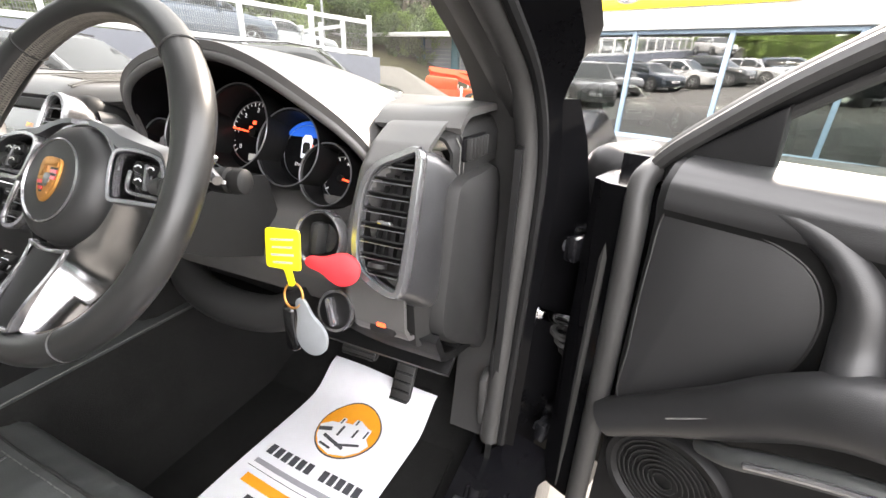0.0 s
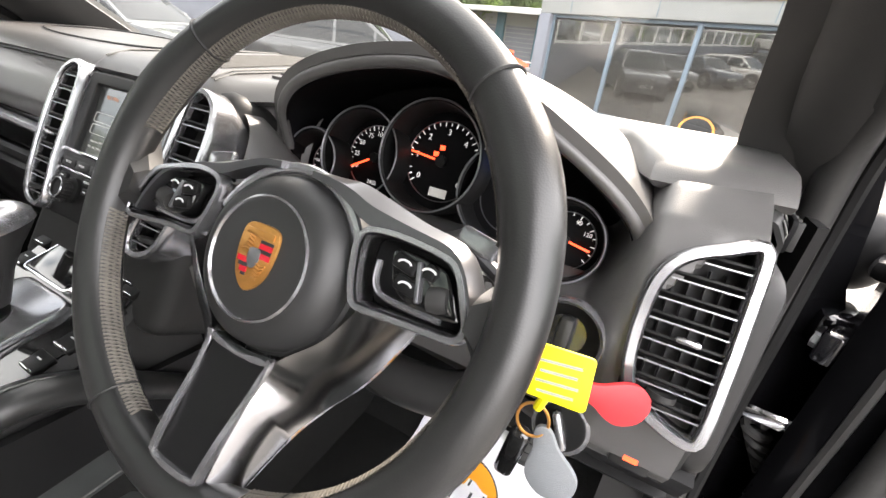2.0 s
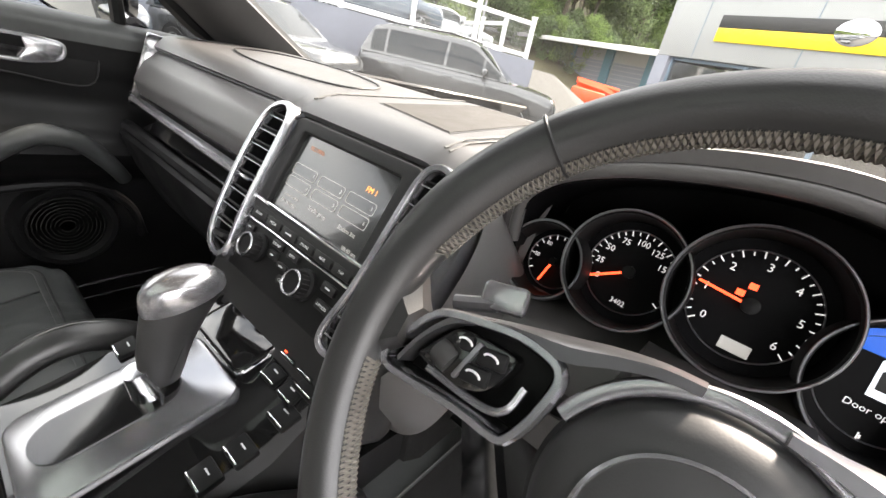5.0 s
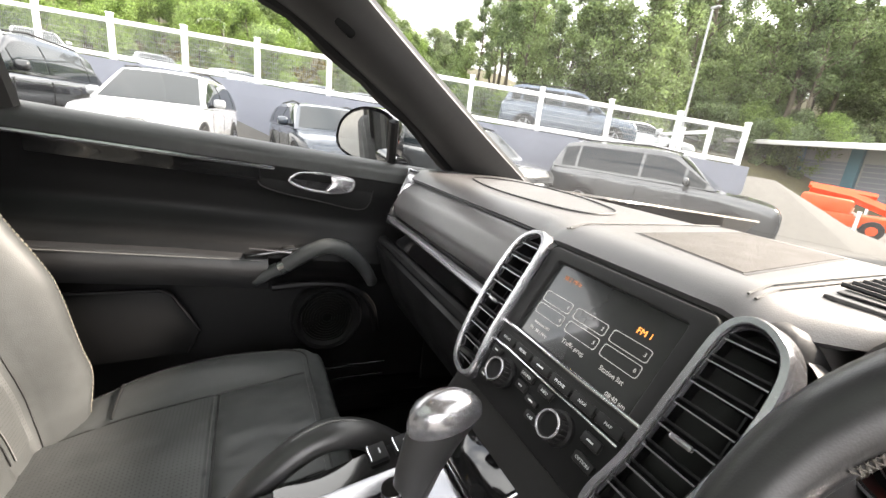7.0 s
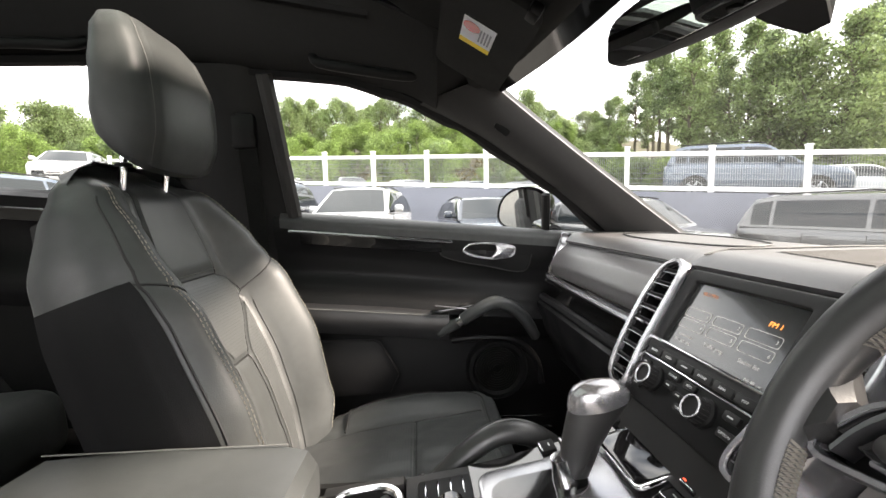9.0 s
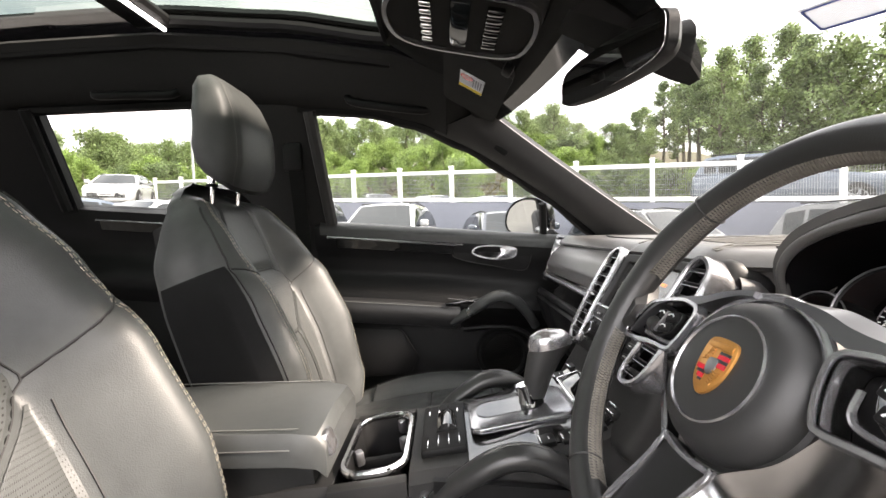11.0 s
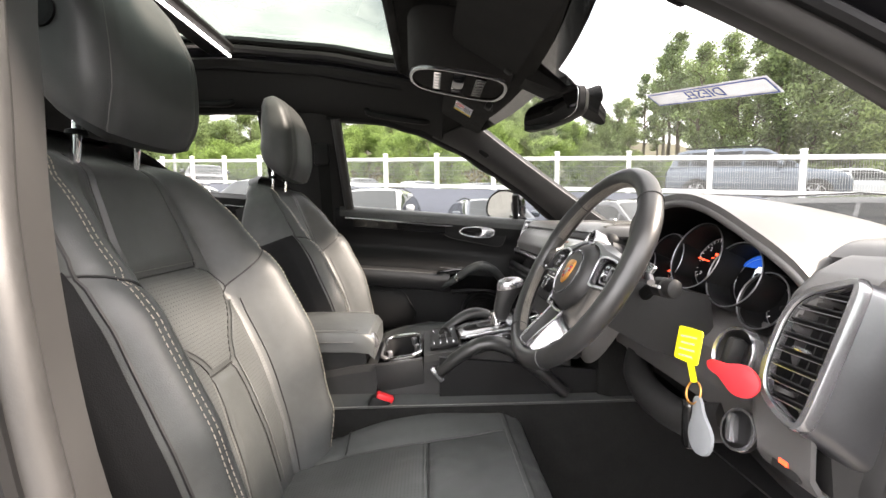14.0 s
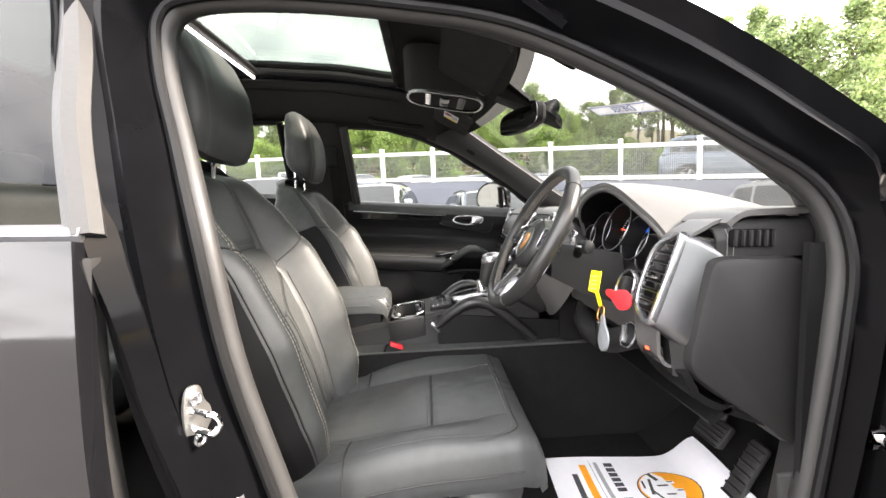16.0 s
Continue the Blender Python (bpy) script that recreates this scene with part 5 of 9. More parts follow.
# outside of the car: far wing, nose and wheels
part("wing", sheet(lambda u, v: (-0.74 - 0.17 * math.sin(math.pi / 2 * v), 0.50 + 1.3 * u, 1.03 - 0.1 * u - 0.62 * v ** 1.4), 12, 10, 0.01), PAINT, car, "gloss black front wing")
part("bumper", sheet(lambda u, v: (-0.86 + 1.72 * u, 1.82 + 0.12 * math.sin(math.pi * u) - 0.06 * v, 0.74 - 0.46 * v), 14, 8, 0.02), PAINT, car, "gloss black front bumper")


def road_wheel(x, y):
    m = Matrix.Translation((x, y, 0.375 - 0.055 * y)) @ Matrix.Rotation(radians(90), 4, "Y")
    w = part("wheel", lathe([(0.20, -0.11), (0.27, -0.115), (0.27, 0.115), (0.20, 0.11)], 28, m), RIM, car, "silver alloy road wheel")
    part("tyre", lathe([(0.262, -0.118), (0.34, -0.122), (0.372, -0.095), (0.375, 0.0), (0.372, 0.095), (0.34, 0.122), (0.262, 0.118)], 32, m), TYRE, w, "black rubber tyre")


for wx in (-0.77, 0.77):
    for wy in (1.24, -1.70):
        road_wheel(wx, wy)


# ---- dashboard ----
dash = thing("dashboard", "black leather-covered dashboard with silver-framed air vents", "dashboard")


def pad_front(x):
    """Where the top pad's front edge runs."""
    return lerp_table([(-0.75, 0.205), (-0.19, 0.205), (-0.125, 0.172), (0.115, 0.172), (0.168, 0.230), (0.195, 0.38), (0.535, 0.38), (0.578, 0.262), (0.70, 0.272)], x)


def dash_top(x, y):
    """Height of the dash pad."""
    f = pad_front(x)
    z = 1.053 - 0.034 * smoothstep(0.44, 0.74, y)
    k = max(0.0, 1 - (y - f) / 0.045)
    mid = smoothstep(-0.135, -0.108, x) * smoothstep(0.122, 0.094, x) * smoothstep(0.60, 0.50, y)
    return z - 0.020 * k ** 2.2 + 0.007 * mid


def top_sheet(u, v):
    x = -0.745 + (1.435 + 0.033 * smoothstep(0.5, 0.75, v)) * u
    far = 0.565 + 0.16 * (1 - (x / 0.73) ** 2)
    f = pad_front(x)
    y = f + (far - f) * v ** 1.25
    return (x, y, dash_top(x, y))


part("top_pad", sheet(top_sheet, 130, 30, 0.010), DASH, dash, "grained leather dash top")


# passenger fascia: rounded leather panel above a silver strip
def fascia(u, v):
    x = -0.72 + 0.555 * u
    base = [(0.0, 0.222, 1.030), (0.10, 0.2055, 1.0305), (0.20, 0.194, 1.026), (0.40, 0.172, 1.008), (0.72, 0.152, 0.972), (1.0, 0.160, 0.942)]
    y = lerp_table([(a, b) for a, b, c in base], v)
    z = lerp_table([(a, c) for a, b, c in base], v)
    return (x, y + 0.012 * (1 - u), z - 0.006 * (1 - u))


part("passenger_fascia", sheet(fascia, 20, 16, 0.01), DASH, dash, "smooth leather passenger fascia")
part("fascia_strip", sweep([(-0.705 + 0.53 * k / 10, 0.156 - 0.022 * k / 10, 0.930 + 0.008 * k / 10) for k in range(11)], 0.010, 8, flat=0.7), SILVER, dash, "satin aluminium strip")
part("fascia_recess", sheet(lambda u, v: (-0.71 + 0.55 * u, 0.168 + 0.10 * math.sin(math.pi * v) * 0.4, 0.925 - 0.055 * v), 6, 6, 0.01), PIANO, dash, "gloss black recess")


def glovebox(u, v):
    x = -0.73 + 0.60 * u
    t = [(0.0, 0.150, 0.872), (0.15, 0.128, 0.855), (0.5, 0.150, 0.78), (0.85, 0.20, 0.68), (1.0, 0.26, 0.65)]
    return (x, lerp_table([(a, b) for a, b, c in t], v), lerp_table([(a, c) for a, b, c in t], v))


part("glovebox_lid", sheet(glovebox, 14, 14, 0.012), PLASTIC, dash, "black glovebox lid")
part("fascia_lip", sweep([(-0.72 + 0.56 * k / 8, 0.142, 0.872) for k in range(9)], 0.012, 8), PLASTIC, dash)
part("top_seam", sweep([Vector(fascia(k / 20, 0.14)) + Vector((0, -0.001, 0.002)) for k in range(21)], 0.0018, 5), SEAM, dash)
bag = [(-0.62, 0.33), (-0.42, 0.275), (-0.22, 0.30), (-0.24, 0.40), (-0.44, 0.46), (-0.60, 0.43)]
part("airbag_line", sweep([Vector((x, y, dash_top(x, y) + 0.002)) for x, y in [tuple(q)[:2] for q in spline([(a, b, 0) for a, b in bag], 8, True)]], 0.0016, 5, closed=True), SEAM, dash, "airbag cover seam")

# centre stack, leaning forward at the top
STACK = Matrix.Translation((0, 0.111, 0.944)) @ Matrix(((1, 0, 0, 0), (0, 0.51, -0.86, 0), (0, 0.86, 0.51, 0), (0, 0, 0, 1)))


def st(u, v, w=0.0):
    return STACK @ at(u, v, w)


part("stack_body", rbox(0.30, 0.30, 0.10, 0.02, st(0, -0.02, -0.062), seg=3), PLASTIC_GREY, dash)
part("screen_bezel", ring_slab(rounded(0.205, 0.122, 0.008, 4, 0, 0.045), rounded(0.166, 0.094, 0.004, 4, 0, 0.044), 0.008, st(0, 0, -0.006), 0.002), PLASTIC_GREY, dash, "charcoal screen surround")
display = part("touch_screen", slab(rounded(0.168, 0.096, 0.004, 4, 0, 0.044), 0.002, 0, st(0, 0, -0.007)), LCD, dash, "dark touch screen with faint text")


def stack_text(body, u, v, size, m=None):
    text(body, size, st(u, v, -0.0045), m or LCD_INK, display, "screen_text", 0.0001)


stack_text("FM 1", 0.052, 0.066, 0.0085, LCD_AMBER)
for k, (u, v) in enumerate(((-0.054, 0.050), (-0.004, 0.050), (0.046, 0.050), (-0.054, 0.034), (-0.004, 0.034), (0.046, 0.034))):
    part("preset_box", ring_slab(rounded(0.044, 0.013, 0.003, 3, u, v), rounded(0.0428, 0.0118, 0.003, 3, u, v), 0.0003, st(0, 0, -0.0047)), LCD_INK, display)
    stack_text(str(k + 1), u + 0.017, v, 0.006)
stack_text("Traffic prog.", -0.004, 0.0185, 0.0066)
stack_text("Station list", 0.047, 0.0185, 0.0066)
stack_text("FM · 98.2 MHz", -0.054, 0.0105, 0.0048)
stack_text("Autostore FM1", -0.054, 0.0185, 0.0042)
stack_text("98.2 MHz", -0.052, 0.078, 0.0070, LCD_DIM)
stack_text("08:40 am", 0.063, 0.0025, 0.0062)
# silver strip and switch rows below the screen
part("stack_strip", rbox(0.200, 0.0045, 0.006, 0.002, st(-0.002, -0.0010, 0.001)), CHROME_SATIN, dash, "bright strip below the screen")
panel = part("switch_panel", rbox(0.206, 0.084, 0.012, 0.004, st(0, -0.044, -0.007)), PLASTIC, dash, "black switch panel")
part("disc_slot", rbox(0.150, 0.0045, 0.004, 0.0015, st(-0.004, -0.0070, 0.000)), SEAM, panel)
part("panel_strip", rbox(0.186, 0.0026, 0.004, 0.001, st(-0.003, -0.0255, 0.0005)), CHROME_SATIN, panel, "second bright strip")


def stack_switch(u, v, w, h, word=""):
    b = part("switch", rbox(w, h, 0.006, 0.0015, st(u, v, 0.000)), PLASTIC_GREY, panel)
    if word:
        text(word, 0.0042, st(u, v, 0.0033), BUTTON_INK, b, "switch_word", 0.0001)
    else:
        part("switch_mark", rbox(w * 0.36, 0.0014, 0.0004, 0, st(u, v, 0.0033)), BUTTON_INK, b)


for k, word in enumerate(("RADIO", "MEDIA", "", "PHONE", "NAVI", "MAP")):
    stack_switch(-0.080 + 0.031 * k, -0.0165, 0.028, 0.0110, word)
for u, v, w, h, word in ((-0.026, -0.0330, 0.020, 0.0085, "SOUND"), (0.004, -0.0330, 0.020, 0.0085, "INFO"), (-0.026, -0.0450, 0.016, 0.0085, ""), (-0.004, -0.0490, 0.018, 0.0060, ""), (0.006, -0.0610, 0.018, 0.0080, "CAR"), (0.070, -0.0370, 0.020, 0.0100, ""), (0.074, -0.0545, 0.022, 0.0095, "OPTION"), (-0.084, -0.0350, 0.016, 0.0080, ""), (-0.080, -0.0660, 0.018, 0.0080, "")):
    stack_switch(u, v, w, h, word)
for u in (-0.0555, 0.0375):
    k = part("rotary_knob", lathe([(0.001, 0.0), (0.0165, 0.0), (0.0165, 0.004), (0.0140, 0.006), (0.0132, 0.017), (0.0118, 0.019), (0.0095, 0.0165), (0.001, 0.0165)], 28, st(u, -0.0490, 0.0)), PLASTIC, panel, "black rotary knob with silver rim")
    part("knob_rim", sweep([st(u, -0.0490, 0.0) @ Vector((0.0122 * math.cos(q * math.tau / 32), 0.0122 * math.sin(q * math.tau / 32), 0.0185)) for q in range(32)], 0.0012, 6, closed=True), SILVER, k)
    for q in range(18):
        g = q * math.tau / 18
        part("knob_rib", rbox(0.0012, 0.0012, 0.010, 0, st(u, -0.0490, 0.011) @ at(0.0136 * math.cos(g), 0.0136 * math.sin(g), 0)), PLASTIC_GREY, k)


def centre_vent(sx):
    """Tall vent in a silver frame beside the screen."""
    i = curve2([(0.098, -0.066), (0.106, -0.02), (0.110, 0.05), (0.113, 0.092), (0.122, 0.106), (0.138, 0.104), (0.152, 0.088), (0.156, 0.05), (0.152, 0.0), (0.142, -0.05), (0.128, -0.072), (0.106, -0.078)])
    i = [(sx * q[0], q[1]) for q in i]
    m = st(0, 0, 0.012)
    hood = part("centre_vent", bezel(grow(i, 0.004), 0.0085, 0.010, m), SILVER, dash, "satin silver vent frame")
    vent_inside(i, m, hood, -0.066, 0.094, 9, (sx * 0.130, 0.010), (sx * 0.122, -0.062))
    cx, cy = sx * 0.130, 0.015
    rings = [[STACK @ Vector((cx + (q[0] - cx) * k, cy + (q[1] - cy) * k - dv, w)) for q in grow(i, 0.0078)] for w, k, dv in ((0.004, 1.0, 0), (-0.012, 1.03, 0), (-0.05, 1.04, 0.02), (-0.10, 0.98, 0.05))]
    part("vent_pod", loft(rings, True, False), SILVER, hood, "silver vent cap")
    rings = [[STACK @ Vector((cx + (q[0] - cx) * k + sx * du, cy + (q[1] - cy) * k - dv, w)) for q in grow(i, 0.012)] for w, k, dv, du in ((-0.030, 1.02, 0.008, 0.004), (-0.055, 1.16, 0.02, 0.012), (-0.13, 1.20, 0.05, 0.02))]
    part("vent_cheek", loft(rings, True, False), DASH, hood)


centre_vent(1)
centre_vent(-1)


# middle of the dash top: speaker mesh, seams and demister grille
MESH = mat("speaker_mesh", (0.030, 0.027, 0.023), 0.8, vary=0.1, scale=30, bump=0.6, bump_scale=700, kind="cells")


def lie(shape, lift, depth, nm, material, label="", parent=None):
    """Flat piece resting on the dash top."""
    bm = slab(shape, depth, 0.0015, None)
    for v in bm.verts:
        v.co.z += dash_top(v.co.x, v.co.y) + lift
    return part(nm, bm, material, parent or dash, label)


def quad_on_pad(a, b, c, d, lift):
    """Surface between four places of the dash top, a little above it."""
    def f(u, v):
        x = (a[0] * (1 - u) + b[0] * u) * (1 - v) + (d[0] * (1 - u) + c[0] * u) * v
        y = (a[1] * (1 - u) + b[1] * u) * (1 - v) + (d[1] * (1 - u) + c[1] * u) * v
        return (x, y, dash_top(x, y) + lift)
    return f


part("speaker_grille", sheet(quad_on_pad((-0.064, 0.255), (0.074, 0.225), (0.050, 0.462), (-0.070, 0.472), 0.0012), 12, 16, 0.003), MESH, dash, "brown grey speaker mesh")
part("mesh_groove", sheet(quad_on_pad((-0.068, 0.252), (0.0785, 0.221), (0.0535, 0.466), (-0.074, 0.476), 0.0004), 12, 16, 0.002), SEAM, dash)
for x in (-0.116, 0.100):
    for dx in (0, 0.006):
        part("dash_stitching", sweep([Vector((x + dx, y, dash_top(x + dx, y) + 0.0015)) for y in (0.19, 0.22, 0.26, 0.32, 0.40, 0.48)], 0.0012, 5), THREAD, dash)
frame_o = [(0.118, 0.262), (0.166, 0.262), (0.178, 0.30), (0.150, 0.46), (0.112, 0.52), (0.108, 0.40)]
grille = lie(frame_o, 0.000, 0.004, "demister_grille", DASH, "slatted demister grille")
lie([(0.122, 0.272), (0.160, 0.272), (0.168, 0.305), (0.143, 0.45), (0.116, 0.495), (0.115, 0.40)], 0.005, 0.002, "grille_well", SEAM, "", grille)
for k in range(11):
    y = 0.285 + 0.019 * k
    x0, x1 = 0.117, lerp_table([(0.27, 0.162), (0.305, 0.167), (0.45, 0.143), (0.495, 0.118)], y)
    part("grille_slat", sweep([(x0, y + 0.006, dash_top(x0, y) + 0.0095), (x1, y - 0.004, dash_top(x1, y) + 0.0095)], 0.0024, 6), PLASTIC_GREY, grille)


# instrument binnacle
HOOD = spline([(0.170, 0.0, 0.985), (0.172, 0.0, 1.010), (0.180, 0.0, 1.038), (0.207, 0.0, 1.064), (0.245, 0.0, 1.083), (0.290, 0.0, 1.097), (0.340, 0.0, 1.106), (0.385, 0.0, 1.108), (0.430, 0.0, 1.100), (0.475, 0.0, 1.083), (0.520, 0.0, 1.057), (0.558, 0.0, 1.030), (0.584, 0.0, 1.003), (0.594, 0.0, 0.980)], 6)


def hood_pt(a, b):
    """Arch over the dials: a across 0..1, b from the driver's lip 0 to the windscreen 1."""
    f = max(0.0, min(1.0, a)) * (len(HOOD) - 1)
    i = min(len(HOOD) - 2, int(f))
    p = HOOD[i].lerp(HOOD[i + 1], f - i)
    q = smoothstep(0.98, 1.10, p.z)
    z = p.z - 0.010 * b - 0.050 * b * b * q
    return Vector((p.x + (p.x - 0.382) * 0.06 * b, 0.200 + 0.34 * b + 0.032 * (1 - q) * (1 - b), z))


part("binnacle_hood", sheet(lambda a, b: hood_pt(a, b), 60, 14, 0.010), DASH, dash, "leather instrument hood")
part("hood_shoulder", sheet(lambda u, v: (0.128 + 0.052 * u, 0.186 + 0.062 * u + 0.055 * v * v, 0.925 + 0.118 * v - 0.012 * u), 10, 10, 0.006), DASH, dash, "leather shoulder beside the instrument hood")
part("hood_lip", sweep([hood_pt(k / 60, 0) + Vector((0, 0.004, -0.006)) for k in range(61)], 0.0065, 10), DASH, dash, "rounded leather lip of the hood")
part("hood_lining", sheet(lambda a, b: hood_pt(a, 0.36 * b) + Vector(((0.5 - a) * 0.012, 0.004, -0.013 - 0.012 * b)), 40, 5, 0.004), DIAL, dash, "matt black inside of the hood")
part("hood_stitching", sweep([hood_pt(k / 60, 0.07) + Vector((0, 0, 0.0012)) for k in range(61)], 0.0014, 5), THREAD, dash)
DIALS = Matrix.Translation((0.378, 0.2695, 0.9943)) @ Matrix(((1, 0, 0, 0), (0, 0.36, -0.933, 0), (0, 0.933, 0.36, 0), (0, 0, 0, 1)))
part("binnacle_back", slab([(p.x * 0.97 + 0.0115, p.z - 0.014) for p in HOOD[::3]][::-1] + [(0.18, 0.93), (0.58, 0.93)], 0.004, 0, Matrix.Translation((0, 0.335, 0)) @ Matrix(((1, 0, 0, 0), (0, 0, 1, 0), (0, 1, 0, 0), (0, 0, 0, 1)))), DIAL, dash, "matt black back of the binnacle")


def dial(u, v, r, name, label, lo, hi, ticks, needle=None, numbers=(), deep=0.0):
    m = DIALS @ at(u, v, deep)
    d = part(name, lathe([(0.001, -0.012), (r, -0.012), (r, -0.010), (0.001, -0.010)], 40, m), DIAL, dash, label)
    part("dial_tube", lathe([(r, -0.012), (r + 0.0015, 0.026), (r + 0.0045, 0.029), (r + 0.006, 0.024), (r + 0.005, -0.012)], 40, m), PLASTIC, d)
    part("tube_edge", sweep([m @ Vector(((r + 0.004) * math.cos(k * math.tau / 48), (r + 0.004) * math.sin(k * math.tau / 48), 0.0288)) for k in range(48)], 0.0011, 6, closed=True), SILVER_DARK, d)
    part("dial_rim", sweep([m @ Vector((r * 0.82 * math.cos(k * math.tau / 48), r * 0.82 * math.sin(k * math.tau / 48), -0.0095)) for k in range(48)], 0.0007, 5, closed=True), SILVER_DARK, d)
    bm = bmesh.new()
    for k in range(ticks):
        a = radians(lo + (hi - lo) * k / (ticks - 1))
        big = k % 2 == 0
        rbox(0.0010, 0.0055 if big else 0.003, 0.0004, 0, m @ Matrix.Rotation(-a, 4, "Z") @ at(0, r * 0.76, -0.0093), bm=bm)
    part("dial_ticks", bm, DIAL_INK, d)
    for a, s in numbers:
        q = Matrix.Rotation(-radians(a), 4, "Z") @ Vector((0, r * 0.60, 0))
        text(s, r * 0.17, m @ at(q.x, q.y, -0.0094), DIAL_INK, d, "dial_number", 0.0001)
    if needle is not None:
        n = part("needle", rbox(0.0022, r * 0.72, 0.0015, 0.0004, m @ Matrix.Rotation(-radians(needle), 4, "Z") @ at(0, r * 0.36, -0.005)), LED_RED, d, "glowing red needle")
        part("needle_hub", lathe([(0.001, -0.009), (r * 0.12, -0.009), (r * 0.12, -0.003), (0.001, -0.002)], 20, m), PLASTIC, d)
    return d


tach = dial(-0.008, 0.005, 0.055, "rev_counter", "large rev counter reading about one", -130, 130, 27, -84, [(-130 + 43.3 * k, str(k)) for k in range(7)], 0.010)
part("trip_window", rbox(0.022, 0.010, 0.0005, 0, DIALS @ at(-0.004, -0.030, 0.0006)), LCD_INK, tach, "small lit trip display")
for u, v in ((-0.012, 0.020), (-0.018, 0.012)):
    part("warning_light", rbox(0.006, 0.005, 0.0005, 0.0, DIALS @ at(u, v, 0.0006)), LED_RED, tach, "red warning lamp")
speedo = dial(-0.100, -0.010, 0.048, "speedometer", "speedometer at zero", -120, 120, 25, -120, [(-120, "0"), (-90, "25"), (-60, "50"), (-30, "75"), (0, "100"), (30, "125"), (60, "150")], 0.004)
text("3402", 0.007, DIALS @ at(-0.098, -0.040, -0.0054), DIAL_INK, speedo, "odometer", 0.0001)
dial(-0.170, -0.032, 0.034, "oil_gauge", "small oil gauge", -125, 125, 15, -165, [(-90, "50"), (-40, "80")], 0.0)
info = dial(0.083, -0.013, 0.047, "info_display", "round display showing an open door", -180, 178, 2, None, [], 0.004)
part("blue_band", slab([(0.044 * math.cos(radians(a)), 0.044 * math.sin(radians(a))) for a in range(30, 151, 8)], 0.0006, 0, DIALS @ at(0.083, -0.013, -0.0056)), BLUE_GLOW, info, "blue glow across the display top")
car_pic = [(-0.008, -0.014), (-0.009, 0.012), (-0.005, 0.018), (0.005, 0.018), (0.009, 0.012), (0.008, -0.014)]
part("car_picture", slab(car_pic, 0.0006, 0, DIALS @ at(0.083, -0.006, -0.0052)), DISPLAY_INK, info)
part("picture_roof", slab([(q[0] * 0.7, q[1] * 0.5) for q in car_pic], 0.0006, 0, DIALS @ at(0.083, -0.007, -0.0044)), LCD, info)
part("open_door_mark", rbox(0.012, 0.0018, 0.0006, 0, DIALS @ at(0.096, -0.005, -0.0048) @ at(0, 0, 0, 0, 0, -40)), LED_RED, info)
text("Door open", 0.0072, DIALS @ at(0.083, -0.0295, -0.0048), DIAL_INK, info, "display_text", 0.0001)
dial(0.146, -0.040, 0.036, "fuel_gauge", "small fuel and temperature gauge", -125, 125, 15, 100, [(60, "120"), (20, "90")], 0.0)


# driver's side: vent, switches, end cap
def vent_frame(x, up, origin):
    x = Vector(x).normalized()
    up = Vector(up)
    up = (up - x * up.dot(x)).normalized()
    m = Matrix((x, up, x.cross(up))).transposed().to_4x4()
    m.translation = origin
    return m


def right_vent():
    m = vent_frame((1.0, 0.02, 0), (0.0, 0.357, 0.934), (0.643, 0.176, 0.944))
    i = curve2([(0.0235, 0.070), (0.025, 0.03), (0.026, -0.02), (0.0255, -0.066), (0.020, -0.075), (-0.006, -0.066), (-0.022, -0.053), (-0.029, -0.03), (-0.031, 0.005), (-0.028, 0.036), (-0.016, 0.055), (0.008, 0.067), (0.019, 0.0725)], 5)
    v = part("side_vent", bezel(grow(i, 0.005), 0.0110, 0.012, m), SILVER, dash, "satin silver side vent frame")
    vent_inside(i, m, v, -0.060, 0.060, 8, (0.0, -0.004), (-0.004, -0.052))
    rings = [[m @ Vector((q[0] + dx, q[1] + dy, w)) for q in grow(i, g)] for w, g, dx, dy in ((-0.008, 0.0080, 0, 0), (-0.030, 0.013, 0.004, -0.003), (-0.060, 0.017, 0.009, -0.010), (-0.080, 0.016, 0.011, -0.016))]
    part("vent_side", loft(rings, True, False), SPOKE, v, "broad silver cheek of the vent")



right_vent()


def left_vent():
    m = vent_frame((0.92, -0.30, 0), (0.0, 0.33, 0.94), (-0.748, 0.182, 0.985))
    i = curve2([(-0.022, 0.055), (-0.026, 0.0), (-0.020, -0.066), (-0.004, -0.070), (0.014, -0.046), (0.022, 0.0), (0.019, 0.045), (0.002, 0.066)], 6)
    v = part("side_vent", bezel(grow(i, 0.0045), 0.0095, 0.010, m), SILVER, dash, "satin silver side vent frame")
    vent_inside(i, m, v, -0.056, 0.054, 8, (0.0, 0.0), (0.0, -0.056))
    part("vent_side", loft([[m @ Vector((q[0], q[1] + dy, w)) for q in grow(i, g)] for w, g, dy in ((-0.006, 0.009, 0), (-0.035, 0.012, 0.0), (-0.08, 0.012, -0.02))], True, False), SILVER, v)


left_vent()


FASCIA = [(0.0, 0.300, 1.046), (0.08, 0.262, 1.035), (0.18, 0.228, 1.018), (0.30, 0.205, 0.995), (0.45, 0.188, 0.955), (0.60, 0.174, 0.91), (0.75, 0.165, 0.865), (0.90, 0.167, 0.81), (0.96, 0.180, 0.788), (1.0, 0.23, 0.775)]
UNDER_DIALS = [(0.0, 0.320, 0.960), (0.10, 0.285, 0.942), (0.22, 0.248, 0.928), (0.40, 0.222, 0.912), (0.60, 0.200, 0.885), (0.80, 0.194, 0.835), (0.92, 0.198, 0.800), (1.0, 0.23, 0.782)]


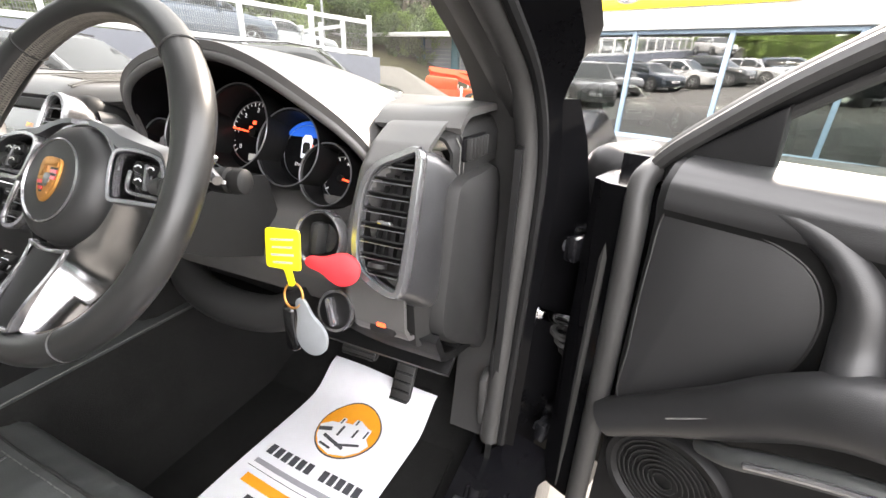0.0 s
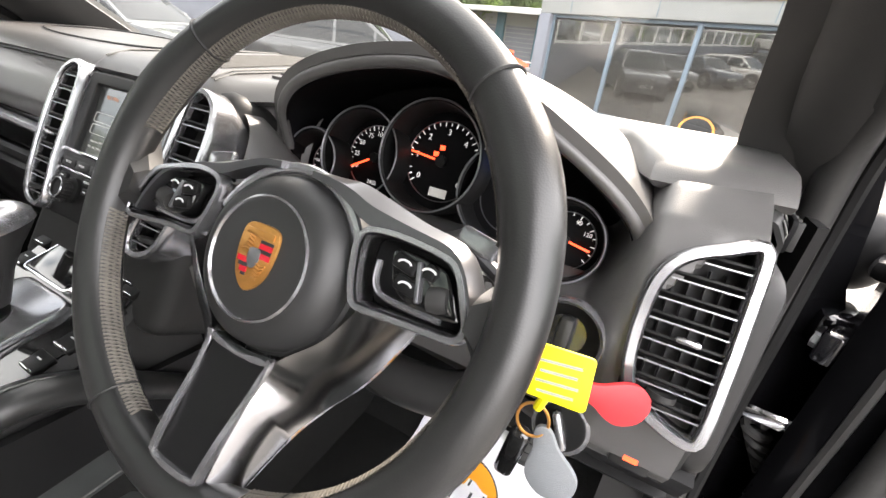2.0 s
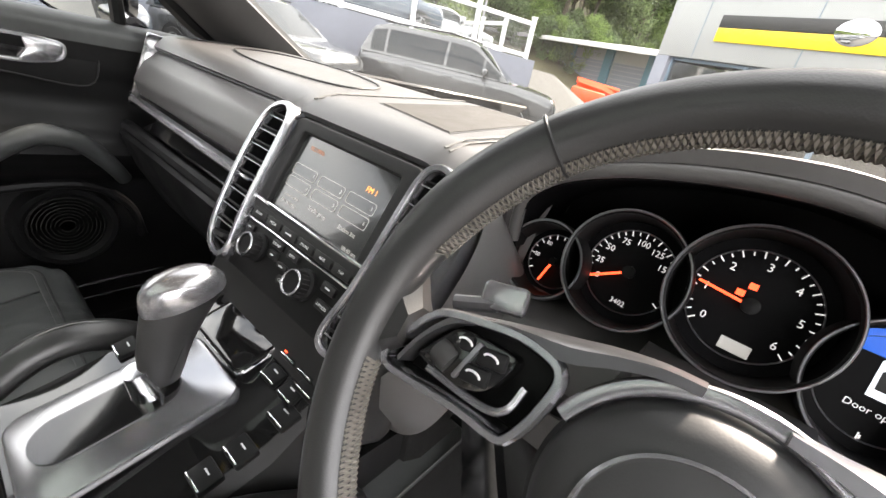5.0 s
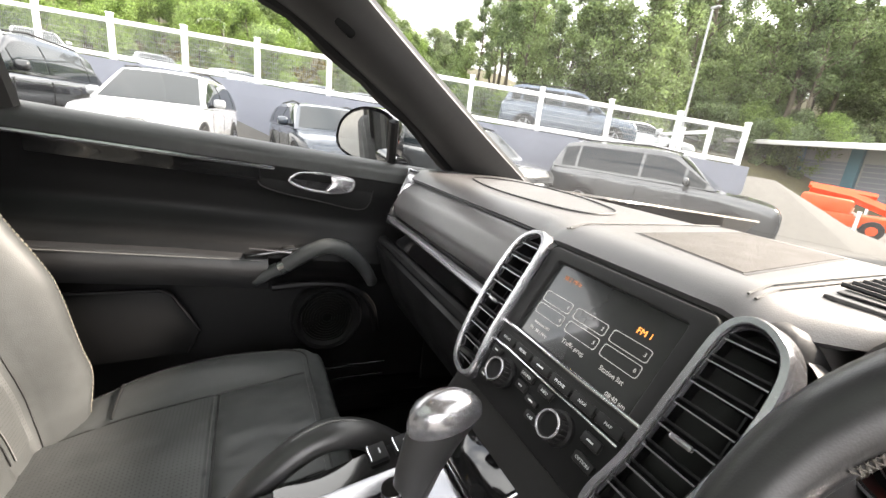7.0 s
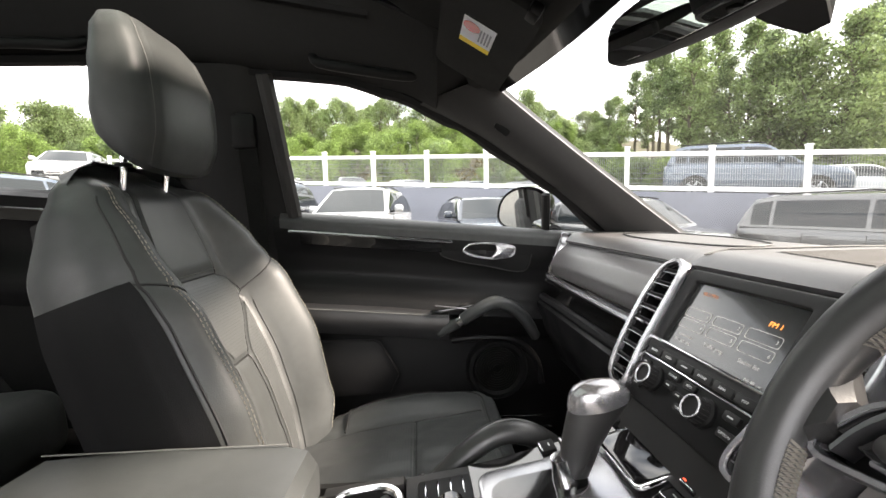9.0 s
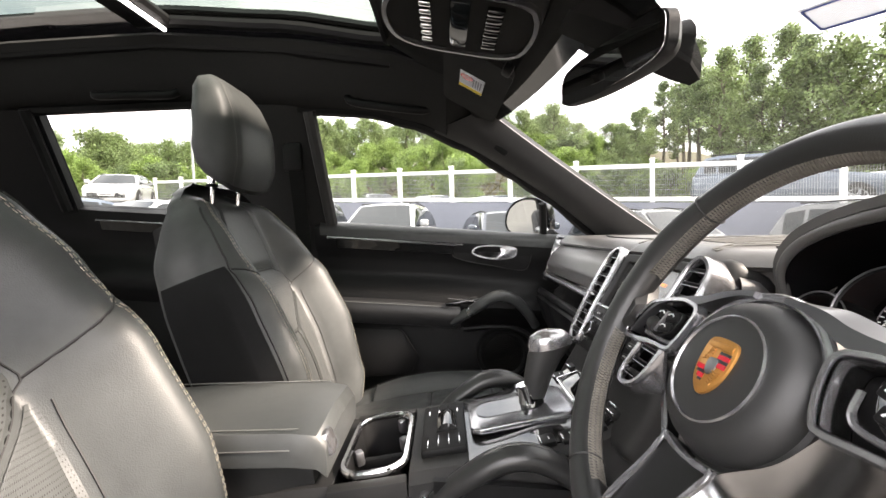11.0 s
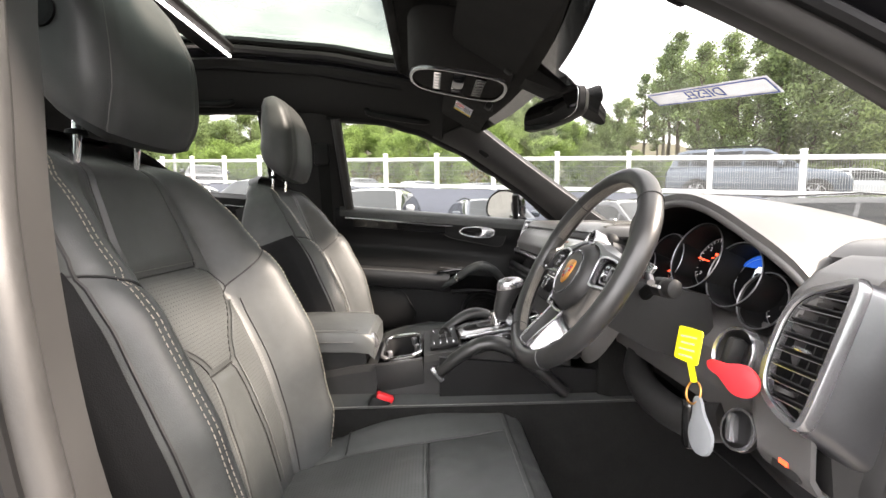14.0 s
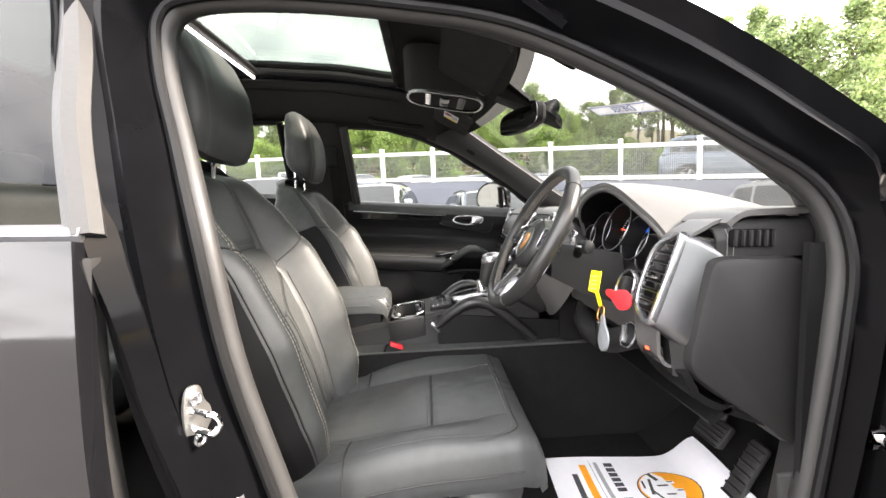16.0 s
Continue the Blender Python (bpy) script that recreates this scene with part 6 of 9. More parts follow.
def driver_face(x, v):
    k = smoothstep(0.555, 0.602, x)
    a = Vector((x, lerp_table([q[:2] for q in UNDER_DIALS], v), lerp_table([(q[0], q[2]) for q in UNDER_DIALS], v)))
    b = Vector((x, lerp_table([q[:2] for q in FASCIA], v), lerp_table([(q[0], q[2]) for q in FASCIA], v)))
    p = a.lerp(b, k)
    left = 0.608 + 0.034 * smoothstep(0.945, 1.010, p.z)
    hole = smoothstep(left, left + 0.012, x) * smoothstep(0.680, 0.668, x) * smoothstep(0.864, 0.885, p.z) * smoothstep(1.010, 0.998, p.z)
    return p + Vector((0, 0.06 * hole, 0))


part("driver_fascia", sheet(lambda u, v: driver_face(0.165 + 0.507 * u, v), 110, 60, 0.006), DASH, dash, "grey leather fascia round the vent and below the dials")
part("knee_panel", sheet(lambda u, v: (0.15 + 0.55 * u, lerp_table([(0, 0.195), (0.3, 0.215), (1, 0.42)], v) + 0.03 * smoothstep(0.62, 0.45, 0.15 + 0.55 * u) * (1 - v), 0.784 - 0.07 * v - 0.07 * smoothstep(0.2, 0.9, u) * v), 14, 10, 0.012), PLASTIC, dash, "black knee panel")
shroud = spline([(0.215, 0.23, 0.80), (0.27, 0.195, 0.765), (0.36, 0.18, 0.755), (0.45, 0.185, 0.762), (0.51, 0.205, 0.79)], 6)
part("column_cowl", sweep(shroud, 0.028, 10), PLASTIC_GREY, dash, "rounded lower column cowl")
# end cap seen with the door open
cap = [(0.205, 0.795), (0.213, 0.86), (0.232, 0.945), (0.250, 0.976), (0.32, 0.976), (0.395, 0.968), (0.416, 0.91), (0.414, 0.70), (0.385, 0.650), (0.33, 0.690), (0.25, 0.748)]
cap = [(p.x, p.y) for p in spline([(a, b, 0) for a, b in cap], 4, True)]
part("dash_end_cap", slab(cap, 0.050, 0.014, Matrix.Translation((0.658, 0, 0)) @ Matrix(((0, 0, 1, 0), (1, 0, 0, 0), (0, 1, 0, 0), (0, 0, 0, 1)))), PLASTIC_GREY, dash, "charcoal fuse cover at the dash end")
def corner_wrap(u, v):
    """Leather wrapped corner between the dash top and the fuse cover."""
    y = 0.256 + 0.161 * u
    edge = lerp_table([(0.205, 0.995), (0.228, 1.018), (0.262, 1.035), (0.30, 1.047)], y)
    x, z = lerp_table([(0, 0.662), (0.3, 0.680), (0.6, 0.689), (1, 0.688)], v), lerp_table([(0, 1.036), (0.3, 1.032), (0.6, 1.014), (1, 0.974)], v)
    return (x - 0.004 * smoothstep(0.20, 0.0, u), y, edge + (z - 1.049) * (edge - 0.974) / 0.075)


part("corner_wrap", sheet(corner_wrap, 16, 12, 0.004), PLASTIC_GREY, dash, "leather wrapped dash corner")
for q in (0.10, 0.16):
    part("corner_stitching", sweep([Vector(corner_wrap(q, k / 10)) + Vector((0.0045, 0, 0.0035)) for k in range(4, 11)], 0.0008, 5), THREAD, dash)
def fascia_corner(u, v):
    """Rounded end of the fascia under the vent, beside the brake switch."""
    x, y = lerp_table([(0, 0.640), (0.5, 0.674), (0.8, 0.689), (1, 0.693)], u), lerp_table([(0, 0.188), (0.5, 0.182), (0.8, 0.198), (1, 0.240)], u)
    return (x, y + 0.012 * (1 - v), 0.772 + 0.096 * v)


part("fascia_corner", sheet(fascia_corner, 12, 6, 0.004), PLASTIC_GREY, dash, "charcoal corner under the vent")
side_grille = part("side_demister", slab(rounded(0.078, 0.030, 0.006), 0.004, 0.001, Matrix.Translation((0.6925, 0.312, 1.007)) @ Matrix(((0, 0, 1, 0), (1, 0, 0, 0), (0, 1, 0, 0), (0, 0, 0, 1))) @ Matrix.Rotation(radians(-2), 4, "Z")), DIAL, dash, "small side window demister")
for k in range(6):
    part("grille_slat", rbox(0.010, 0.0035, 0.026, 0.001, at(0.6975, 0.280 + 0.0128 * k, 1.0080 - 0.0005 * k, -2)), PLASTIC_GREY, side_grille)
ig = Matrix.Translation((0.556, 0.176, 0.905)) @ Matrix.Rotation(radians(72), 4, "X")
ign = part("ignition_surround", lathe([(0.0345, -0.004), (0.0345, 0.008), (0.0325, 0.0115), (0.0300, 0.009), (0.0295, -0.004)], 40, ig), SILVER, dash, "satin ring round the ignition switch")
part("ignition_dish", lathe([(0.001, -0.006), (0.018, -0.004), (0.0298, 0.006), (0.0298, -0.010), (0.001, -0.012)], 36, ig), PLASTIC, ign)
part("ignition_grip", rbox(0.014, 0.040, 0.022, 0.006, ig @ at(0, 0, 0.008)), PLASTIC_GREY, ign)
ls = Matrix.Translation((0.577, 0.170, 0.813)) @ Matrix.Rotation(radians(68), 4, "X")
sw = part("light_switch", lathe([(0.001, 0.0), (0.026, 0.0), (0.026, 0.006), (0.022, 0.010), (0.001, 0.010)], 32, ls), PLASTIC, dash, "round light switch")
part("switch_ring", lathe([(0.024, 0.006), (0.0265, 0.006), (0.0265, 0.009), (0.024, 0.009)], 32, ls), SILVER, sw)
part("switch_grip", rbox(0.009, 0.036, 0.016, 0.004, ls @ at(0, 0, 0.015, 0, 0, 25)), SILVER, sw)
pb = part("parking_brake_switch", rbox(0.036, 0.012, 0.030, 0.004, at(0.640, 0.174, 0.812, -8)), PLASTIC_GREY, dash)
part("brake_lamp", rbox(0.012, 0.002, 0.006, 0, at(0.640, 0.1675, 0.812, -8)), LED_RED, pb, "red brake symbol")
# pedals
pedal = part("brake_pedal", rbox(0.095, 0.02, 0.062, 0.008, at(0.395, 0.47, 0.50, -35)), RUBBER, dash, "ribbed rubber brake pedal")
for k in range(5):
    part("pedal_rib", rbox(0.085, 0.006, 0.005, 0.002, at(0.395, 0.458 + 0.006 * (k - 2), 0.50 + 0.010 * (k - 2), -35)), SEAM, pedal)
part("pedal_arm", sweep([(0.395, 0.485, 0.51), (0.40, 0.52, 0.62), (0.40, 0.50, 0.75)], 0.010, 6), SEAM, pedal)
gas = part("accelerator", rbox(0.050, 0.016, 0.14, 0.008, at(0.515, 0.46, 0.47, -30)), RUBBER, dash, "ribbed accelerator pedal")
for k in range(7):
    part("pedal_rib", rbox(0.044, 0.006, 0.006, 0.002, at(0.515, 0.450 + 0.010 * (k - 3), 0.47 + 0.017 * (k - 3), -30)), SEAM, gas)


# ---- steering wheel ----
WH = Matrix.Translation((0.3747, 0.0254, 0.9978)) @ Matrix(((1, 0, 0, 0), (0, 0.5047, -0.8633, 0), (0, 0.8633, 0.5047, 0), (0, 0, 0, 1)))
wheel = thing("steering_wheel", "black leather three-spoke steering wheel with silver spokes", "steering wheel", WH)
RO, TR = 0.1862, 0.0155


def rim_pt(a, w=0.0, r=None):
    """a in degrees clockwise from the top."""
    r = RO - TR if r is None else r
    return Vector((r * math.sin(radians(a)), r * math.cos(radians(a)), w))


def grip(a):
    """The rim swells where the thumbs rest."""
    d = min(abs(((a - c + 180) % 360) - 180) for c in (62, -62))
    return TR * (1 + 0.14 * math.exp(-(d / 16) ** 2))


part("rim", sweep([rim_pt(3 * k) for k in range(120)], [grip(3 * k) for k in range(120)], 16, closed=True, up=None), LEATHER_WHEEL, wheel, "worn black leather rim")
for c in (-44, 44, -150, 150):
    loop = [rim_pt(c) + (rim_pt(c).normalized() * math.cos(t) + Vector((0, 0, 1)) * math.sin(t)) * (grip(c) + 0.0004) for t in [k * math.tau / 20 for k in range(20)]]
    part("rim_seam", sweep(loop, 0.0011, 5, closed=True), SEAM, wheel)
# laced thread on the rim's inner side
lace = bmesh.new()
for k in range(330):
    a = k * 360 / 330
    if 74 < a < 100 or 260 < a < 286 or 160 < a < 200:
        continue
    r0 = RO - 2 * TR + 0.0006 - 0.14 * TR * math.exp(-(min(abs(a - 62), abs(a - 298)) / 16) ** 2)
    for w0, w1 in ((-0.0072, 0.0072), (0.0072, -0.0072)):
        sweep([rim_pt(a, w0, r0 + 0.0008), rim_pt(a + 0.8, 0.0, r0 - 0.0008), rim_pt(a + 1.6, w1, r0 + 0.0008)], 0.0010, 3, bm=lace, caps=False)
tagged(part("rim_lacing", lace, WORN_THREAD, wheel, "worn tan laced stitching"), kind="stuff")
# hub
HC = (0.004, -0.013)
HUB = at(HC[0], HC[1], 0)
part("airbag_cover", lathe([(0.001, 0.008), (0.038, 0.0075), (0.046, 0.006), (0.055, 0.0), (0.0605, -0.013), (0.060, -0.045), (0.001, -0.045)], 56, HUB), PLASTIC_HUB, wheel, "round black airbag cover")
part("hub_ring", lathe([(0.0385, 0.007), (0.0395, 0.0092), (0.0410, 0.0084), (0.0405, 0.005)], 56, HUB), SILVER, wheel, "thin silver ring")
part("hub_gap", lathe([(0.0608, -0.014), (0.063, -0.016), (0.064, -0.055), (0.0608, -0.055)], 56, HUB), SEAM, wheel)
crest = [(q[0] * 0.78, q[1] * 0.82) for q in curve2([(-0.018, 0.0225), (0, 0.0265), (0.018, 0.0225), (0.0195, 0.0), (0.0135, -0.017), (0, -0.0265), (-0.0135, -0.017), (-0.0195, 0.0)], 5)]
badge = part("crest_badge", slab(crest, 0.0022, 0.0008, HUB @ at(0, 0, 0.0076)), GOLD, wheel, "gold and red enamel shield badge")
part("badge_band", rbox(0.0235, 0.0042, 0.0008, 0.0003, HUB @ at(0, 0.0155, 0.0101)), GOLD, badge)
for sy in (1, -1):
    for k, (yy, hh, red) in enumerate(((0.0026, 0.0036, True), (0.0057, 0.0024, False), (0.0086, 0.0034, True), (0.0114, 0.0020, False))):
        ww = 0.0108 if sy > 0 else 0.0104 - 0.0022 * k
        part("badge_stripe", rbox(ww, hh, 0.0006, 0, HUB @ at(sy * (0.0022 + ww / 2), sy * yy - 0.0005, 0.0101)), CREST_RED if red else SEAM, badge)
for sx, sy in ((1, -1), (-1, 1)):
    for k in range(5):
        part("badge_relief", sweep([HUB @ Vector((sx * 0.0035, sy * (0.0028 + 0.0022 * k), 0.0101)), HUB @ Vector((sx * 0.0075, sy * (0.0040 + 0.0022 * k), 0.0102)), HUB @ Vector((sx * (0.0115 - 0.001 * k), sy * (0.0028 + 0.0022 * k), 0.0100))], 0.0006, 5), GOLD, badge)
part("badge_shield", slab([(q[0] * 0.33, q[1] * 0.30) for q in crest], 0.0012, 0.0004, HUB @ at(0, -0.0005, 0.0094)), SILVER_DARK, badge)


def spoke(sx):
    """Side spoke: silver frame, broad above, round a black switch pad."""
    top = 0.009 if sx > 0 else 0.002
    win = [(0.0665, 0.022), (0.078, 0.0265), (0.095, 0.0270), (0.119, 0.0245), (0.1285, 0.0195), (0.1385, 0.001), (0.1415, -0.0075), (0.1385, -0.0115), (0.128, -0.0125), (0.100, -0.0140), (0.079, -0.0155), (0.0735, -0.012), (0.068, 0.004)]
    if sx < 0:
        win = [(a + 0.010 * smoothstep(0.09, 0.15, a), b - 0.010 * smoothstep(0.08, 0.15, a)) for a, b in win]
    i = [(sx * q[0], q[1]) for q in curve2(win, 5)]
    fr = part("spoke", bezel(grow(i, 0.0028), 0.0058, 0.010, at(0, 0, -0.003)), SILVER, wheel, "satin silver spoke frame")
    # broad arm sweeping from the hub's crown down to the rim
    arm = [(0.014, 0.0535, 0.047), (0.030, 0.052, 0.045), (0.048, 0.0470, 0.038), (0.066, 0.0410, 0.030), (0.095, 0.0330, 0.0285), (0.119, 0.0290, 0.0255), (0.1315, 0.0215, 0.0190), (0.1400, 0.008, 0.006), (0.1450, -0.006, -0.008)]
    rings = []
    for k, (x, yo, yi) in enumerate(arm):
        yo = yi + (yo - yi) + (top * smoothstep(0.02, 0.06, x) * smoothstep(0.150, 0.115, x))
        xi = x - 0.002 if k > 5 else x
        xo = x + (0.006 if sx > 0 else 0.001) * smoothstep(0.05, 0.12, x)
        dy = 0.0 if sx > 0 else -0.010 * smoothstep(0.08, 0.15, x)
        rings.append([Vector((sx * xi, yi + dy, -0.004)), Vector((sx * (xi + xo) / 2, (yo + yi) / 2 + dy + 0.001, -0.0035)), Vector((sx * xo, yo + dy, -0.013)), Vector((sx * xo, yo + dy - 0.002, -0.026)), Vector((sx * xi, yi + dy, -0.020))])
    part("spoke_arm", loft([[Vector(p) for p in r] for r in zip(*[spline(list(c), 3) for c in zip(*rings)])]), SPOKE, fr, "broad satin silver arm")
    part("switch_pad", slab(i, 0.006, 0.001, at(0, 0, -0.032)), PLASTIC, fr, "black recess behind the switches")
    part("recess_wall", loft([[Vector((a, b, w)) for a, b in i] for w in (-0.004, -0.032)], True, False), PIANO, fr)
    dy = 0.0 if sx > 0 else -0.004
    block = [(0.088, 0.0225), (0.118, 0.0205), (0.127, 0.014), (0.135, 0.0), (0.1365, -0.006), (0.112, -0.0085), (0.095, -0.002), (0.088, 0.010)]
    block = [(sx * a, b + dy) for a, b in curve2(block, 4)]
    part("switch_block", slab(block, 0.014, 0.002, at(0, 0, -0.024)), PIANO, fr, "gloss black switch block")
    for u, v, w, h in ((0.097, 0.0155, 0.0165, 0.0095), (0.1015, 0.0035, 0.0165, 0.0095), (0.1135, 0.0155, 0.0080, 0.0090)):
        b = part("wheel_switch", rbox(w, h, 0.005, 0.0018, at(sx * u, v + dy, -0.0095, 0, 0, -sx * 12)), PLASTIC, fr, "black wheel switch")
        part("switch_mark", sweep([b_p for b_p in [Vector((sx * u + 0.0042 * math.cos(q), v + dy + 0.0020 * math.sin(q), -0.0067)) for q in [math.pi * j / 8 for j in range(9)]]], 0.0007, 5), BUTTON_INK, b)
    part("divider", rbox(0.0030, 0.024, 0.004, 0.001, at(sx * 0.1085, 0.008 + dy, -0.0085, 0, 0, sx * 14)), SILVER_DARK, fr)
    part("thumb_wheel", lathe([(0.001, -0.0065), (0.0075, -0.0060), (0.0085, 0.0), (0.0075, 0.0060), (0.001, 0.0065)], 22, at(sx * 0.1225, 0.0025 + dy, -0.013, 0, 90, sx * 14)), RUBBER, fr, "ribbed thumb wheel")
    part("spoke_bar", sweep(spline([Vector((sx * 0.077, 0.012 + dy, -0.014)), Vector((sx * 0.080, -0.002 + dy, -0.013)), Vector((sx * 0.092, -0.0080 + dy, -0.012)), Vector((sx * 0.128, -0.0085 + dy, -0.011))], 5), 0.0022, 8), SILVER, fr, "thin silver bow")
    part("spoke_web", loft([[Vector((sx * a, b + 0.002, c)) for b, c in ((hh, -0.006), (hh * 0.5, 0.004), (-hh * 0.6, 0.004), (-hh, -0.006), (-hh * 0.8, -0.020), (hh * 0.8, -0.020))] for a, hh in ((0.146, 0.012), (0.152, 0.020), (0.159, 0.032), (0.167, 0.046))]), LEATHER_WHEEL, fr)
    part("shift_paddle", slab(rounded(0.030, 0.018, 0.004), 0.005, 0.002, at(sx * 0.122, 0.040, -0.048, 0, 0, -sx * 12)), SILVER, wheel, "silver shift paddle")
    part("paddle_arm", sweep([Vector((sx * 0.125, 0.034, -0.048)), Vector((sx * 0.150, 0.022, -0.044))], 0.005, 8), SILVER_DARK, wheel)


spoke(1)
spoke(-1)
part("hub_crown", sweep([Vector((HC[0] + 0.0640 * math.cos(radians(a)), HC[1] + 0.0640 * math.sin(radians(a)), -0.010)) for a in range(20, 161, 5)], 0.0042, 8, flat=0.7), SILVER, wheel, "silver collar over the hub")
# lower spoke: two polished flanks round a black insert
edge_out = curve2([(-0.0300, -0.0760), (-0.0265, -0.0745), (0.0, -0.0775), (0.0265, -0.0745), (0.0300, -0.0760), (0.0275, -0.100), (0.0235, -0.148), (0.0215, -0.1535), (0.0150, -0.1560), (-0.0150, -0.1560), (-0.0215, -0.1535), (-0.0235, -0.148), (-0.0275, -0.100)], 4)
edge_in = grow(edge_out, -0.0042)


def low_z(y):
    return -0.014 + 0.020 * smoothstep(-0.075, -0.155, y)


bm = ring_slab(edge_out, edge_in, 0.007, None, 0.0015)
for v in bm.verts:
    v.co.z += low_z(v.co.y)
low = part("lower_spoke", bm, SILVER, wheel, "satin silver lower spoke frame")
rings = [[Vector((a * k, (b + 0.118) * (0.94 if k < 1 else 1) - 0.118, low_z(b) + w)) for a, b in edge_in] for w, k in ((0.004, 1.0), (-0.012, 0.80), (-0.013, 0.40))]
part("spoke_insert", loft(rings, True, True), PLASTIC, low, "black insert")
for sx in (-1, 1):
    inner = spline([Vector((sx * 0.078, -0.0185, -0.008)), Vector((sx * 0.058, -0.048, -0.012)), Vector((sx * 0.0300, -0.076, -0.010)), Vector((sx * 0.0262, -0.105, -0.002)), Vector((sx * 0.0242, -0.152, 0.006))], 6)
    mid = spline([Vector((sx * 0.096, -0.018, -0.016)), Vector((sx * 0.071, -0.058, -0.020)), Vector((sx * 0.046, -0.086, -0.020)), Vector((sx * 0.036, -0.112, -0.012)), Vector((sx * 0.030, -0.156, 0.000))], 6)
    outer_e = spline([Vector((sx * 0.112, -0.016, -0.030)), Vector((sx * 0.084, -0.068, -0.038)), Vector((sx * 0.060, -0.100, -0.038)), Vector((sx * 0.046, -0.126, -0.028)), Vector((sx * 0.036, -0.160, -0.010))], 6)
    rings = [[a, b, c, c + Vector((0, 0, -0.006)), a + Vector((0, 0, -0.012))] for a, b, c in zip(inner, mid, outer_e)]
    part("spoke_flank", loft(rings), SPOKE_POLISHED, low, "polished silver flank")
part("column_shroud", loft([[WH.inverted() @ Vector((0.378 + a * s, y, z + b * s)) for a, b in ((-0.055, 0.0), (-0.045, 0.045), (0.045, 0.045), (0.055, 0.0), (0.045, -0.05), (-0.045, -0.05))] for y, z, s in ((0.062, 0.950, 0.85), (0.13, 0.925, 1.1), (0.22, 0.90, 1.25))]), PLASTIC_GREY, wheel, "charcoal column shroud")
part("stalk", sweep([WH.inverted() @ Vector(p) for p in ((0.42, 0.12, 0.955), (0.45, 0.115, 0.972), (0.475, 0.112, 0.980))], [0.010, 0.010, 0.010], 8), PLASTIC, wheel, "black control stalk")
part("stalk", sweep([WH.inverted() @ Vector(p) for p in ((0.33, 0.10, 0.955), (0.26, 0.09, 0.95), (0.20, 0.085, 0.945))], [0.008, 0.008, 0.012], 8), PLASTIC, wheel, "black control stalk")
part("stalk_tip", loft([[WH.inverted() @ (Vector((0.468 + 0.052 * f, 0.112, 0.980 + 0.004 * f)) + Vector((0, r * math.cos(t) * 0.8, r * math.sin(t)))) for t in [j * math.tau / 16 for j in range(16)]] for f, r in ((0, 0.010), (0.1, 0.0135), (0.55, 0.0145), (0.6, 0.0115), (0.68, 0.0115), (0.73, 0.0145), (0.95, 0.0130), (1.0, 0.009))]), PLASTIC_GREY, wheel, "ribbed stalk end")
for k in range(3):
    part("stalk_mark", rbox(0.007, 0.002, 0.004, 0.0005, WH.inverted() @ at(0.480 + 0.010 * k, 0.0995, 0.984, -10)), BUTTON_INK, wheel)


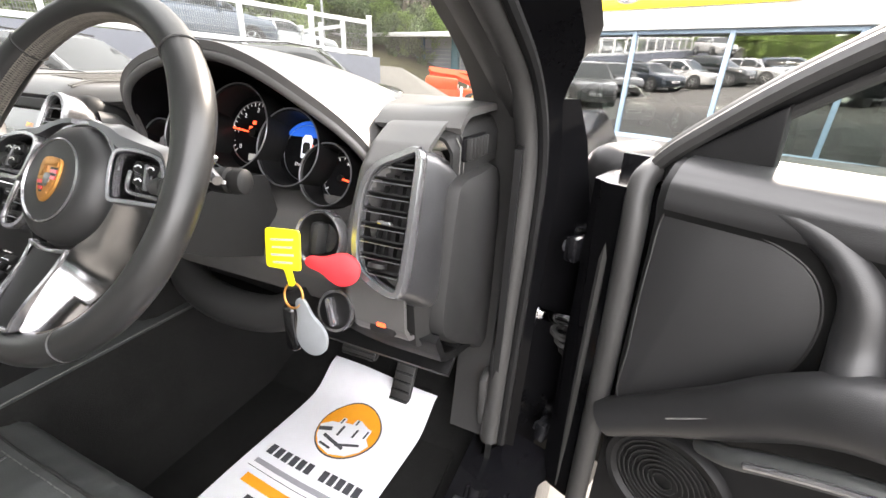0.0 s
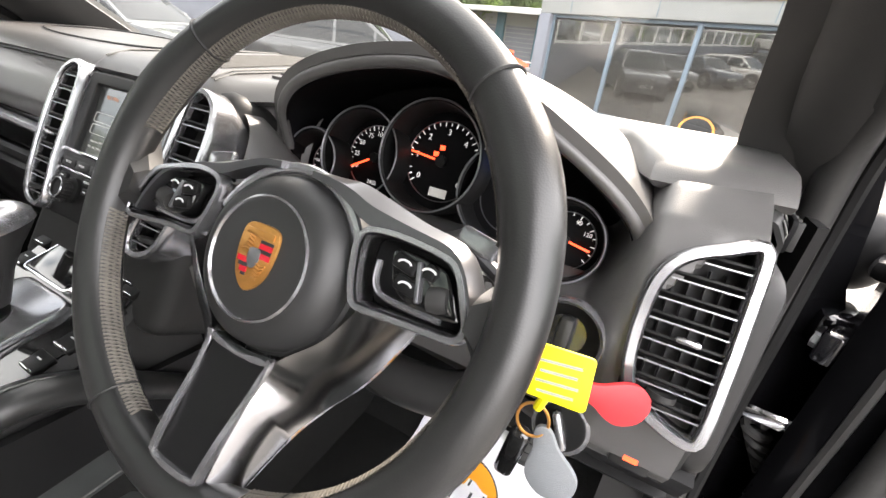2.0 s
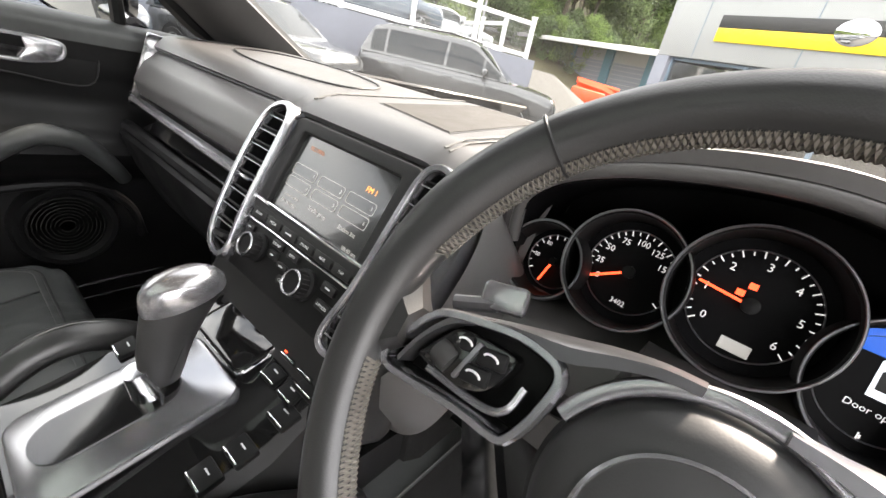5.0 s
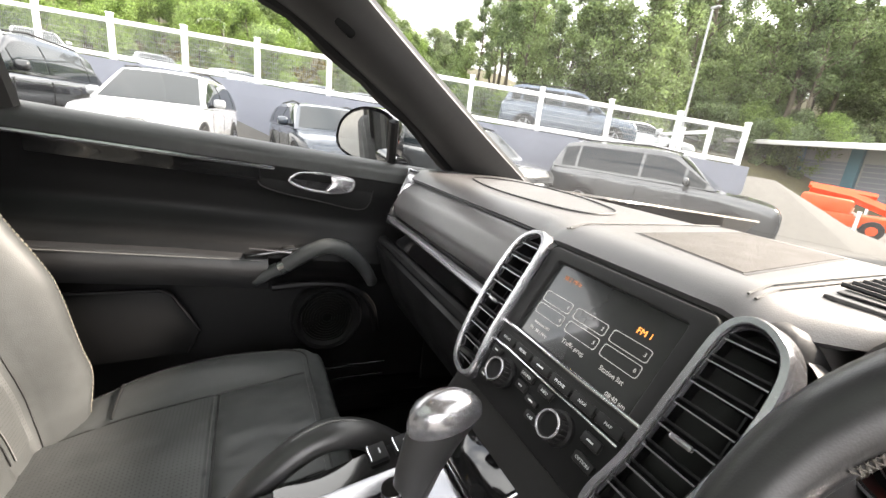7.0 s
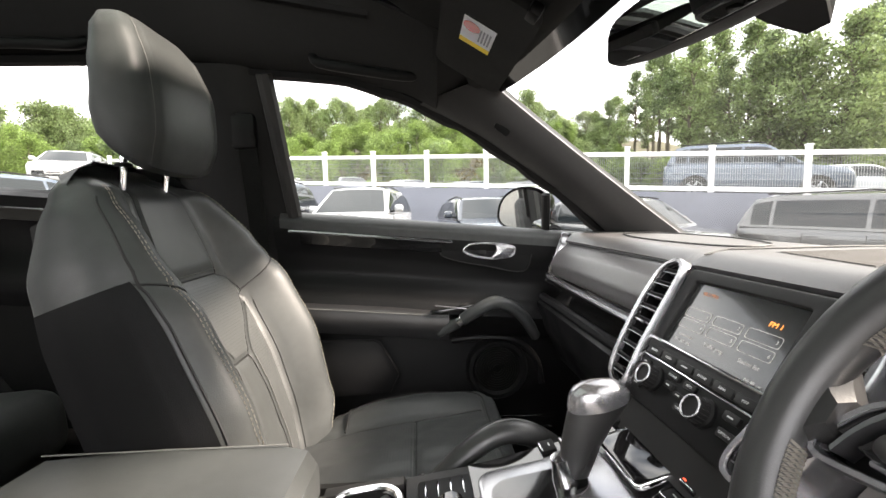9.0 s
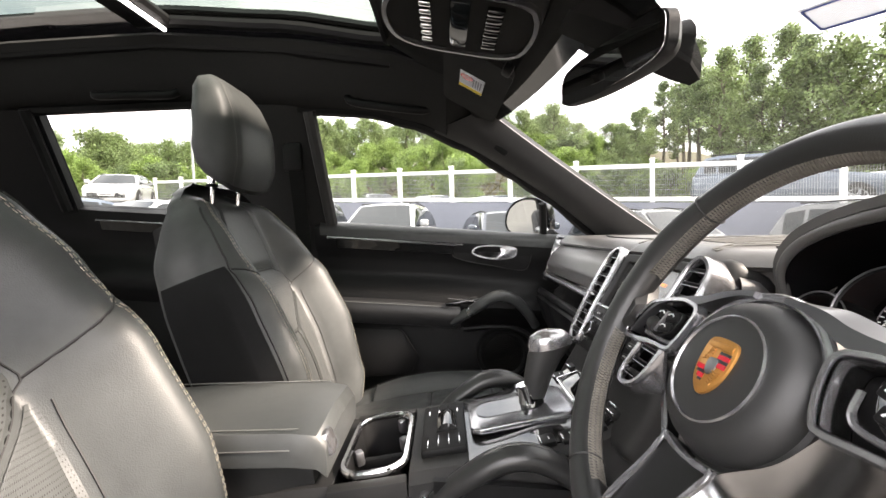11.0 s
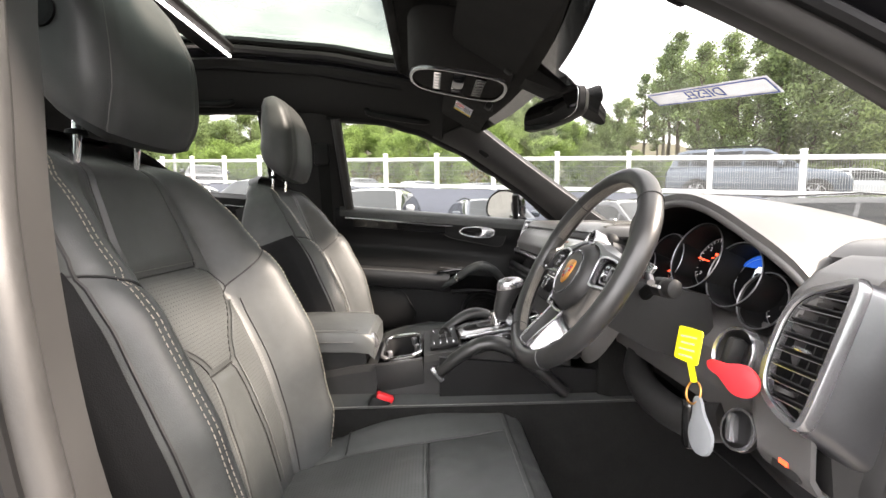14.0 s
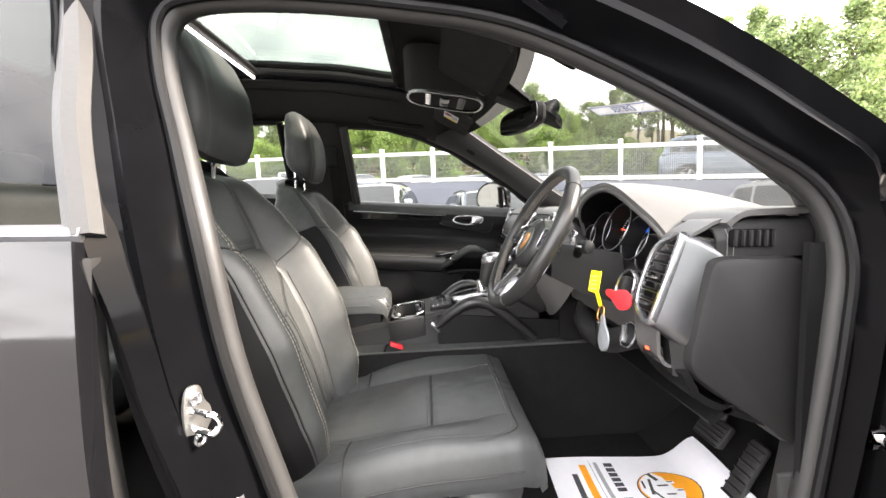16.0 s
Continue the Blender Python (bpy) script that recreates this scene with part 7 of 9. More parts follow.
# ---- seats ----
def make_seat(name, label, cx):
    seat = thing(name, label, "seat", at(cx, -0.50, 0.60), group="front seats")
    U, N = Vector((0, -0.34, 0.94)), Vector((0, 0.94, 0.34))

    def half(s):
        return lerp_table([(-0.06, 0.205), (0.06, 0.245), (0.22, 0.262), (0.38, 0.254), (0.48, 0.238), (0.56, 0.212), (0.61, 0.180), (0.64, 0.145), (0.655, 0.105)], s)

    def bol(s):
        """How far the side bolsters stand forward."""
        return lerp_table([(-0.06, 0.050), (0.05, 0.088), (0.22, 0.108), (0.36, 0.096), (0.48, 0.058), (0.60, 0.018), (0.655, 0.0)], s)

    def shield(s):
        """Half width of the centre panel, in parts of the seat's half width."""
        return lerp_table([(0.245, 0.13), (0.26, 0.16), (0.35, 0.44), (0.372, 0.50), (0.40, 0.475), (0.425, 0.36)], s)

    def dent(x, w):
        return math.exp(-(x / w) ** 2)

    def face(t, s):
        """Front of the backrest: t across -1..1, s metres up."""
        h, b = half(s), bol(s)
        a = abs(t)
        d = b * math.sin(math.pi / 2 * max(0.0, min(1.0, (a - 0.47) / 0.31))) ** 1.25 - 0.62 * b * max(0.0, (a - 0.78) / 0.22) ** 2 - 0.010 * smoothstep(0.94, 1.0, a)
        d += 0.020 * math.sin(math.pi * min(1, max(0, (s + 0.02) / 0.44))) * (1 - smoothstep(0.40, 0.70, a))
        d -= 0.055 * smoothstep(0.57, 0.66, s) ** 1.6
        # seams pressed into the cover
        d -= 0.004 * dent(a - 0.52, 0.018) * smoothstep(0.36, 0.30, s)
        d -= 0.0015 * dent(a - 0.813, 0.012) * smoothstep(0.64, 0.56, s)
        d -= 0.004 * dent(a - 0.935, 0.010) * smoothstep(0.62, 0.54, s)
        d -= 0.007 * dent(a - 0.37, 0.018) * smoothstep(0.41, 0.43, s) * smoothstep(0.66, 0.60, s)
        d -= 0.007 * dent(s - 0.425, 0.009) * smoothstep(0.39, 0.34, a)
        d -= 0.004 * dent(a - shield(s), 0.022) * smoothstep(0.238, 0.25, s) * smoothstep(0.435, 0.42, s)
        d -= 0.006 * dent(s - 0.243, 0.007) * smoothstep(0.17, 0.12, a)
        d -= 0.003 * dent(a - 0.13 - 0.10 * (0.245 - s) / 0.245, 0.018) * smoothstep(0.250, 0.235, s)
        d -= 0.006 * dent(s - side(a), 0.008) * smoothstep(0.49, 0.53, a)
        # soft creases low in the centre
        d += 0.0022 * noise.noise((t * 6 + cx * 5, s * 16, 1)) * smoothstep(0.34, 0.1, s)
        return Vector((t * h, 0, 0)) + U * s + N * d

    def side(a):
        return 0.372 + 0.075 * (a - 0.50) / 0.50

    cols = [-1 + 2 * k / 72 for k in range(73)]
    rings = []
    for i in range(65):
        s = -0.06 + 0.715 * i / 64
        front = [face(t, s) for t in cols]
        h, thick = half(s), 0.105 + 0.02 * math.sin(math.pi * min(1, max(0, s / 0.6)))
        thick -= 0.055 * smoothstep(0.48, 0.655, s)
        lean = 0.012 * smoothstep(0.55, 0.655, s)
        back = [Vector((h * q, 0, 0)) + U * s - N * (thick * w + lean) for q, w in ((1.01, 0.20), (1.0, 0.50), (0.97, 0.78), (0.88, 0.97), (0.5, 1.06), (0, 1.08), (-0.5, 1.06), (-0.88, 0.97), (-0.97, 0.78), (-1.0, 0.50), (-1.01, 0.20))]
        rings.append(front + back)
    # rounded top
    for k, dz in ((0.86, 0.008), (0.55, 0.013)):
        mid = sum(rings[64], Vector()) / len(rings[64])
        rings.append([mid + (p - mid) * k + U * dz for p in rings[64]])
    back = part("backrest", loft(rings), LEATHER, seat, "black leather backrest with side bolsters")

    def panel(t0, t1, s0, s1, nm, mt, nu=24, nv=24, lift=0.0016):
        def f(u, v):
            q = s0 + (s1 - s0) * v
            lo, hi = t0(q), t1(q)
            return face(lo + (hi - lo) * u, q) + N * lift
        return part(nm, sheet(f, nu, nv, 0, uv=(0.20, s1 - s0)), mt, back, "perforated leather panel")

    panel(lambda q: -shield(q) + 0.035, lambda q: shield(q) - 0.035, 0.254, 0.414, "perforated_panel", LEATHER_PERF)
    for sx in (-1, 1):
        panel(lambda q: sx * (shield(q) + 0.035 if q > 0.25 else 0.17 + 0.10 * (0.245 - q) / 0.245), lambda q: sx * 0.49, 0.0, 0.345, "perforated_panel", LEATHER_PERF, 12, 36)
    def line(nm, pts, r, mt, lab="", lift=0.0020):
        part(nm, sweep([face(t, q) + N * lift for t, q in pts], r, 5), mt, back, lab)
    line("upper_seam", [(-0.36 + 0.72 * k / 30, 0.425) for k in range(31)], 0.0020, SEAM)
    line("stitching", [(-0.34 + 0.68 * k / 30, 0.434) for k in range(31)], 0.0009, THREAD, "", 0.002)
    line("lower_seam", [(-0.14 + 0.28 * k / 10, 0.243) for k in range(11)], 0.0018, SEAM)
    for sx in (-1, 1):
        ss = [0.245 + 0.175 * k / 24 for k in range(25)]
        line("shield_seam", [(sx * shield(q), q) for q in ss], 0.0012, SEAM)
        line("centre_seam", [(sx * (0.13 + 0.10 * (0.245 - q) / 0.245), q) for q in [0.245 * k / 20 for k in range(21)]], 0.0012, SEAM)
        line("stitching", [(sx * (0.17 + 0.10 * (0.245 - q) / 0.245), q) for q in [0.235 * k / 20 for k in range(21)]], 0.0009, THREAD, "", 0.002)
        line("bolster_seam", [(sx * 0.52, -0.03 + 0.37 * k / 40) for k in range(41)], 0.0012, SEAM)
        line("shoulder_seam", [(sx * 0.37, 0.425 + 0.205 * k / 24) for k in range(25)], 0.0018, SEAM)
        line("side_seam", [(sx * (0.50 + 0.48 * k / 20), side(0.50 + 0.48 * k / 20)) for k in range(21)], 0.0018, SEAM)
        line("edge_seam", [(sx * 0.93, -0.04 + 0.62 * k / 50) for k in range(51)], 0.0022, SEAM)
        for ta in (0.800, 0.826):
            bm = bmesh.new()
            for k in range(70):
                q0 = -0.03 + 0.64 * k / 70
                sweep([face(sx * ta, q0) + N * 0.0014, face(sx * ta, q0 + 0.0058) + N * 0.0014], 0.00075, 3, bm=bm, caps=False)
            part("stitching", bm, PIPING, back, "pale double stitching")
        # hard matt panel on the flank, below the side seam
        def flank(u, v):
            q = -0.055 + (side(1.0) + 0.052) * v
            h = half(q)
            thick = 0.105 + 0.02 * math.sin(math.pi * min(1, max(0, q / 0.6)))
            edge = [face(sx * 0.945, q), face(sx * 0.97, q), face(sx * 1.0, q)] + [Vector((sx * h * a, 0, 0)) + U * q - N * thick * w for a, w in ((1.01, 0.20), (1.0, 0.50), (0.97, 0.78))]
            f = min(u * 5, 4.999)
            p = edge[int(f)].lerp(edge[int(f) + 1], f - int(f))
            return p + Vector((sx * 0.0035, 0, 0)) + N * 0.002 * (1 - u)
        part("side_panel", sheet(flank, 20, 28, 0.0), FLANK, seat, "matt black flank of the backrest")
    part("back_shell", loft([[Vector((half(s) * q * 0.86, 0, 0)) + U * s - N * w for q, w in ((1, 0.07), (0.9, 0.115), (0, 0.14), (-0.9, 0.115), (-1, 0.07))] for s in (0.0, 0.15, 0.35, 0.5, 0.58)], True, True), PLASTIC, seat, "hard black seat back")
    # headrest
    wide = [(0, 0.105), (0.06, 0.126), (0.2, 0.136), (0.55, 0.137), (0.82, 0.122), (0.94, 0.100), (1, 0.066)]
    deep = [(0, 0.036), (0.06, 0.052), (0.25, 0.062), (0.6, 0.058), (0.85, 0.044), (0.95, 0.032), (1, 0.014)]

    def head_pt(f, th, e=2 / 3.0):
        w, d = lerp_table(wide, f), lerp_table(deep, f)
        c, q = math.cos(th), math.sin(th)
        x = w * math.copysign(abs(c) ** e, c)
        yy = d * math.copysign(abs(q) ** e, q)
        drop = -0.046 * (1 - f) ** 2 * (yy / 0.06)
        bend = 0.014 * (abs(x) / 0.138) ** 2
        if q > 0:
            yy -= 0.0035 * math.exp(-((abs(x) / max(w, 0.05) - 0.74) / 0.03) ** 2)
        return Vector((x, -0.206 - 0.010 * f + 0.016 * math.sin(math.pi * f) + yy + bend, 0.622 + 0.245 * f + drop))

    hr = [[head_pt(k / 20, j * math.tau / 56) for j in range(56)] for k in range(21)]
    head = part("headrest", loft(hr), LEATHER, seat, "black leather headrest")
    for sx in (-1, 1):
        part("headrest_post", sweep([Vector((sx * 0.062, -0.236, 0.50)), Vector((sx * 0.062, -0.216, 0.66))], 0.0065, 10), CHROME, seat, "chrome headrest post")
        part("post_collar", lathe([(0.001, 0), (0.014, 0), (0.013, 0.006), (0.007, 0.008), (0.001, 0.008)], 16, at(sx * 0.062, -0.222, 0.607)), PLASTIC, seat)
        th = math.acos(0.74 ** 1.5)
        th = th if sx > 0 else math.pi - th
        part("headrest_seam", sweep([head_pt(0.02 + 0.96 * k / 24, th) + Vector((0, 0.0006, 0)) for k in range(25)], 0.0010, 5), THREAD, head)
    out = 1 if cx > 0 else -1
    part("headrest_button", lathe([(0.001, 0), (0.021, 0), (0.021, 0.004), (0.016, 0.005), (0.015, 0.003), (0.001, 0.003)], 24, Matrix.Translation((out * 0.136, -0.196, 0.745)) @ Matrix.Rotation(radians(90 * out), 4, "Y")), PLASTIC, head, "round black release button")

    # cushion
    def top(t, q):
        """q from the back 0 to the front 1."""
        y = -0.02 + 0.490 * q
        h = lerp_table([(0, 0.215), (0.3, 0.252), (0.75, 0.257), (1.0, 0.250)], q) * (1 - 0.04 * smoothstep(0.90, 1.0, q) ** 2)
        a = abs(t)
        z = -0.028 + 0.070 * q
        bol = 0.030 * (0.15 + 0.85 * smoothstep(0.05, 0.45, q)) * (1 - 0.85 * smoothstep(0.55, 1.0, q))
        z += bol * smoothstep(0.48, 0.82, a) - (0.35 * bol + 0.012) * smoothstep(0.90, 1.0, a) ** 2
        z -= 0.016 * smoothstep(0.90, 1.0, q) ** 2
        z += 0.014 * math.sin(math.pi * q) * (1 - a)
        for c, w in ((0.54, 0.016), (0.93, 0.008)):
            z -= 0.006 * math.exp(-((a - c) / w) ** 2) * smoothstep(0.9, 0.75, q)
        z -= 0.006 * math.exp(-((q - 0.60) / 0.014) ** 2) * smoothstep(0.56, 0.5, a)
        z -= 0.005 * math.exp(-((q - 0.22) / 0.012) ** 2) * smoothstep(0.46, 0.56, a) * smoothstep(0.95, 0.85, a)
        z += 0.0035 * noise.noise((t * 9 + cx * 7, q * 12, 3)) * smoothstep(0.5, 0.3, a)
        return Vector((t * h, y, z))

    rings = []
    for i in range(53):
        q = i / 52
        front = [top(-1 + 2 * k / 52, q) for k in range(53)]
        h, y = abs(front[0].x), front[0].y
        zl = front[0].z
        low = [Vector((h * a, y, zl - b)) for a, b in ((1.015, 0.010), (1.03, 0.030), (1.03, 0.055), (1.0, 0.078), (0.9, 0.088))]
        rings.append(front + low + [Vector((-p.x, p.y, p.z)) for p in reversed(low)])
    zb = min(p.z for p in rings[52])
    for dy, f in ((0.009, 0.10), (0.017, 0.32), (0.018, 0.60), (0.008, 0.95)):
        rings.append([Vector((p.x * 0.985, p.y + dy, p.z + (zb - p.z) * f)) for p in rings[52]])
    cush = part("cushion", loft(rings), LEATHER, seat, "black leather seat cushion")

    for sx in (-1, 1):
        side_line = [Vector((p.x * 1.031 + sx * 0.0005, p.y, p.z - 0.042)) for p in [top(sx, 0.08 + 0.86 * k / 24) for k in range(25)]]
        part("side_seam", sweep(side_line, 0.0022, 6), SEAM, cush)
        drop_line = [top(sx * (0.56 + 0.44 * k / 10), 0.25) + Vector((0, 0, 0.001)) for k in range(11)] + [Vector((side_line[5].x, top(sx, 0.25).y, top(sx, 0.25).z - 0.04))]
        part("bolster_cross_seam", sweep(drop_line, 0.0022, 6), SEAM, cush)

    def cpanel(q0, q1, nm):
        def f(u, v):
            return top(-0.50 + 1.0 * u, q0 + (q1 - q0) * v) + Vector((0, 0, 0.0016))
        part(nm, sheet(f, 20, 20, 0, uv=(0.25, 0.5 * (q1 - q0))), LEATHER_PERF, cush, "perforated leather panel")

    cpanel(0.05, 0.575, "perforated_panel")
    loop = [(-0.93, 0.10 + 0.70 * k / 24) for k in range(25)]
    loop += [(-0.77 - 0.16 * math.cos(a), 0.80 + 0.145 * math.sin(a)) for a in [k * math.pi / 16 for k in range(1, 8)]]
    loop += [(-0.77 + 1.54 * k / 30, 0.945) for k in range(31)]
    loop += [(-a, b) for a, b in reversed(loop[:32])]
    part("cushion_piping", sweep([top(a, b) + Vector((0, 0, 0.0005)) for a, b in loop], 0.0020, 6), SEAM, cush, "dark welt round the cushion edge")
    bm = bmesh.new()
    inner = [top(a * 0.965, 0.10 + (b - 0.10) * 0.975) + Vector((0, 0, 0.0016)) for a, b in loop]
    for p0, p1 in zip(inner, inner[1:]):
        n = max(1, round((p1 - p0).length / 0.0085))
        for k in range(n):
            sweep([p0.lerp(p1, k / n), p0.lerp(p1, (k + 0.68) / n)], 0.0007, 3, bm=bm, caps=False)
    part("stitching", bm, THREAD, cush, "pale stitching along the cushion edge")
    for sx in (-1, 1):
        part("bolster_seam", sweep([top(sx * 0.54, 0.04 + 0.88 * k / 30) + Vector((0, 0, 0.0012)) for k in range(31)], 0.0022, 6), SEAM, cush)
    part("cross_seam", sweep([top(-0.52 + 1.04 * k / 30, 0.60) + Vector((0, 0, 0.0012)) for k in range(31)], 0.0022, 6), SEAM, cush)
    part("stitching", sweep([top(-0.52 + 1.04 * k / 30, 0.585) + Vector((0, 0, 0.002)) for k in range(31)], 0.0010, 5), THREAD, cush)
    def roll(w, y0, y1, z0, z1, r):
        """Padded bar across the seat, with rounded ends."""
        return [[Vector((x, (y0 + y1) / 2 + (y1 - y0) / 2 * f * math.cos(a), (z0 + z1) / 2 + (z1 - z0) / 2 * f * math.sin(a))) for a in [m * math.tau / 20 for m in range(20)]] for x, f in [(-w, 0.3), (-w + r * 0.3, 0.72), (-w + r, 1.0)] + [(-w + r + (2 * w - 2 * r) * m / 8, 1.0) for m in range(1, 8)] + [(w - r, 1.0), (w - r * 0.3, 0.72), (w, 0.3)]]
    part("front_roll", loft(roll(0.245, 0.30, 0.452, -0.150, -0.040, 0.05)), LEATHER, seat, "padded lower front of the cushion")
    part("seat_base", rbox(0.44, 0.46, 0.13, 0.03, at(0, 0.20, -0.185)), PLASTIC, seat, "black seat base trim")
    part("seat_side_trim", rbox(0.03, 0.44, 0.11, 0.014, at(0.262, 0.19, -0.145, 4)), PLASTIC_GREY, seat, "charcoal side trim")
    part("seat_rail", rbox(0.40, 0.50, 0.03, 0.006, at(0, 0.2, -0.235)), SILVER_DARK, seat)
    return seat


driver_seat = make_seat("driver_seat", "black leather driver's seat with perforated centre", 0.375)
passenger_seat = make_seat("passenger_seat", "black leather passenger seat with perforated centre", -0.385)
bench = thing("bench_seat", "black leather rear bench seat", "seat")
part("bench_cushion", rbox(1.3, 0.5, 0.18, 0.06, at(0, -1.35, 0.60, 4), seg=4), LEATHER, bench)
part("bench_back", rbox(1.3, 0.16, 0.62, 0.06, at(0, -1.72, 0.92, -18), seg=4), LEATHER, bench)
for xx in (-0.36, 0.36):
    part("rear_headrest", rbox(0.26, 0.10, 0.17, 0.045, at(xx, -1.84, 1.28, -14), seg=4), LEATHER, bench)
buckle = thing("seat_belt_buckle", "black seat belt buckle with red release button", "belt buckle", at(0.150, -0.338, 0.655, -25, 0, 12))
part("buckle_body", rbox(0.026, 0.052, 0.075, 0.008, at(0, 0, -0.015)), PLASTIC, buckle)
part("release_button", rbox(0.020, 0.040, 0.016, 0.004, at(0, 0.004, 0.024)), RED, buckle, "red release button")
part("buckle_stem", rbox(0.018, 0.030, 0.09, 0.006, at(0, 0, -0.085)), PLASTIC, buckle)
belt = thing("seat_belt", "black woven seat belt hanging on the centre pillar", "seat belt")
part("belt_webbing", sheet(lambda u, v: (-0.735 + 0.09 * v * v, -0.66 + 0.045 * u, 0.62 + 0.70 * v), 3, 10, 0.0015), CARPET, belt)
part("belt_guide", rbox(0.03, 0.06, 0.09, 0.012, at(-0.66, -0.645, 1.33)), PLASTIC, belt)

# ---- centre console ----
con = thing("centre_console", "black leather and silver centre console with gear selector", "console")


def con_z(y):
    return lerp_table([(-0.60, 0.70), (-0.36, 0.735), (-0.15, 0.765), (0.0, 0.795), (0.10, 0.845)], y)


def con_sec(y):
    w, z = lerp_table([(-0.60, 0.105), (-0.3, 0.115), (0.0, 0.118), (0.10, 0.112)], y), con_z(y)
    pr = [(-w - 0.03, 0.42), (-w - 0.022, 0.62), (-w - 0.004, z - 0.06), (-w, z - 0.012), (-w + 0.012, z), (w - 0.012, z), (w, z - 0.012), (w + 0.004, z - 0.06), (w + 0.022, 0.62), (w + 0.03, 0.42)]
    return [Vector((a, y, b)) for a, b in pr]


def con_low(y, dz):
    return [Vector((v.x, v.y, v.z if v.z < con_z(y) - 0.03 else v.z - dz)) for v in con_sec(y)]


body = loft([con_sec(-0.62 + 0.275 * k / 8) for k in range(9)])
loft([con_sec(-0.235 + 0.345 * k / 10) for k in range(11)], bm=body)
loft([con_low(-0.345 + 0.11 * k / 3, 0.075) for k in range(4)], bm=body)
for sx in (-1, 1):
    rbox(0.020, 0.112, 0.07, 0.003, at(sx * 0.1075, -0.29, con_z(-0.29) - 0.0352, 7), bm=body)
part("console_body", body, PLASTIC_GREY, con, "charcoal console body")
part("tunnel_shelf", sheet(lambda u, v: (0.118 + 0.052 * v, -0.55 + 1.0 * u, 0.672 - 0.012 * v - 0.06 * smoothstep(0.5, 1, u) * 0), 12, 4, 0.01), LEATHER, con, "leather covered tunnel shelf")
part("tunnel_side", sheet(lambda u, v: (0.170 + 0.02 * v, -0.55 + 1.1 * u, 0.660 - 0.28 * v), 12, 6, 0.01), CARPET, con, "carpeted tunnel side")
part("tunnel_side", sheet(lambda u, v: (-0.170 - 0.02 * v, -0.55 + 1.1 * u, 0.700 - 0.32 * v), 12, 6, 0.01), CARPET, con)
part("tunnel_front", rbox(0.30, 0.40, 0.38, 0.03, at(0, 0.36, 0.62)), CARPET, con)
for k in range(2):
    part("tunnel_stitching", sweep([(0.168, -0.5 + 0.95 * j / 10, 0.664 - 0.009 * k) for j in range(11)], 0.0012, 5), THREAD, con)
part("console_top", sheet(lambda u, v: (-0.106 + 0.212 * u, -0.150 + 0.258 * v, con_z(-0.150 + 0.258 * v) + 0.0018), 6, 16, 0.003), PIANO, con, "gloss black console top")
# armrest lid
lid = part("armrest", loft([[Vector((a * w, y, z + b)) for a, b in ((-1, -0.045), (-1, -0.012), (-0.93, 0.0), (0, 0.006), (0.93, 0.0), (1, -0.012), (1, -0.045))] for y, z, w in ((-0.72, 0.795, 0.095), (-0.70, 0.808, 0.105), (-0.55, 0.815, 0.108), (-0.40, 0.812, 0.106), (-0.365, 0.806, 0.102), (-0.352, 0.790, 0.096))]), LEATHER, con, "padded leather armrest lid")
part("armrest_box", loft([[Vector((a * w, y, z)) for a, z in ((-1, 0.765), (1, 0.765), (0.92, zl), (-0.92, zl))] for y, w, zl in ((-0.72, 0.098, 0.60), (-0.45, 0.100, 0.66), (-0.372, 0.096, 0.715))]), PLASTIC_GREY, con)
part("armrest_seam", sweep([Vector((0.1075, -0.70 + 0.30 * k / 10, 0.792)) for k in range(11)], 0.0012, 5), THREAD, con)
for sx in (-1, 1):
    part("armrest_stitching", sweep([Vector((sx * 0.094, -0.70 + 0.31 * k / 10, 0.8165)) for k in range(11)], 0.0011, 5), THREAD, con)
part("armrest_latch", rbox(0.034, 0.022, 0.036, 0.008, at(0.070, -0.358, 0.785, 20)), SILVER, con, "silver armrest latch")
# cup holder
cm = Matrix.Translation((0.0, -0.290, con_z(-0.29) + 0.002)) @ Matrix.Rotation(radians(7), 4, "X")
cup = part("cup_holder", bezel(rounded(0.184, 0.096, 0.034, 7), 0.010, 0.008, cm @ at(0, 0, 0.006)), CHROME_SATIN, con, "chrome rimmed twin cup holder")
part("cup_well", loft([[cm @ Vector((a, b, w)) for a, b in rounded(0.178 * k, 0.090 * k, 0.030 * k, 7)] for w, k in ((0.002, 1.0), (-0.03, 0.97), (-0.066, 0.92), (-0.068, 0.3))], True, False), PLASTIC, cup, "deep black well")
part("cup_divider", rbox(0.012, 0.086, 0.030, 0.004, cm @ at(0, 0, -0.040)), PLASTIC, cup)
for u, v in ((-0.078, 0.026), (0.078, -0.026), (-0.012, 0.036), (0.012, -0.036)):
    part("cup_spring", rbox(0.016, 0.014, 0.024, 0.004, cm @ at(u, v, -0.016, 0, 0, 30)), SILVER_DARK, cup)
# selector plate, lever
pm = Matrix.Translation((-0.010, -0.062, con_z(-0.062) + 0.004)) @ Matrix.Rotation(radians(10), 4, "X")
plate = part("selector_plate", slab(rounded(0.112, 0.165, 0.02, 5), 0.008, 0.003, pm), SILVER, con, "satin selector plate")
part("selector_slot", slab(rounded(0.052, 0.115, 0.024, 6), 0.002, 0, pm @ at(-0.004, -0.012, 0.0075)), PIANO, plate)
lever = part("gear_lever", lathe([(0.001, 0.0), (0.016, 0.0), (0.0135, 0.012), (0.011, 0.034), (0.001, 0.034)], 24, pm @ at(-0.004, 0.020, 0.006, 4)), CHROME, con, "chrome gear lever collar")


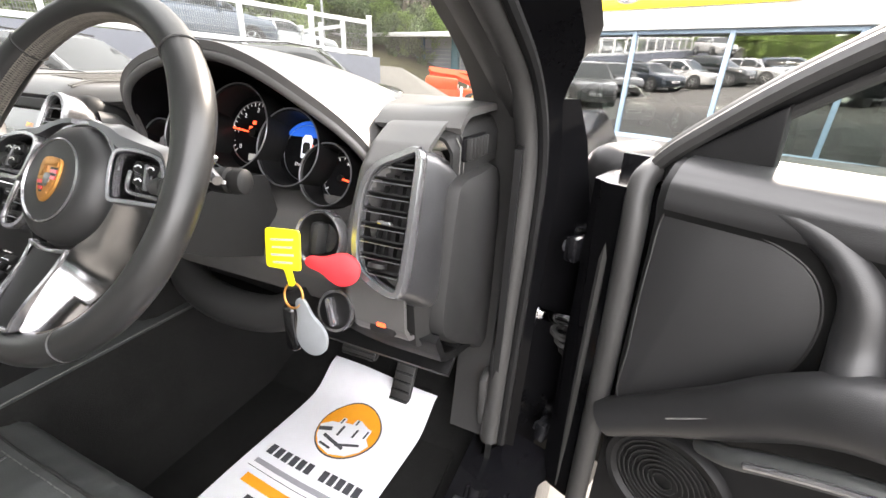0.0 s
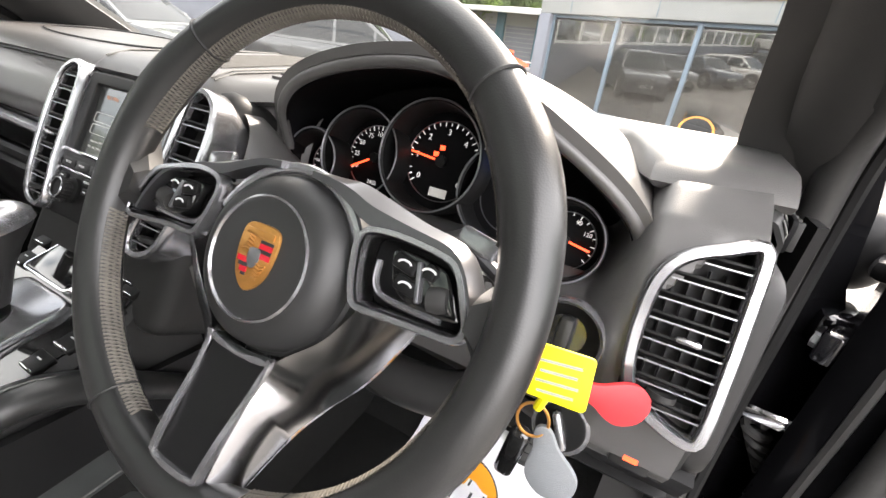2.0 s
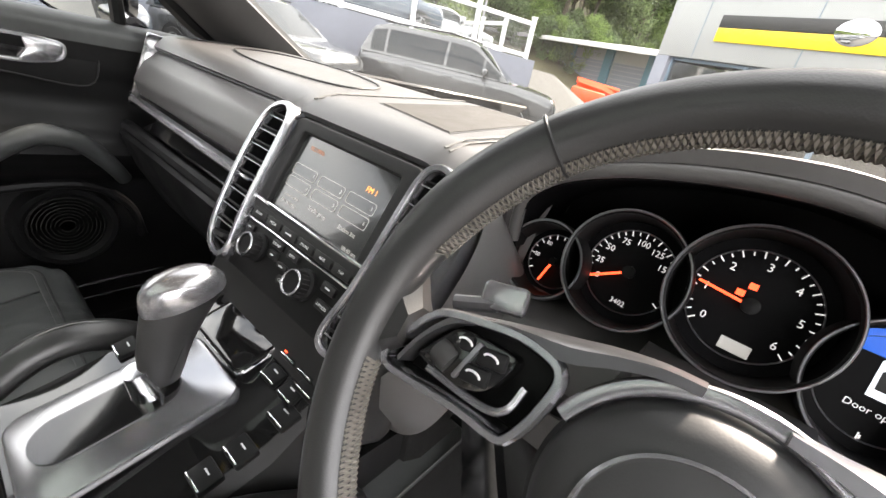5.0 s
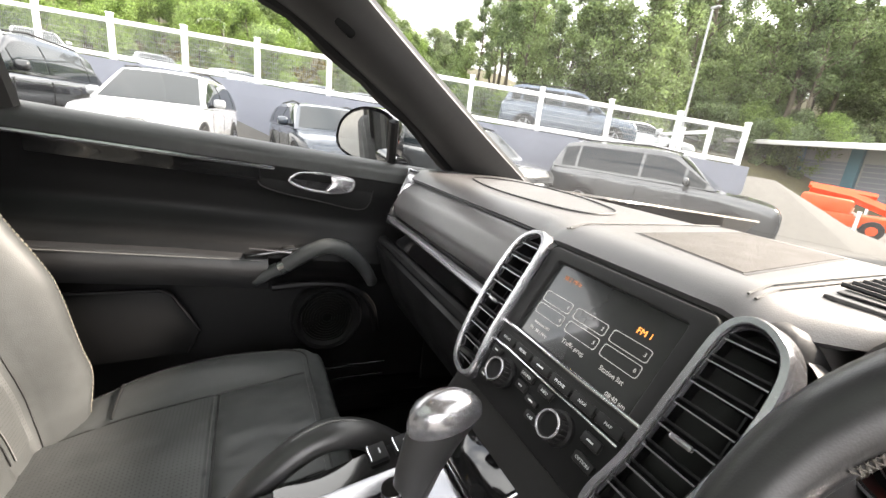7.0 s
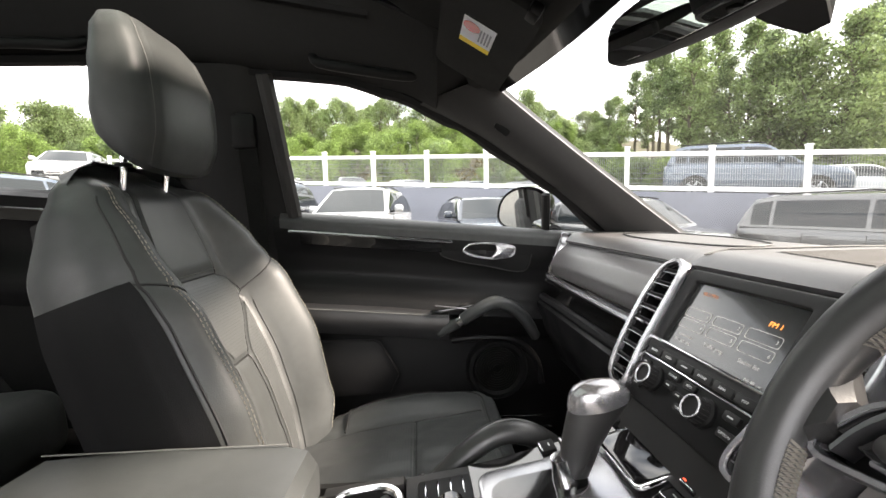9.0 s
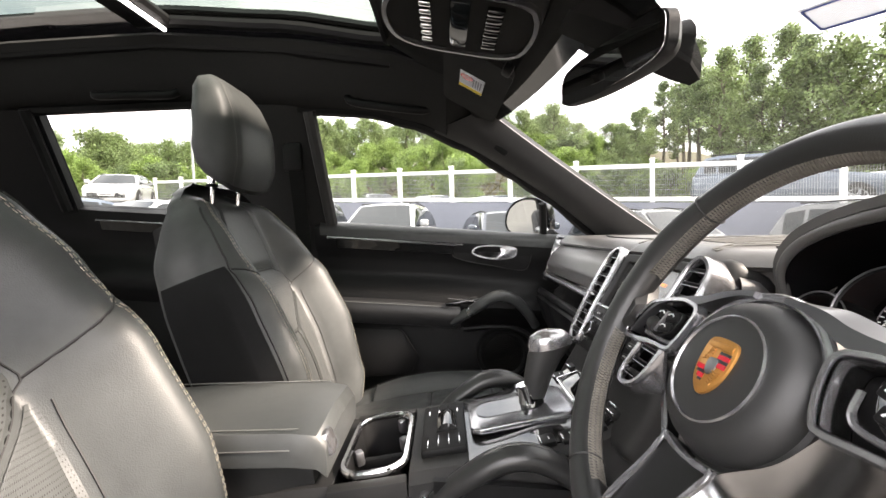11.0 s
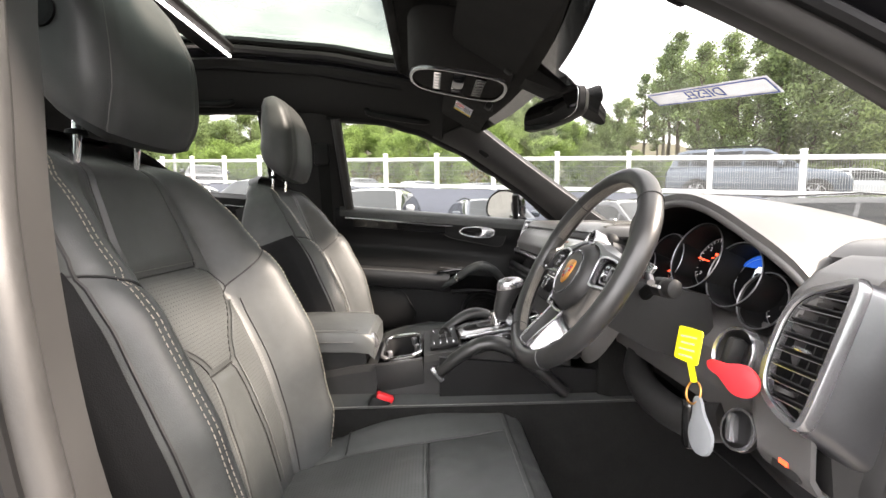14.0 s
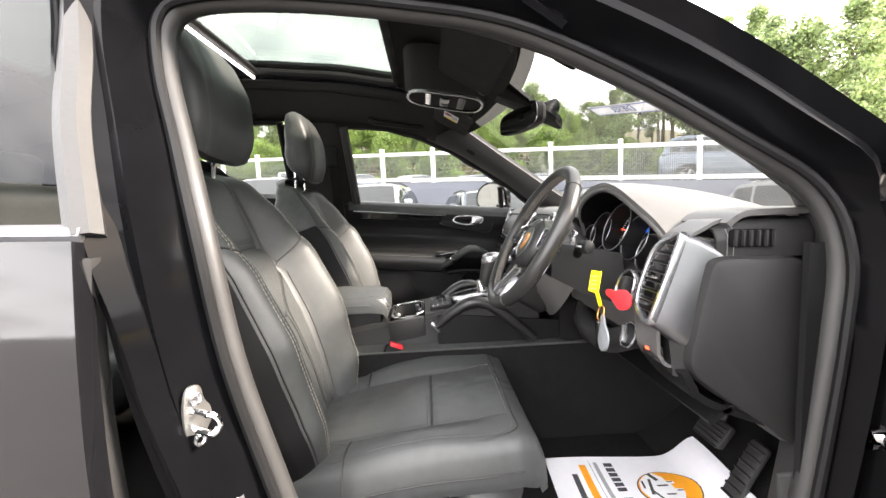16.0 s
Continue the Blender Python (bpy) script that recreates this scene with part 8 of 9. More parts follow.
def lever_ring(z, cy, rx, ry, n=28):
    return [Vector((-0.014 + rx * math.cos(t), cy + ry * math.sin(t), z + 0.20 * ry * math.sin(t) * smoothstep(0.84, 0.89, z))) for t in [j * math.tau / n for j in range(n)]]


part("lever_grip", loft([lever_ring(*q) for q in ((0.808, -0.032, 0.0120, 0.0160), (0.822, -0.031, 0.0145, 0.0200), (0.845, -0.026, 0.0165, 0.0235), (0.868, -0.017, 0.0185, 0.0290), (0.884, -0.009, 0.0203, 0.0345), (0.893, -0.005, 0.0208, 0.0365))]), PLASTIC_HUB, lever, "black leather grip")
part("lever_cap", loft([lever_ring(*q) for q in ((0.8925, -0.005, 0.0210, 0.0369), (0.901, -0.006, 0.0211, 0.0365), (0.910, -0.009, 0.0195, 0.0320), (0.916, -0.012, 0.0155, 0.0250), (0.9190, -0.015, 0.0090, 0.0140), (0.9200, -0.016, 0.003, 0.004))]), SILVER, lever, "polished silver cap")
part("grip_seam", sweep([(-0.0005 + 0.0035 * k / 8 * 0.9, -0.029 + 0.028 * k / 8, 0.818 + 0.068 * k / 8) for k in range(9)], 0.0010, 5), SEAM, lever)
# switch banks, ashtray lid


def console_switch(x, y, w=0.026, d=0.020, tilt=15, red=False):
    z = con_z(y)
    b = part("console_switch", rbox(w, d, 0.008, 0.002, at(x, y, z + 0.003, tilt)), PLASTIC, con)
    part("switch_edge", rbox(w * 0.9, 0.0016, 0.002, 0.0005, at(x, y - d * 0.45, z + 0.0055, tilt)), CHROME, b)
    part("switch_mark", rbox(w * 0.30, 0.0014, 0.0004, 0, at(x, y + 0.002, z + 0.0075, tilt)), BUTTON_INK, b)
    if red:
        part("switch_lamp", rbox(w * 0.2, 0.0014, 0.0004, 0, at(x - w * 0.3, y - d * 0.3, z + 0.0068, tilt)), LED_RED, b)


for k in range(3):
    console_switch(-0.072 + 0.030 * k, 0.096, red=k == 0)
    console_switch(0.018 + 0.030 * k, 0.096)
for x in (0.055, 0.085):
    for y in (0.066, 0.044):
        console_switch(x, y, 0.024, 0.018, red=x < 0.06 and y > 0.05)
for x in (-0.098, 0.098):
    for y in (0.058, 0.030, -0.010, -0.040):
        console_switch(x, y, 0.026, 0.022, 13)
part("small_display", rbox(0.030, 0.024, 0.006, 0.002, at(-0.100, 0.090, con_z(0.09) + 0.004, 18)), LCD, con, "small amber display")
LM = Matrix.Translation((-0.020, 0.048, con_z(0.048) + 0.003)) @ Matrix.Rotation(radians(17), 4, "X")
part("ashtray_lid", slab(rounded(0.098, 0.056, 0.006), 0.006, 0.002, LM), PIANO, con, "gloss black lid with chrome edge")
part("lid_edge", bezel(rounded(0.101, 0.059, 0.007), 0.003, 0.005, LM @ at(0, 0, 0.0055)), CHROME, con)
bank = part("rear_switch_bank", rbox(0.150, 0.070, 0.014, 0.004, at(0.0, -0.185, con_z(-0.185) + 0.004, 8)), PLASTIC, con, "black switch bank with roller")
for r in range(4):
    for x in (0.052, -0.052):
        part("switch_edge", rbox(0.030, 0.002, 0.002, 0.0006, at(x, -0.21 + 0.016 * r, con_z(-0.21 + 0.016 * r) + 0.0115, 8)), CHROME, bank)
part("rocker", lathe([(0.001, -0.026), (0.018, -0.026), (0.019, 0.0), (0.018, 0.026), (0.001, 0.026)], 24, at(0.0, -0.180, con_z(-0.18) + 0.006, 0, 90, 0)), PIANO, bank)


def grab(sx):
    pts = spline([(sx * 0.126, -0.200, 0.722), (sx * 0.134, -0.155, 0.762), (sx * 0.140, -0.100, 0.792), (sx * 0.142, -0.045, 0.784), (sx * 0.144, 0.03, 0.728), (sx * 0.146, 0.09, 0.675)], 6)
    h = part("grab_handle", sweep(pts, [0.017 + 0.004 * math.sin(math.pi * k / 30) for k in range(31)], 12, flat=0.8), LEATHER_WHEEL, con, "padded leather grab handle")
    part("handle_ferrule", rbox(0.03, 0.014, 0.042, 0.006, at(sx * 0.126, -0.205, 0.720, 40)), SILVER, h, "silver end cap")
    part("handle_seam", sweep([p + Vector((sx * 0.001, 0, 0.0175)) for p in pts], 0.001, 5), THREAD, h)


grab(1)
grab(-1)
part("console_cheek", sheet(lambda u, v: (0.135, -0.20 + 0.50 * u, 0.76 - 0.16 * v - 0.05 * u), 8, 4, 0.01), PLASTIC, con)

# ---- passenger door, shut ----
door = thing("passenger_door", "black passenger door panel with armrest and silver handle, shut", "door")


def belt_z(y):
    return 1.075 - 0.088 * y


def door_pt(y, h):
    """h metres below the waist."""
    x = lerp_table([(0, 0.795), (0.006, 0.770), (0.022, 0.755), (0.05, 0.757), (0.085, 0.765), (0.12, 0.785), (0.17, 0.790), (0.215, 0.760), (0.23, 0.735), (0.26, 0.725), (0.29, 0.745), (0.33, 0.775), (0.5, 0.76), (0.62, 0.77)], h)
    return Vector((-x, y, belt_z(y) - h))


part("door_panel", sheet(lambda u, v: door_pt(-0.62 + 0.92 * u, 0.62 * v), 24, 60, 0.012), PLASTIC, door, "black leather and plastic door panel")
part("waist_pad", sheet(lambda u, v: door_pt(-0.60 + 0.90 * u, 0.048 * v) + Vector((0.004, 0, 0.002)), 20, 8, 0.004), LEATHER, door, "padded waist rail")
part("trim_strip", sheet(lambda u, v: door_pt(-0.545 + 0.40 * u, 0.056 + 0.030 * v - 0.004 * u * 0) + Vector((0.005, 0, 0)), 12, 4, 0.004), PIANO, door, "dark gloss wood strip")
part("trim_edge", sweep([door_pt(-0.575 + 0.46 * k / 10, 0.052) + Vector((0.008, 0, 0)) for k in range(11)], 0.0048, 6), SILVER, door, "thin silver edge")
dh = Matrix.Translation((-0.768, -0.008, 1.004)) @ Matrix(((0, 0, 1, 0), (1, 0, 0, 0), (0, 1, 0, 0), (0, 0, 0, 1))) @ Matrix.Rotation(radians(-6), 4, "Z")
surround = spline([(-0.140, -0.018, 0), (-0.105, 0.025, 0), (-0.06, 0.036, 0), (0.06, 0.052, 0), (0.120, 0.056, 0), (0.130, 0.01, 0), (0.112, -0.052, 0), (0.0, -0.046, 0), (-0.10, -0.036, 0)], 5, True)
part("handle_surround", slab([(p.x, p.y) for p in surround], 0.010, 0.004, dh @ at(0, 0, -0.006)), PLASTIC, door)
hd = spline([(-0.077, -0.006, 0), (-0.055, 0.018, 0), (0.0, 0.026, 0), (0.055, 0.025, 0), (0.079, 0.016, 0), (0.072, -0.012, 0), (0.02, -0.025, 0), (-0.045, -0.022, 0)], 5, True)
hd = [(p.x, p.y) for p in hd]
hnd = part("inner_handle", ring_slab(hd, grow(hd, -0.007), 0.010, dh @ at(0, 0, 0.003), 0.002), SILVER, door, "oval satin door handle")
part("handle_dish", slab(grow(hd, -0.006), 0.002, 0, dh @ at(0, 0, 0.004)), PIANO, hnd)
part("handle_lever", slab(curve2([(0.012, -0.020), (0.022, 0.0), (0.020, 0.020), (0.055, 0.021), (0.074, 0.014), (0.066, -0.010), (0.040, -0.021)], 4), 0.010, 0.004, dh @ at(0, 0, 0.005)), SILVER, hnd)
part("surround_edge", sweep([dh @ Vector((p.x, p.y, 0.004)) for p in surround], 0.0014, 5, closed=True), SEAM, door)
arm = part("door_armrest", loft([[Vector((-x, y, z + dz)) for x, z in ((0.775, 0.872), (0.735, 0.868), (0.712, 0.858), (0.703, 0.838), (0.706, 0.808), (0.722, 0.782), (0.760, 0.772), (0.785, 0.80))] for y, dz in ((-0.60, 0.012), (-0.45, 0.0), (-0.30, -0.012), (-0.17, -0.026), (-0.130, -0.030))]), DOOR_TRIM, door, "padded leather armrest")
part("armrest_seam", sweep([(-0.7065, -0.59 + 0.45 * k / 10, 0.866 - 0.039 * k / 10) for k in range(11)], 0.0012, 5), THREAD, door)
part("armrest_shadow_gap", sweep([(-0.765, -0.60 + 0.46 * k / 10, 0.884 - 0.039 * k / 10) for k in range(11)], 0.006, 6), SEAM, door)
pull = spline([(-0.722, -0.16, 0.775), (-0.702, -0.095, 0.815), (-0.690, -0.04, 0.852), (-0.686, 0.005, 0.866), (-0.692, 0.055, 0.845), (-0.708, 0.095, 0.800), (-0.735, 0.125, 0.752)], 6)
pl = part("pull_handle", sweep(pull, [0.015 + 0.004 * math.sin(math.pi * k / 36) for k in range(37)], 12), LEATHER, door, "curved leather pull handle")
part("handle_ferrule", sweep([(-0.704, -0.103, 0.810), (-0.700, -0.091, 0.818)], 0.0185, 14), CHROME, pl, "chrome ferrule")
bez = part("switch_bezel", rbox(0.03, 0.13, 0.010, 0.003, at(-0.716, -0.115, 0.846, 8)), PIANO, door, "window switch panel")
part("window_switch", rbox(0.014, 0.026, 0.010, 0.003, at(-0.714, -0.085, 0.854, 8)), PLASTIC_GREY, bez)
part("switch_edge", sweep([(-0.700, -0.17 + 0.10 * k / 4, 0.859 - 0.014 * k / 4) for k in range(5)], 0.002, 6), SILVER, bez)
spk = Matrix.Translation((-0.752, 0.015, 0.650)) @ Matrix.Rotation(radians(90), 4, "Y")
cover = part("speaker_cover", lathe([(0.001, 0.0), (0.068, 0.0), (0.076, 0.010), (0.086, 0.011), (0.092, 0.002), (0.094, -0.02)], 40, spk), PLASTIC, door, "round speaker cover")
for k in range(8):
    part("speaker_rib", lathe([(0.012 + 0.0073 * k, 0.0), (0.012 + 0.0073 * k, 0.0022), (0.014 + 0.0073 * k, 0.0022), (0.014 + 0.0073 * k, 0.0)], 32, spk), PLASTIC_GREY, cover)
part("lower_rail", sweep(spline([(-0.752, -0.12, 0.742), (-0.748, -0.02, 0.748), (-0.748, 0.07, 0.735), (-0.752, 0.13, 0.68), (-0.756, 0.15, 0.60)], 6), 0.010, 8), PLASTIC, door)
pocket = [(-0.60, 0.760), (-0.345, 0.757), (-0.325, 0.745), (-0.275, 0.655), (-0.30, 0.60), (-0.60, 0.585)]
part("door_pocket", slab(pocket, 0.014, 0.005, Matrix.Translation((-0.742, 0, 0)) @ Matrix(((0, 0, 1, 0), (1, 0, 0, 0), (0, 1, 0, 0), (0, 0, 0, 1)))), PLASTIC, door, "map pocket panel")
part("pocket_edge", sweep([(-0.728, a, b) for a, b in pocket[:5]], 0.003, 6), PLASTIC, door)
for k in range(2):
    part("sill_strip", rbox(0.006, 0.30, 0.006, 0.002, at(-0.715, 0.02, 0.520 - 0.035 * k)), SILVER, door, "thin bright strip")
part("quarter_bar", sweep([(-0.795, 0.172, 1.055), (-0.752, 0.160, 1.165)], 0.013, 8), PLASTIC, door, "black quarter light bar")
rear_door = thing("rear_door", "black rear passenger door panel, shut", "door")
part("door_panel", sheet(lambda u, v: door_pt(-0.86 - 0.70 * u, 0.62 * v) + Vector((0.0, 0, 0.015)), 12, 30, 0.012), PLASTIC, rear_door)
part("trim_strip", sheet(lambda u, v: door_pt(-0.90 - 0.45 * u, 0.056 + 0.030 * v) + Vector((0.006, 0, 0.015)), 12, 4, 0.004), PIANO, rear_door)
part("trim_edge", sweep([door_pt(-0.90 - 0.46 * k / 10, 0.053) + Vector((0.008, 0, 0.015)) for k in range(11)], 0.0035, 6), SILVER, rear_door)

# door mirror on the passenger side
wing = thing("wing_mirror", "black passenger wing mirror", "mirror")
wm = Matrix.Translation((-0.985, 0.155, 1.115)) @ look((0, 0, 0), (0.85, -1.0, -0.16)).to_3x3().to_4x4() @ Matrix.Rotation(radians(180), 4, "Y")
oval = [(p.x, p.y) for p in spline([(-0.095, -0.035, 0), (-0.085, 0.035, 0), (-0.02, 0.075, 0), (0.06, 0.070, 0), (0.095, 0.03, 0), (0.085, -0.05, 0), (0.0, -0.07, 0)], 5, True)]
part("mirror_shell", loft([[wm @ Vector((q[0] * s, q[1] * s, w)) for q in oval] for w, s in ((0.0, 1.08), (0.006, 1.12), (-0.03, 1.10), (-0.07, 0.8), (-0.09, 0.3))], True, True), PAINT, wing, "gloss black shell")
part("mirror_glass", slab(oval, 0.002, 0, wm @ at(0, 0, 0.0065)), MIRROR, wing, "silvered mirror glass")
part("mirror_arm", sweep([(-0.80, 0.20, 1.05), (-0.88, 0.21, 1.055), (-0.96, 0.20, 1.07)], 0.026, 10), PAINT, wing)

# ---- driver's door, open ----
OPEN = 66
dd = thing("driver_door", "black driver's door standing wide open", "door", at(0.852, 0.475, 0) @ Matrix.Rotation(radians(OPEN), 4, "Z"))


VIEW[0] = Vector((-0.60, -0.30, 1.00))


def dpt(s, h):
    """Inside of the door in its own frame: s back from the hinge, h below the waist."""
    x = lerp_table([(0, 0.005), (0.003, -0.040), (0.012, -0.066), (0.03, -0.084), (0.05, -0.086), (0.075, -0.078), (0.10, -0.076), (0.30, -0.074), (0.36, -0.060), (0.62, -0.055)], h)
    return Vector((x, -s, 1.010 - h))


def dflat(depth):
    """Frame for outlines of (s, z) lying on the door's inside."""
    return Matrix.Translation((depth, 0, 0)) @ Matrix(((0, 0, -1, 0), (-1, 0, 0, 0), (0, 1, 0, 0), (0, 0, 0, 1)))


part("door_panel", sheet(lambda u, v: dpt(0.108 + 0.92 * u, 0.66 * v), 30, 70, 0.012), PLASTIC, dd, "black door panel")
part("door_skin", sheet(lambda u, v: (0.06 - 0.02 * math.cos(math.pi * v), 0.0 - 1.06 * u, 0.985 - 0.65 * v), 12, 12, 0.012), PAINT, dd, "gloss black outer skin")
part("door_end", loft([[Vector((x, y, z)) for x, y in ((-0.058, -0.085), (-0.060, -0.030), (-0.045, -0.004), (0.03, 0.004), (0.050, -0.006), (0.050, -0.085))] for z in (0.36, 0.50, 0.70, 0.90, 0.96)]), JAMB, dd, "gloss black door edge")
for zz in (0.46, 0.845):
    hb = part("hinge_leaf", rbox(0.05, 0.022, 0.042, 0.005, at(-0.035, 0.008, zz)), PAINT, dd, "painted hinge leaf")
    part("hinge_bolt", lathe([(0.001, 0), (0.010, 0), (0.010, 0.007), (0.001, 0.008)], 6, Matrix.Translation((-0.045, 0.018, zz)) @ Matrix.Rotation(radians(-90), 4, "X")), SILVER_DARK, hb)
part("edge_seal", sweep(spline([(-0.064, -0.088, 0.37), (-0.068, -0.088, 0.55), (-0.070, -0.086, 0.75), (-0.066, -0.080, 0.90), (-0.045, -0.070, 0.965), (-0.015, -0.075, 0.985)], 6), 0.017, 10), RUBBER, dd, "thick rubber seal on the door edge")
part("edge_seal", sweep(spline([(-0.052, -0.045, 0.37), (-0.054, -0.045, 0.60), (-0.054, -0.045, 0.85), (-0.03, -0.04, 0.955)], 6), 0.008, 8), RUBBER, dd)
part("waist_pad", sheet(lambda u, v: dpt(0.118 + 0.90 * u, 0.060 * v) + Vector((-0.005, 0, 0.002)), 30, 14, 0.008), DOOR_TRIM, dd, "padded waist rail")
inset = spline([(0.122, 0.955, 0), (0.180, 0.951, 0), (0.235, 0.940, 0), (0.272, 0.915, 0), (0.288, 0.865, 0), (0.276, 0.800, 0), (0.215, 0.735, 0), (0.124, 0.655, 0), (0.116, 0.75, 0), (0.114, 0.87, 0)], 6, True)
part("upper_panel", slab([(p.x, p.y) for p in inset], 0.006, 0.003, dflat(-0.074)), DOOR_TRIM, dd, "smooth charcoal upper panel")
part("panel_edge", sweep([Vector((-0.0795, -p.x, p.y)) for p in inset], 0.0016, 5, closed=True), SEAM, dd)
part("panel_surround", sweep(spline([(-0.074, -0.225, 0.975), (-0.076, -0.272, 0.955), (-0.078, -0.306, 0.915), (-0.080, -0.318, 0.865), (-0.092, -0.325, 0.835)], 6), [0.016 + 0.0006 * k for k in range(25)], 12, flat=0.8), DOOR_TRIM, dd, "rounded trim round the panel")
rail = spline([(-0.078, -0.110, 0.610), (-0.084, -0.170, 0.665), (-0.094, -0.240, 0.728), (-0.108, -0.300, 0.790), (-0.120, -0.360, 0.826), (-0.126, -0.48, 0.846), (-0.126, -0.72, 0.860), (-0.118, -1.0, 0.868)], 6)
part("door_armrest", sweep(rail, [0.026 + 0.008 * smoothstep(4, 26, k) for k in range(len(rail))], 14, flat=1.15), DOOR_TRIM, dd, "rounded leather armrest")
part("armrest_seam", sweep([p + Vector((-0.027, 0, 0.010)) for p in rail[8:]], 0.0012, 5), THREAD, dd)
hand = spline([(-0.085, -0.235, 0.665), (-0.110, -0.265, 0.690), (-0.118, -0.30, 0.715), (-0.122, -0.36, 0.745), (-0.118, -0.44, 0.765), (-0.100, -0.52, 0.77)], 6)
pl = part("pull_handle", sweep(hand, 0.013, 12), LEATHER, dd, "leather pull handle")
part("handle_insert", sweep([p + Vector((-0.012, 0, 0.002)) for p in hand[9:22]], 0.0045, 8), SILVER, pl, "satin silver insert")
part("door_pocket", sheet(lambda u, v: (-0.100 - 0.012 * math.sin(math.pi * v), -0.36 - 0.60 * u, 0.62 - 0.17 * v), 10, 6, 0.01), PLASTIC, dd, "long map pocket")
spk = Matrix.Translation((-0.060, -0.205, 0.545)) @ Matrix.Rotation(radians(-90), 4, "Y")
cover = part("speaker_cover", lathe([(0.001, 0.004), (0.070, 0.004), (0.076, 0.012), (0.084, 0.013), (0.090, 0.006), (0.092, -0.01)], 40, spk), PLASTIC, dd, "round speaker cover")
for k in range(8):
    part("speaker_rib", lathe([(0.012 + 0.0075 * k, 0.004), (0.012 + 0.0075 * k, 0.0062), (0.014 + 0.0075 * k, 0.0062), (0.014 + 0.0075 * k, 0.004)], 32, spk), PLASTIC_GREY, cover)
fr = spline([(0.0, -0.062, 0.955), (-0.002, -0.085, 0.998), (-0.004, -0.135, 1.045), (-0.010, -0.20, 1.098), (-0.022, -0.28, 1.152), (-0.060, -0.45, 1.262), (-0.10, -0.64, 1.36), (-0.115, -0.80, 1.41), (-0.115, -0.96, 1.40), (-0.07, -1.01, 1.25), (0.0, -1.02, 1.03)], 6)
part("window_frame", sweep(fr, 0.022, 10, flat=0.9), PLASTIC, dd, "satin black window frame")
part("frame_seal", sweep([p + Vector((-0.026, 0, 0.002)) for p in fr], 0.011, 8), RUBBER, dd, "thick rubber frame seal")
part("frame_lip", sweep([p + Vector((-0.004, -0.006, -0.024)) for p in fr[4:]], 0.007, 8), RUBBER, dd)


def dglass(u, v):
    s = 0.10 + 0.90 * u
    top = lerp_table([(0.05, 0.97), (0.20, 1.095), (0.28, 1.15), (0.45, 1.26), (0.64, 1.36), (0.80, 1.405), (1.0, 1.40)], s)
    z = 0.965 + (max(top, 0.97) - 0.965) * v
    return (0.01 - 0.36 * max(0, z - 1.05), -s, z)


g = part("door_window", sheet(dglass, 16, 8), PRIVACY, dd, "tinted window glass")
g.visible_shadow = False
part("mirror_shell", rbox(0.17, 0.09, 0.12, 0.042, at(0.150, 0.040, 0.925, 0, 0, -10), seg=5), PLASTIC, dd, "black wing mirror")
part("mirror_foot", rbox(0.08, 0.05, 0.03, 0.012, at(0.075, -0.005, 0.925)), PLASTIC, dd)
part("mirror_triangle", slab([(-0.05, 0.965), (-0.20, 0.985), (-0.195, 1.075), (-0.12, 1.02)], 0.02, 0.004, Matrix.Translation((-0.01, 0, 0)) @ Matrix(((0, 0, -1, 0), (1, 0, 0, 0), (0, 1, 0, 0), (0, 0, 0, 1)))), PLASTIC, dd)

VIEW[0] = Vector((0.30, -0.35, 1.20))
# ---- mirror, overhead console, visors ----
rv = thing("rear_view_mirror", "black frameless rear view mirror", "mirror")
rm = Matrix.Translation((-0.018, 0.098, 1.345)) @ look((0, 0, 0), (-0.24, 1.0, -0.02)).to_3x3().to_4x4()
oval = [(p.x, p.y) for p in spline([(-0.132, -0.006, 0), (-0.115, 0.030, 0), (0.0, 0.036, 0), (0.115, 0.032, 0), (0.132, 0.0, 0), (0.112, -0.030, 0), (0.0, -0.036, 0), (-0.115, -0.028, 0)], 6, True)]
part("mirror_body", loft([[rm @ Vector((q[0] * s, q[1] * s, w)) for q in oval] for w, s in ((0.008, 0.96), (0.006, 1.02), (-0.008, 1.04), (-0.026, 0.92), (-0.036, 0.55))]), PLASTIC, rv)
part("mirror_glass", slab(oval, 0.001, 0, rm @ at(0, 0, 0.0085)), MIRROR, rv, "silvered mirror glass")
part("mirror_stem", sweep([rm @ Vector((0, 0.01, -0.03)), (0.0, 0.17, 1.375), (0.0, 0.215, 1.385)], [0.014, 0.018, 0.022], 10), PLASTIC, rv)
part("sensor_cover", loft([[Vector((a * w, y, z + b)) for a, b in ((-1, 0.0), (-0.7, -0.028), (0.7, -0.028), (1, 0.0), (0, 0.012))] for y, z, w in ((0.02, 1.438, 0.05), (0.10, 1.405, 0.062), (0.20, 1.355, 0.045), (0.225, 1.338, 0.02))]), PLASTIC, rv, "black sensor cover")
oh = thing("overhead_console", "silver and black overhead console with lamp switches", "console")
om = Matrix.Translation((0.0, -0.140, 1.424)) @ Matrix.Rotation(radians(-10), 4, "X")
shape = [(p.x, p.y) for p in spline([(-0.075, -0.095, 0), (0.0, -0.120, 0), (0.075, -0.095, 0), (0.095, 0.0, 0), (0.075, 0.108, 0), (-0.075, 0.108, 0), (-0.095, 0.0, 0)], 5, True)]
part("housing", loft([[om @ Vector((q[0] * k, q[1] * k, w)) for q in shape] for w, k in ((-0.012, 1.02), (0.03, 1.10), (0.11, 1.22))]), HEADLINER, oh, "charcoal housing")
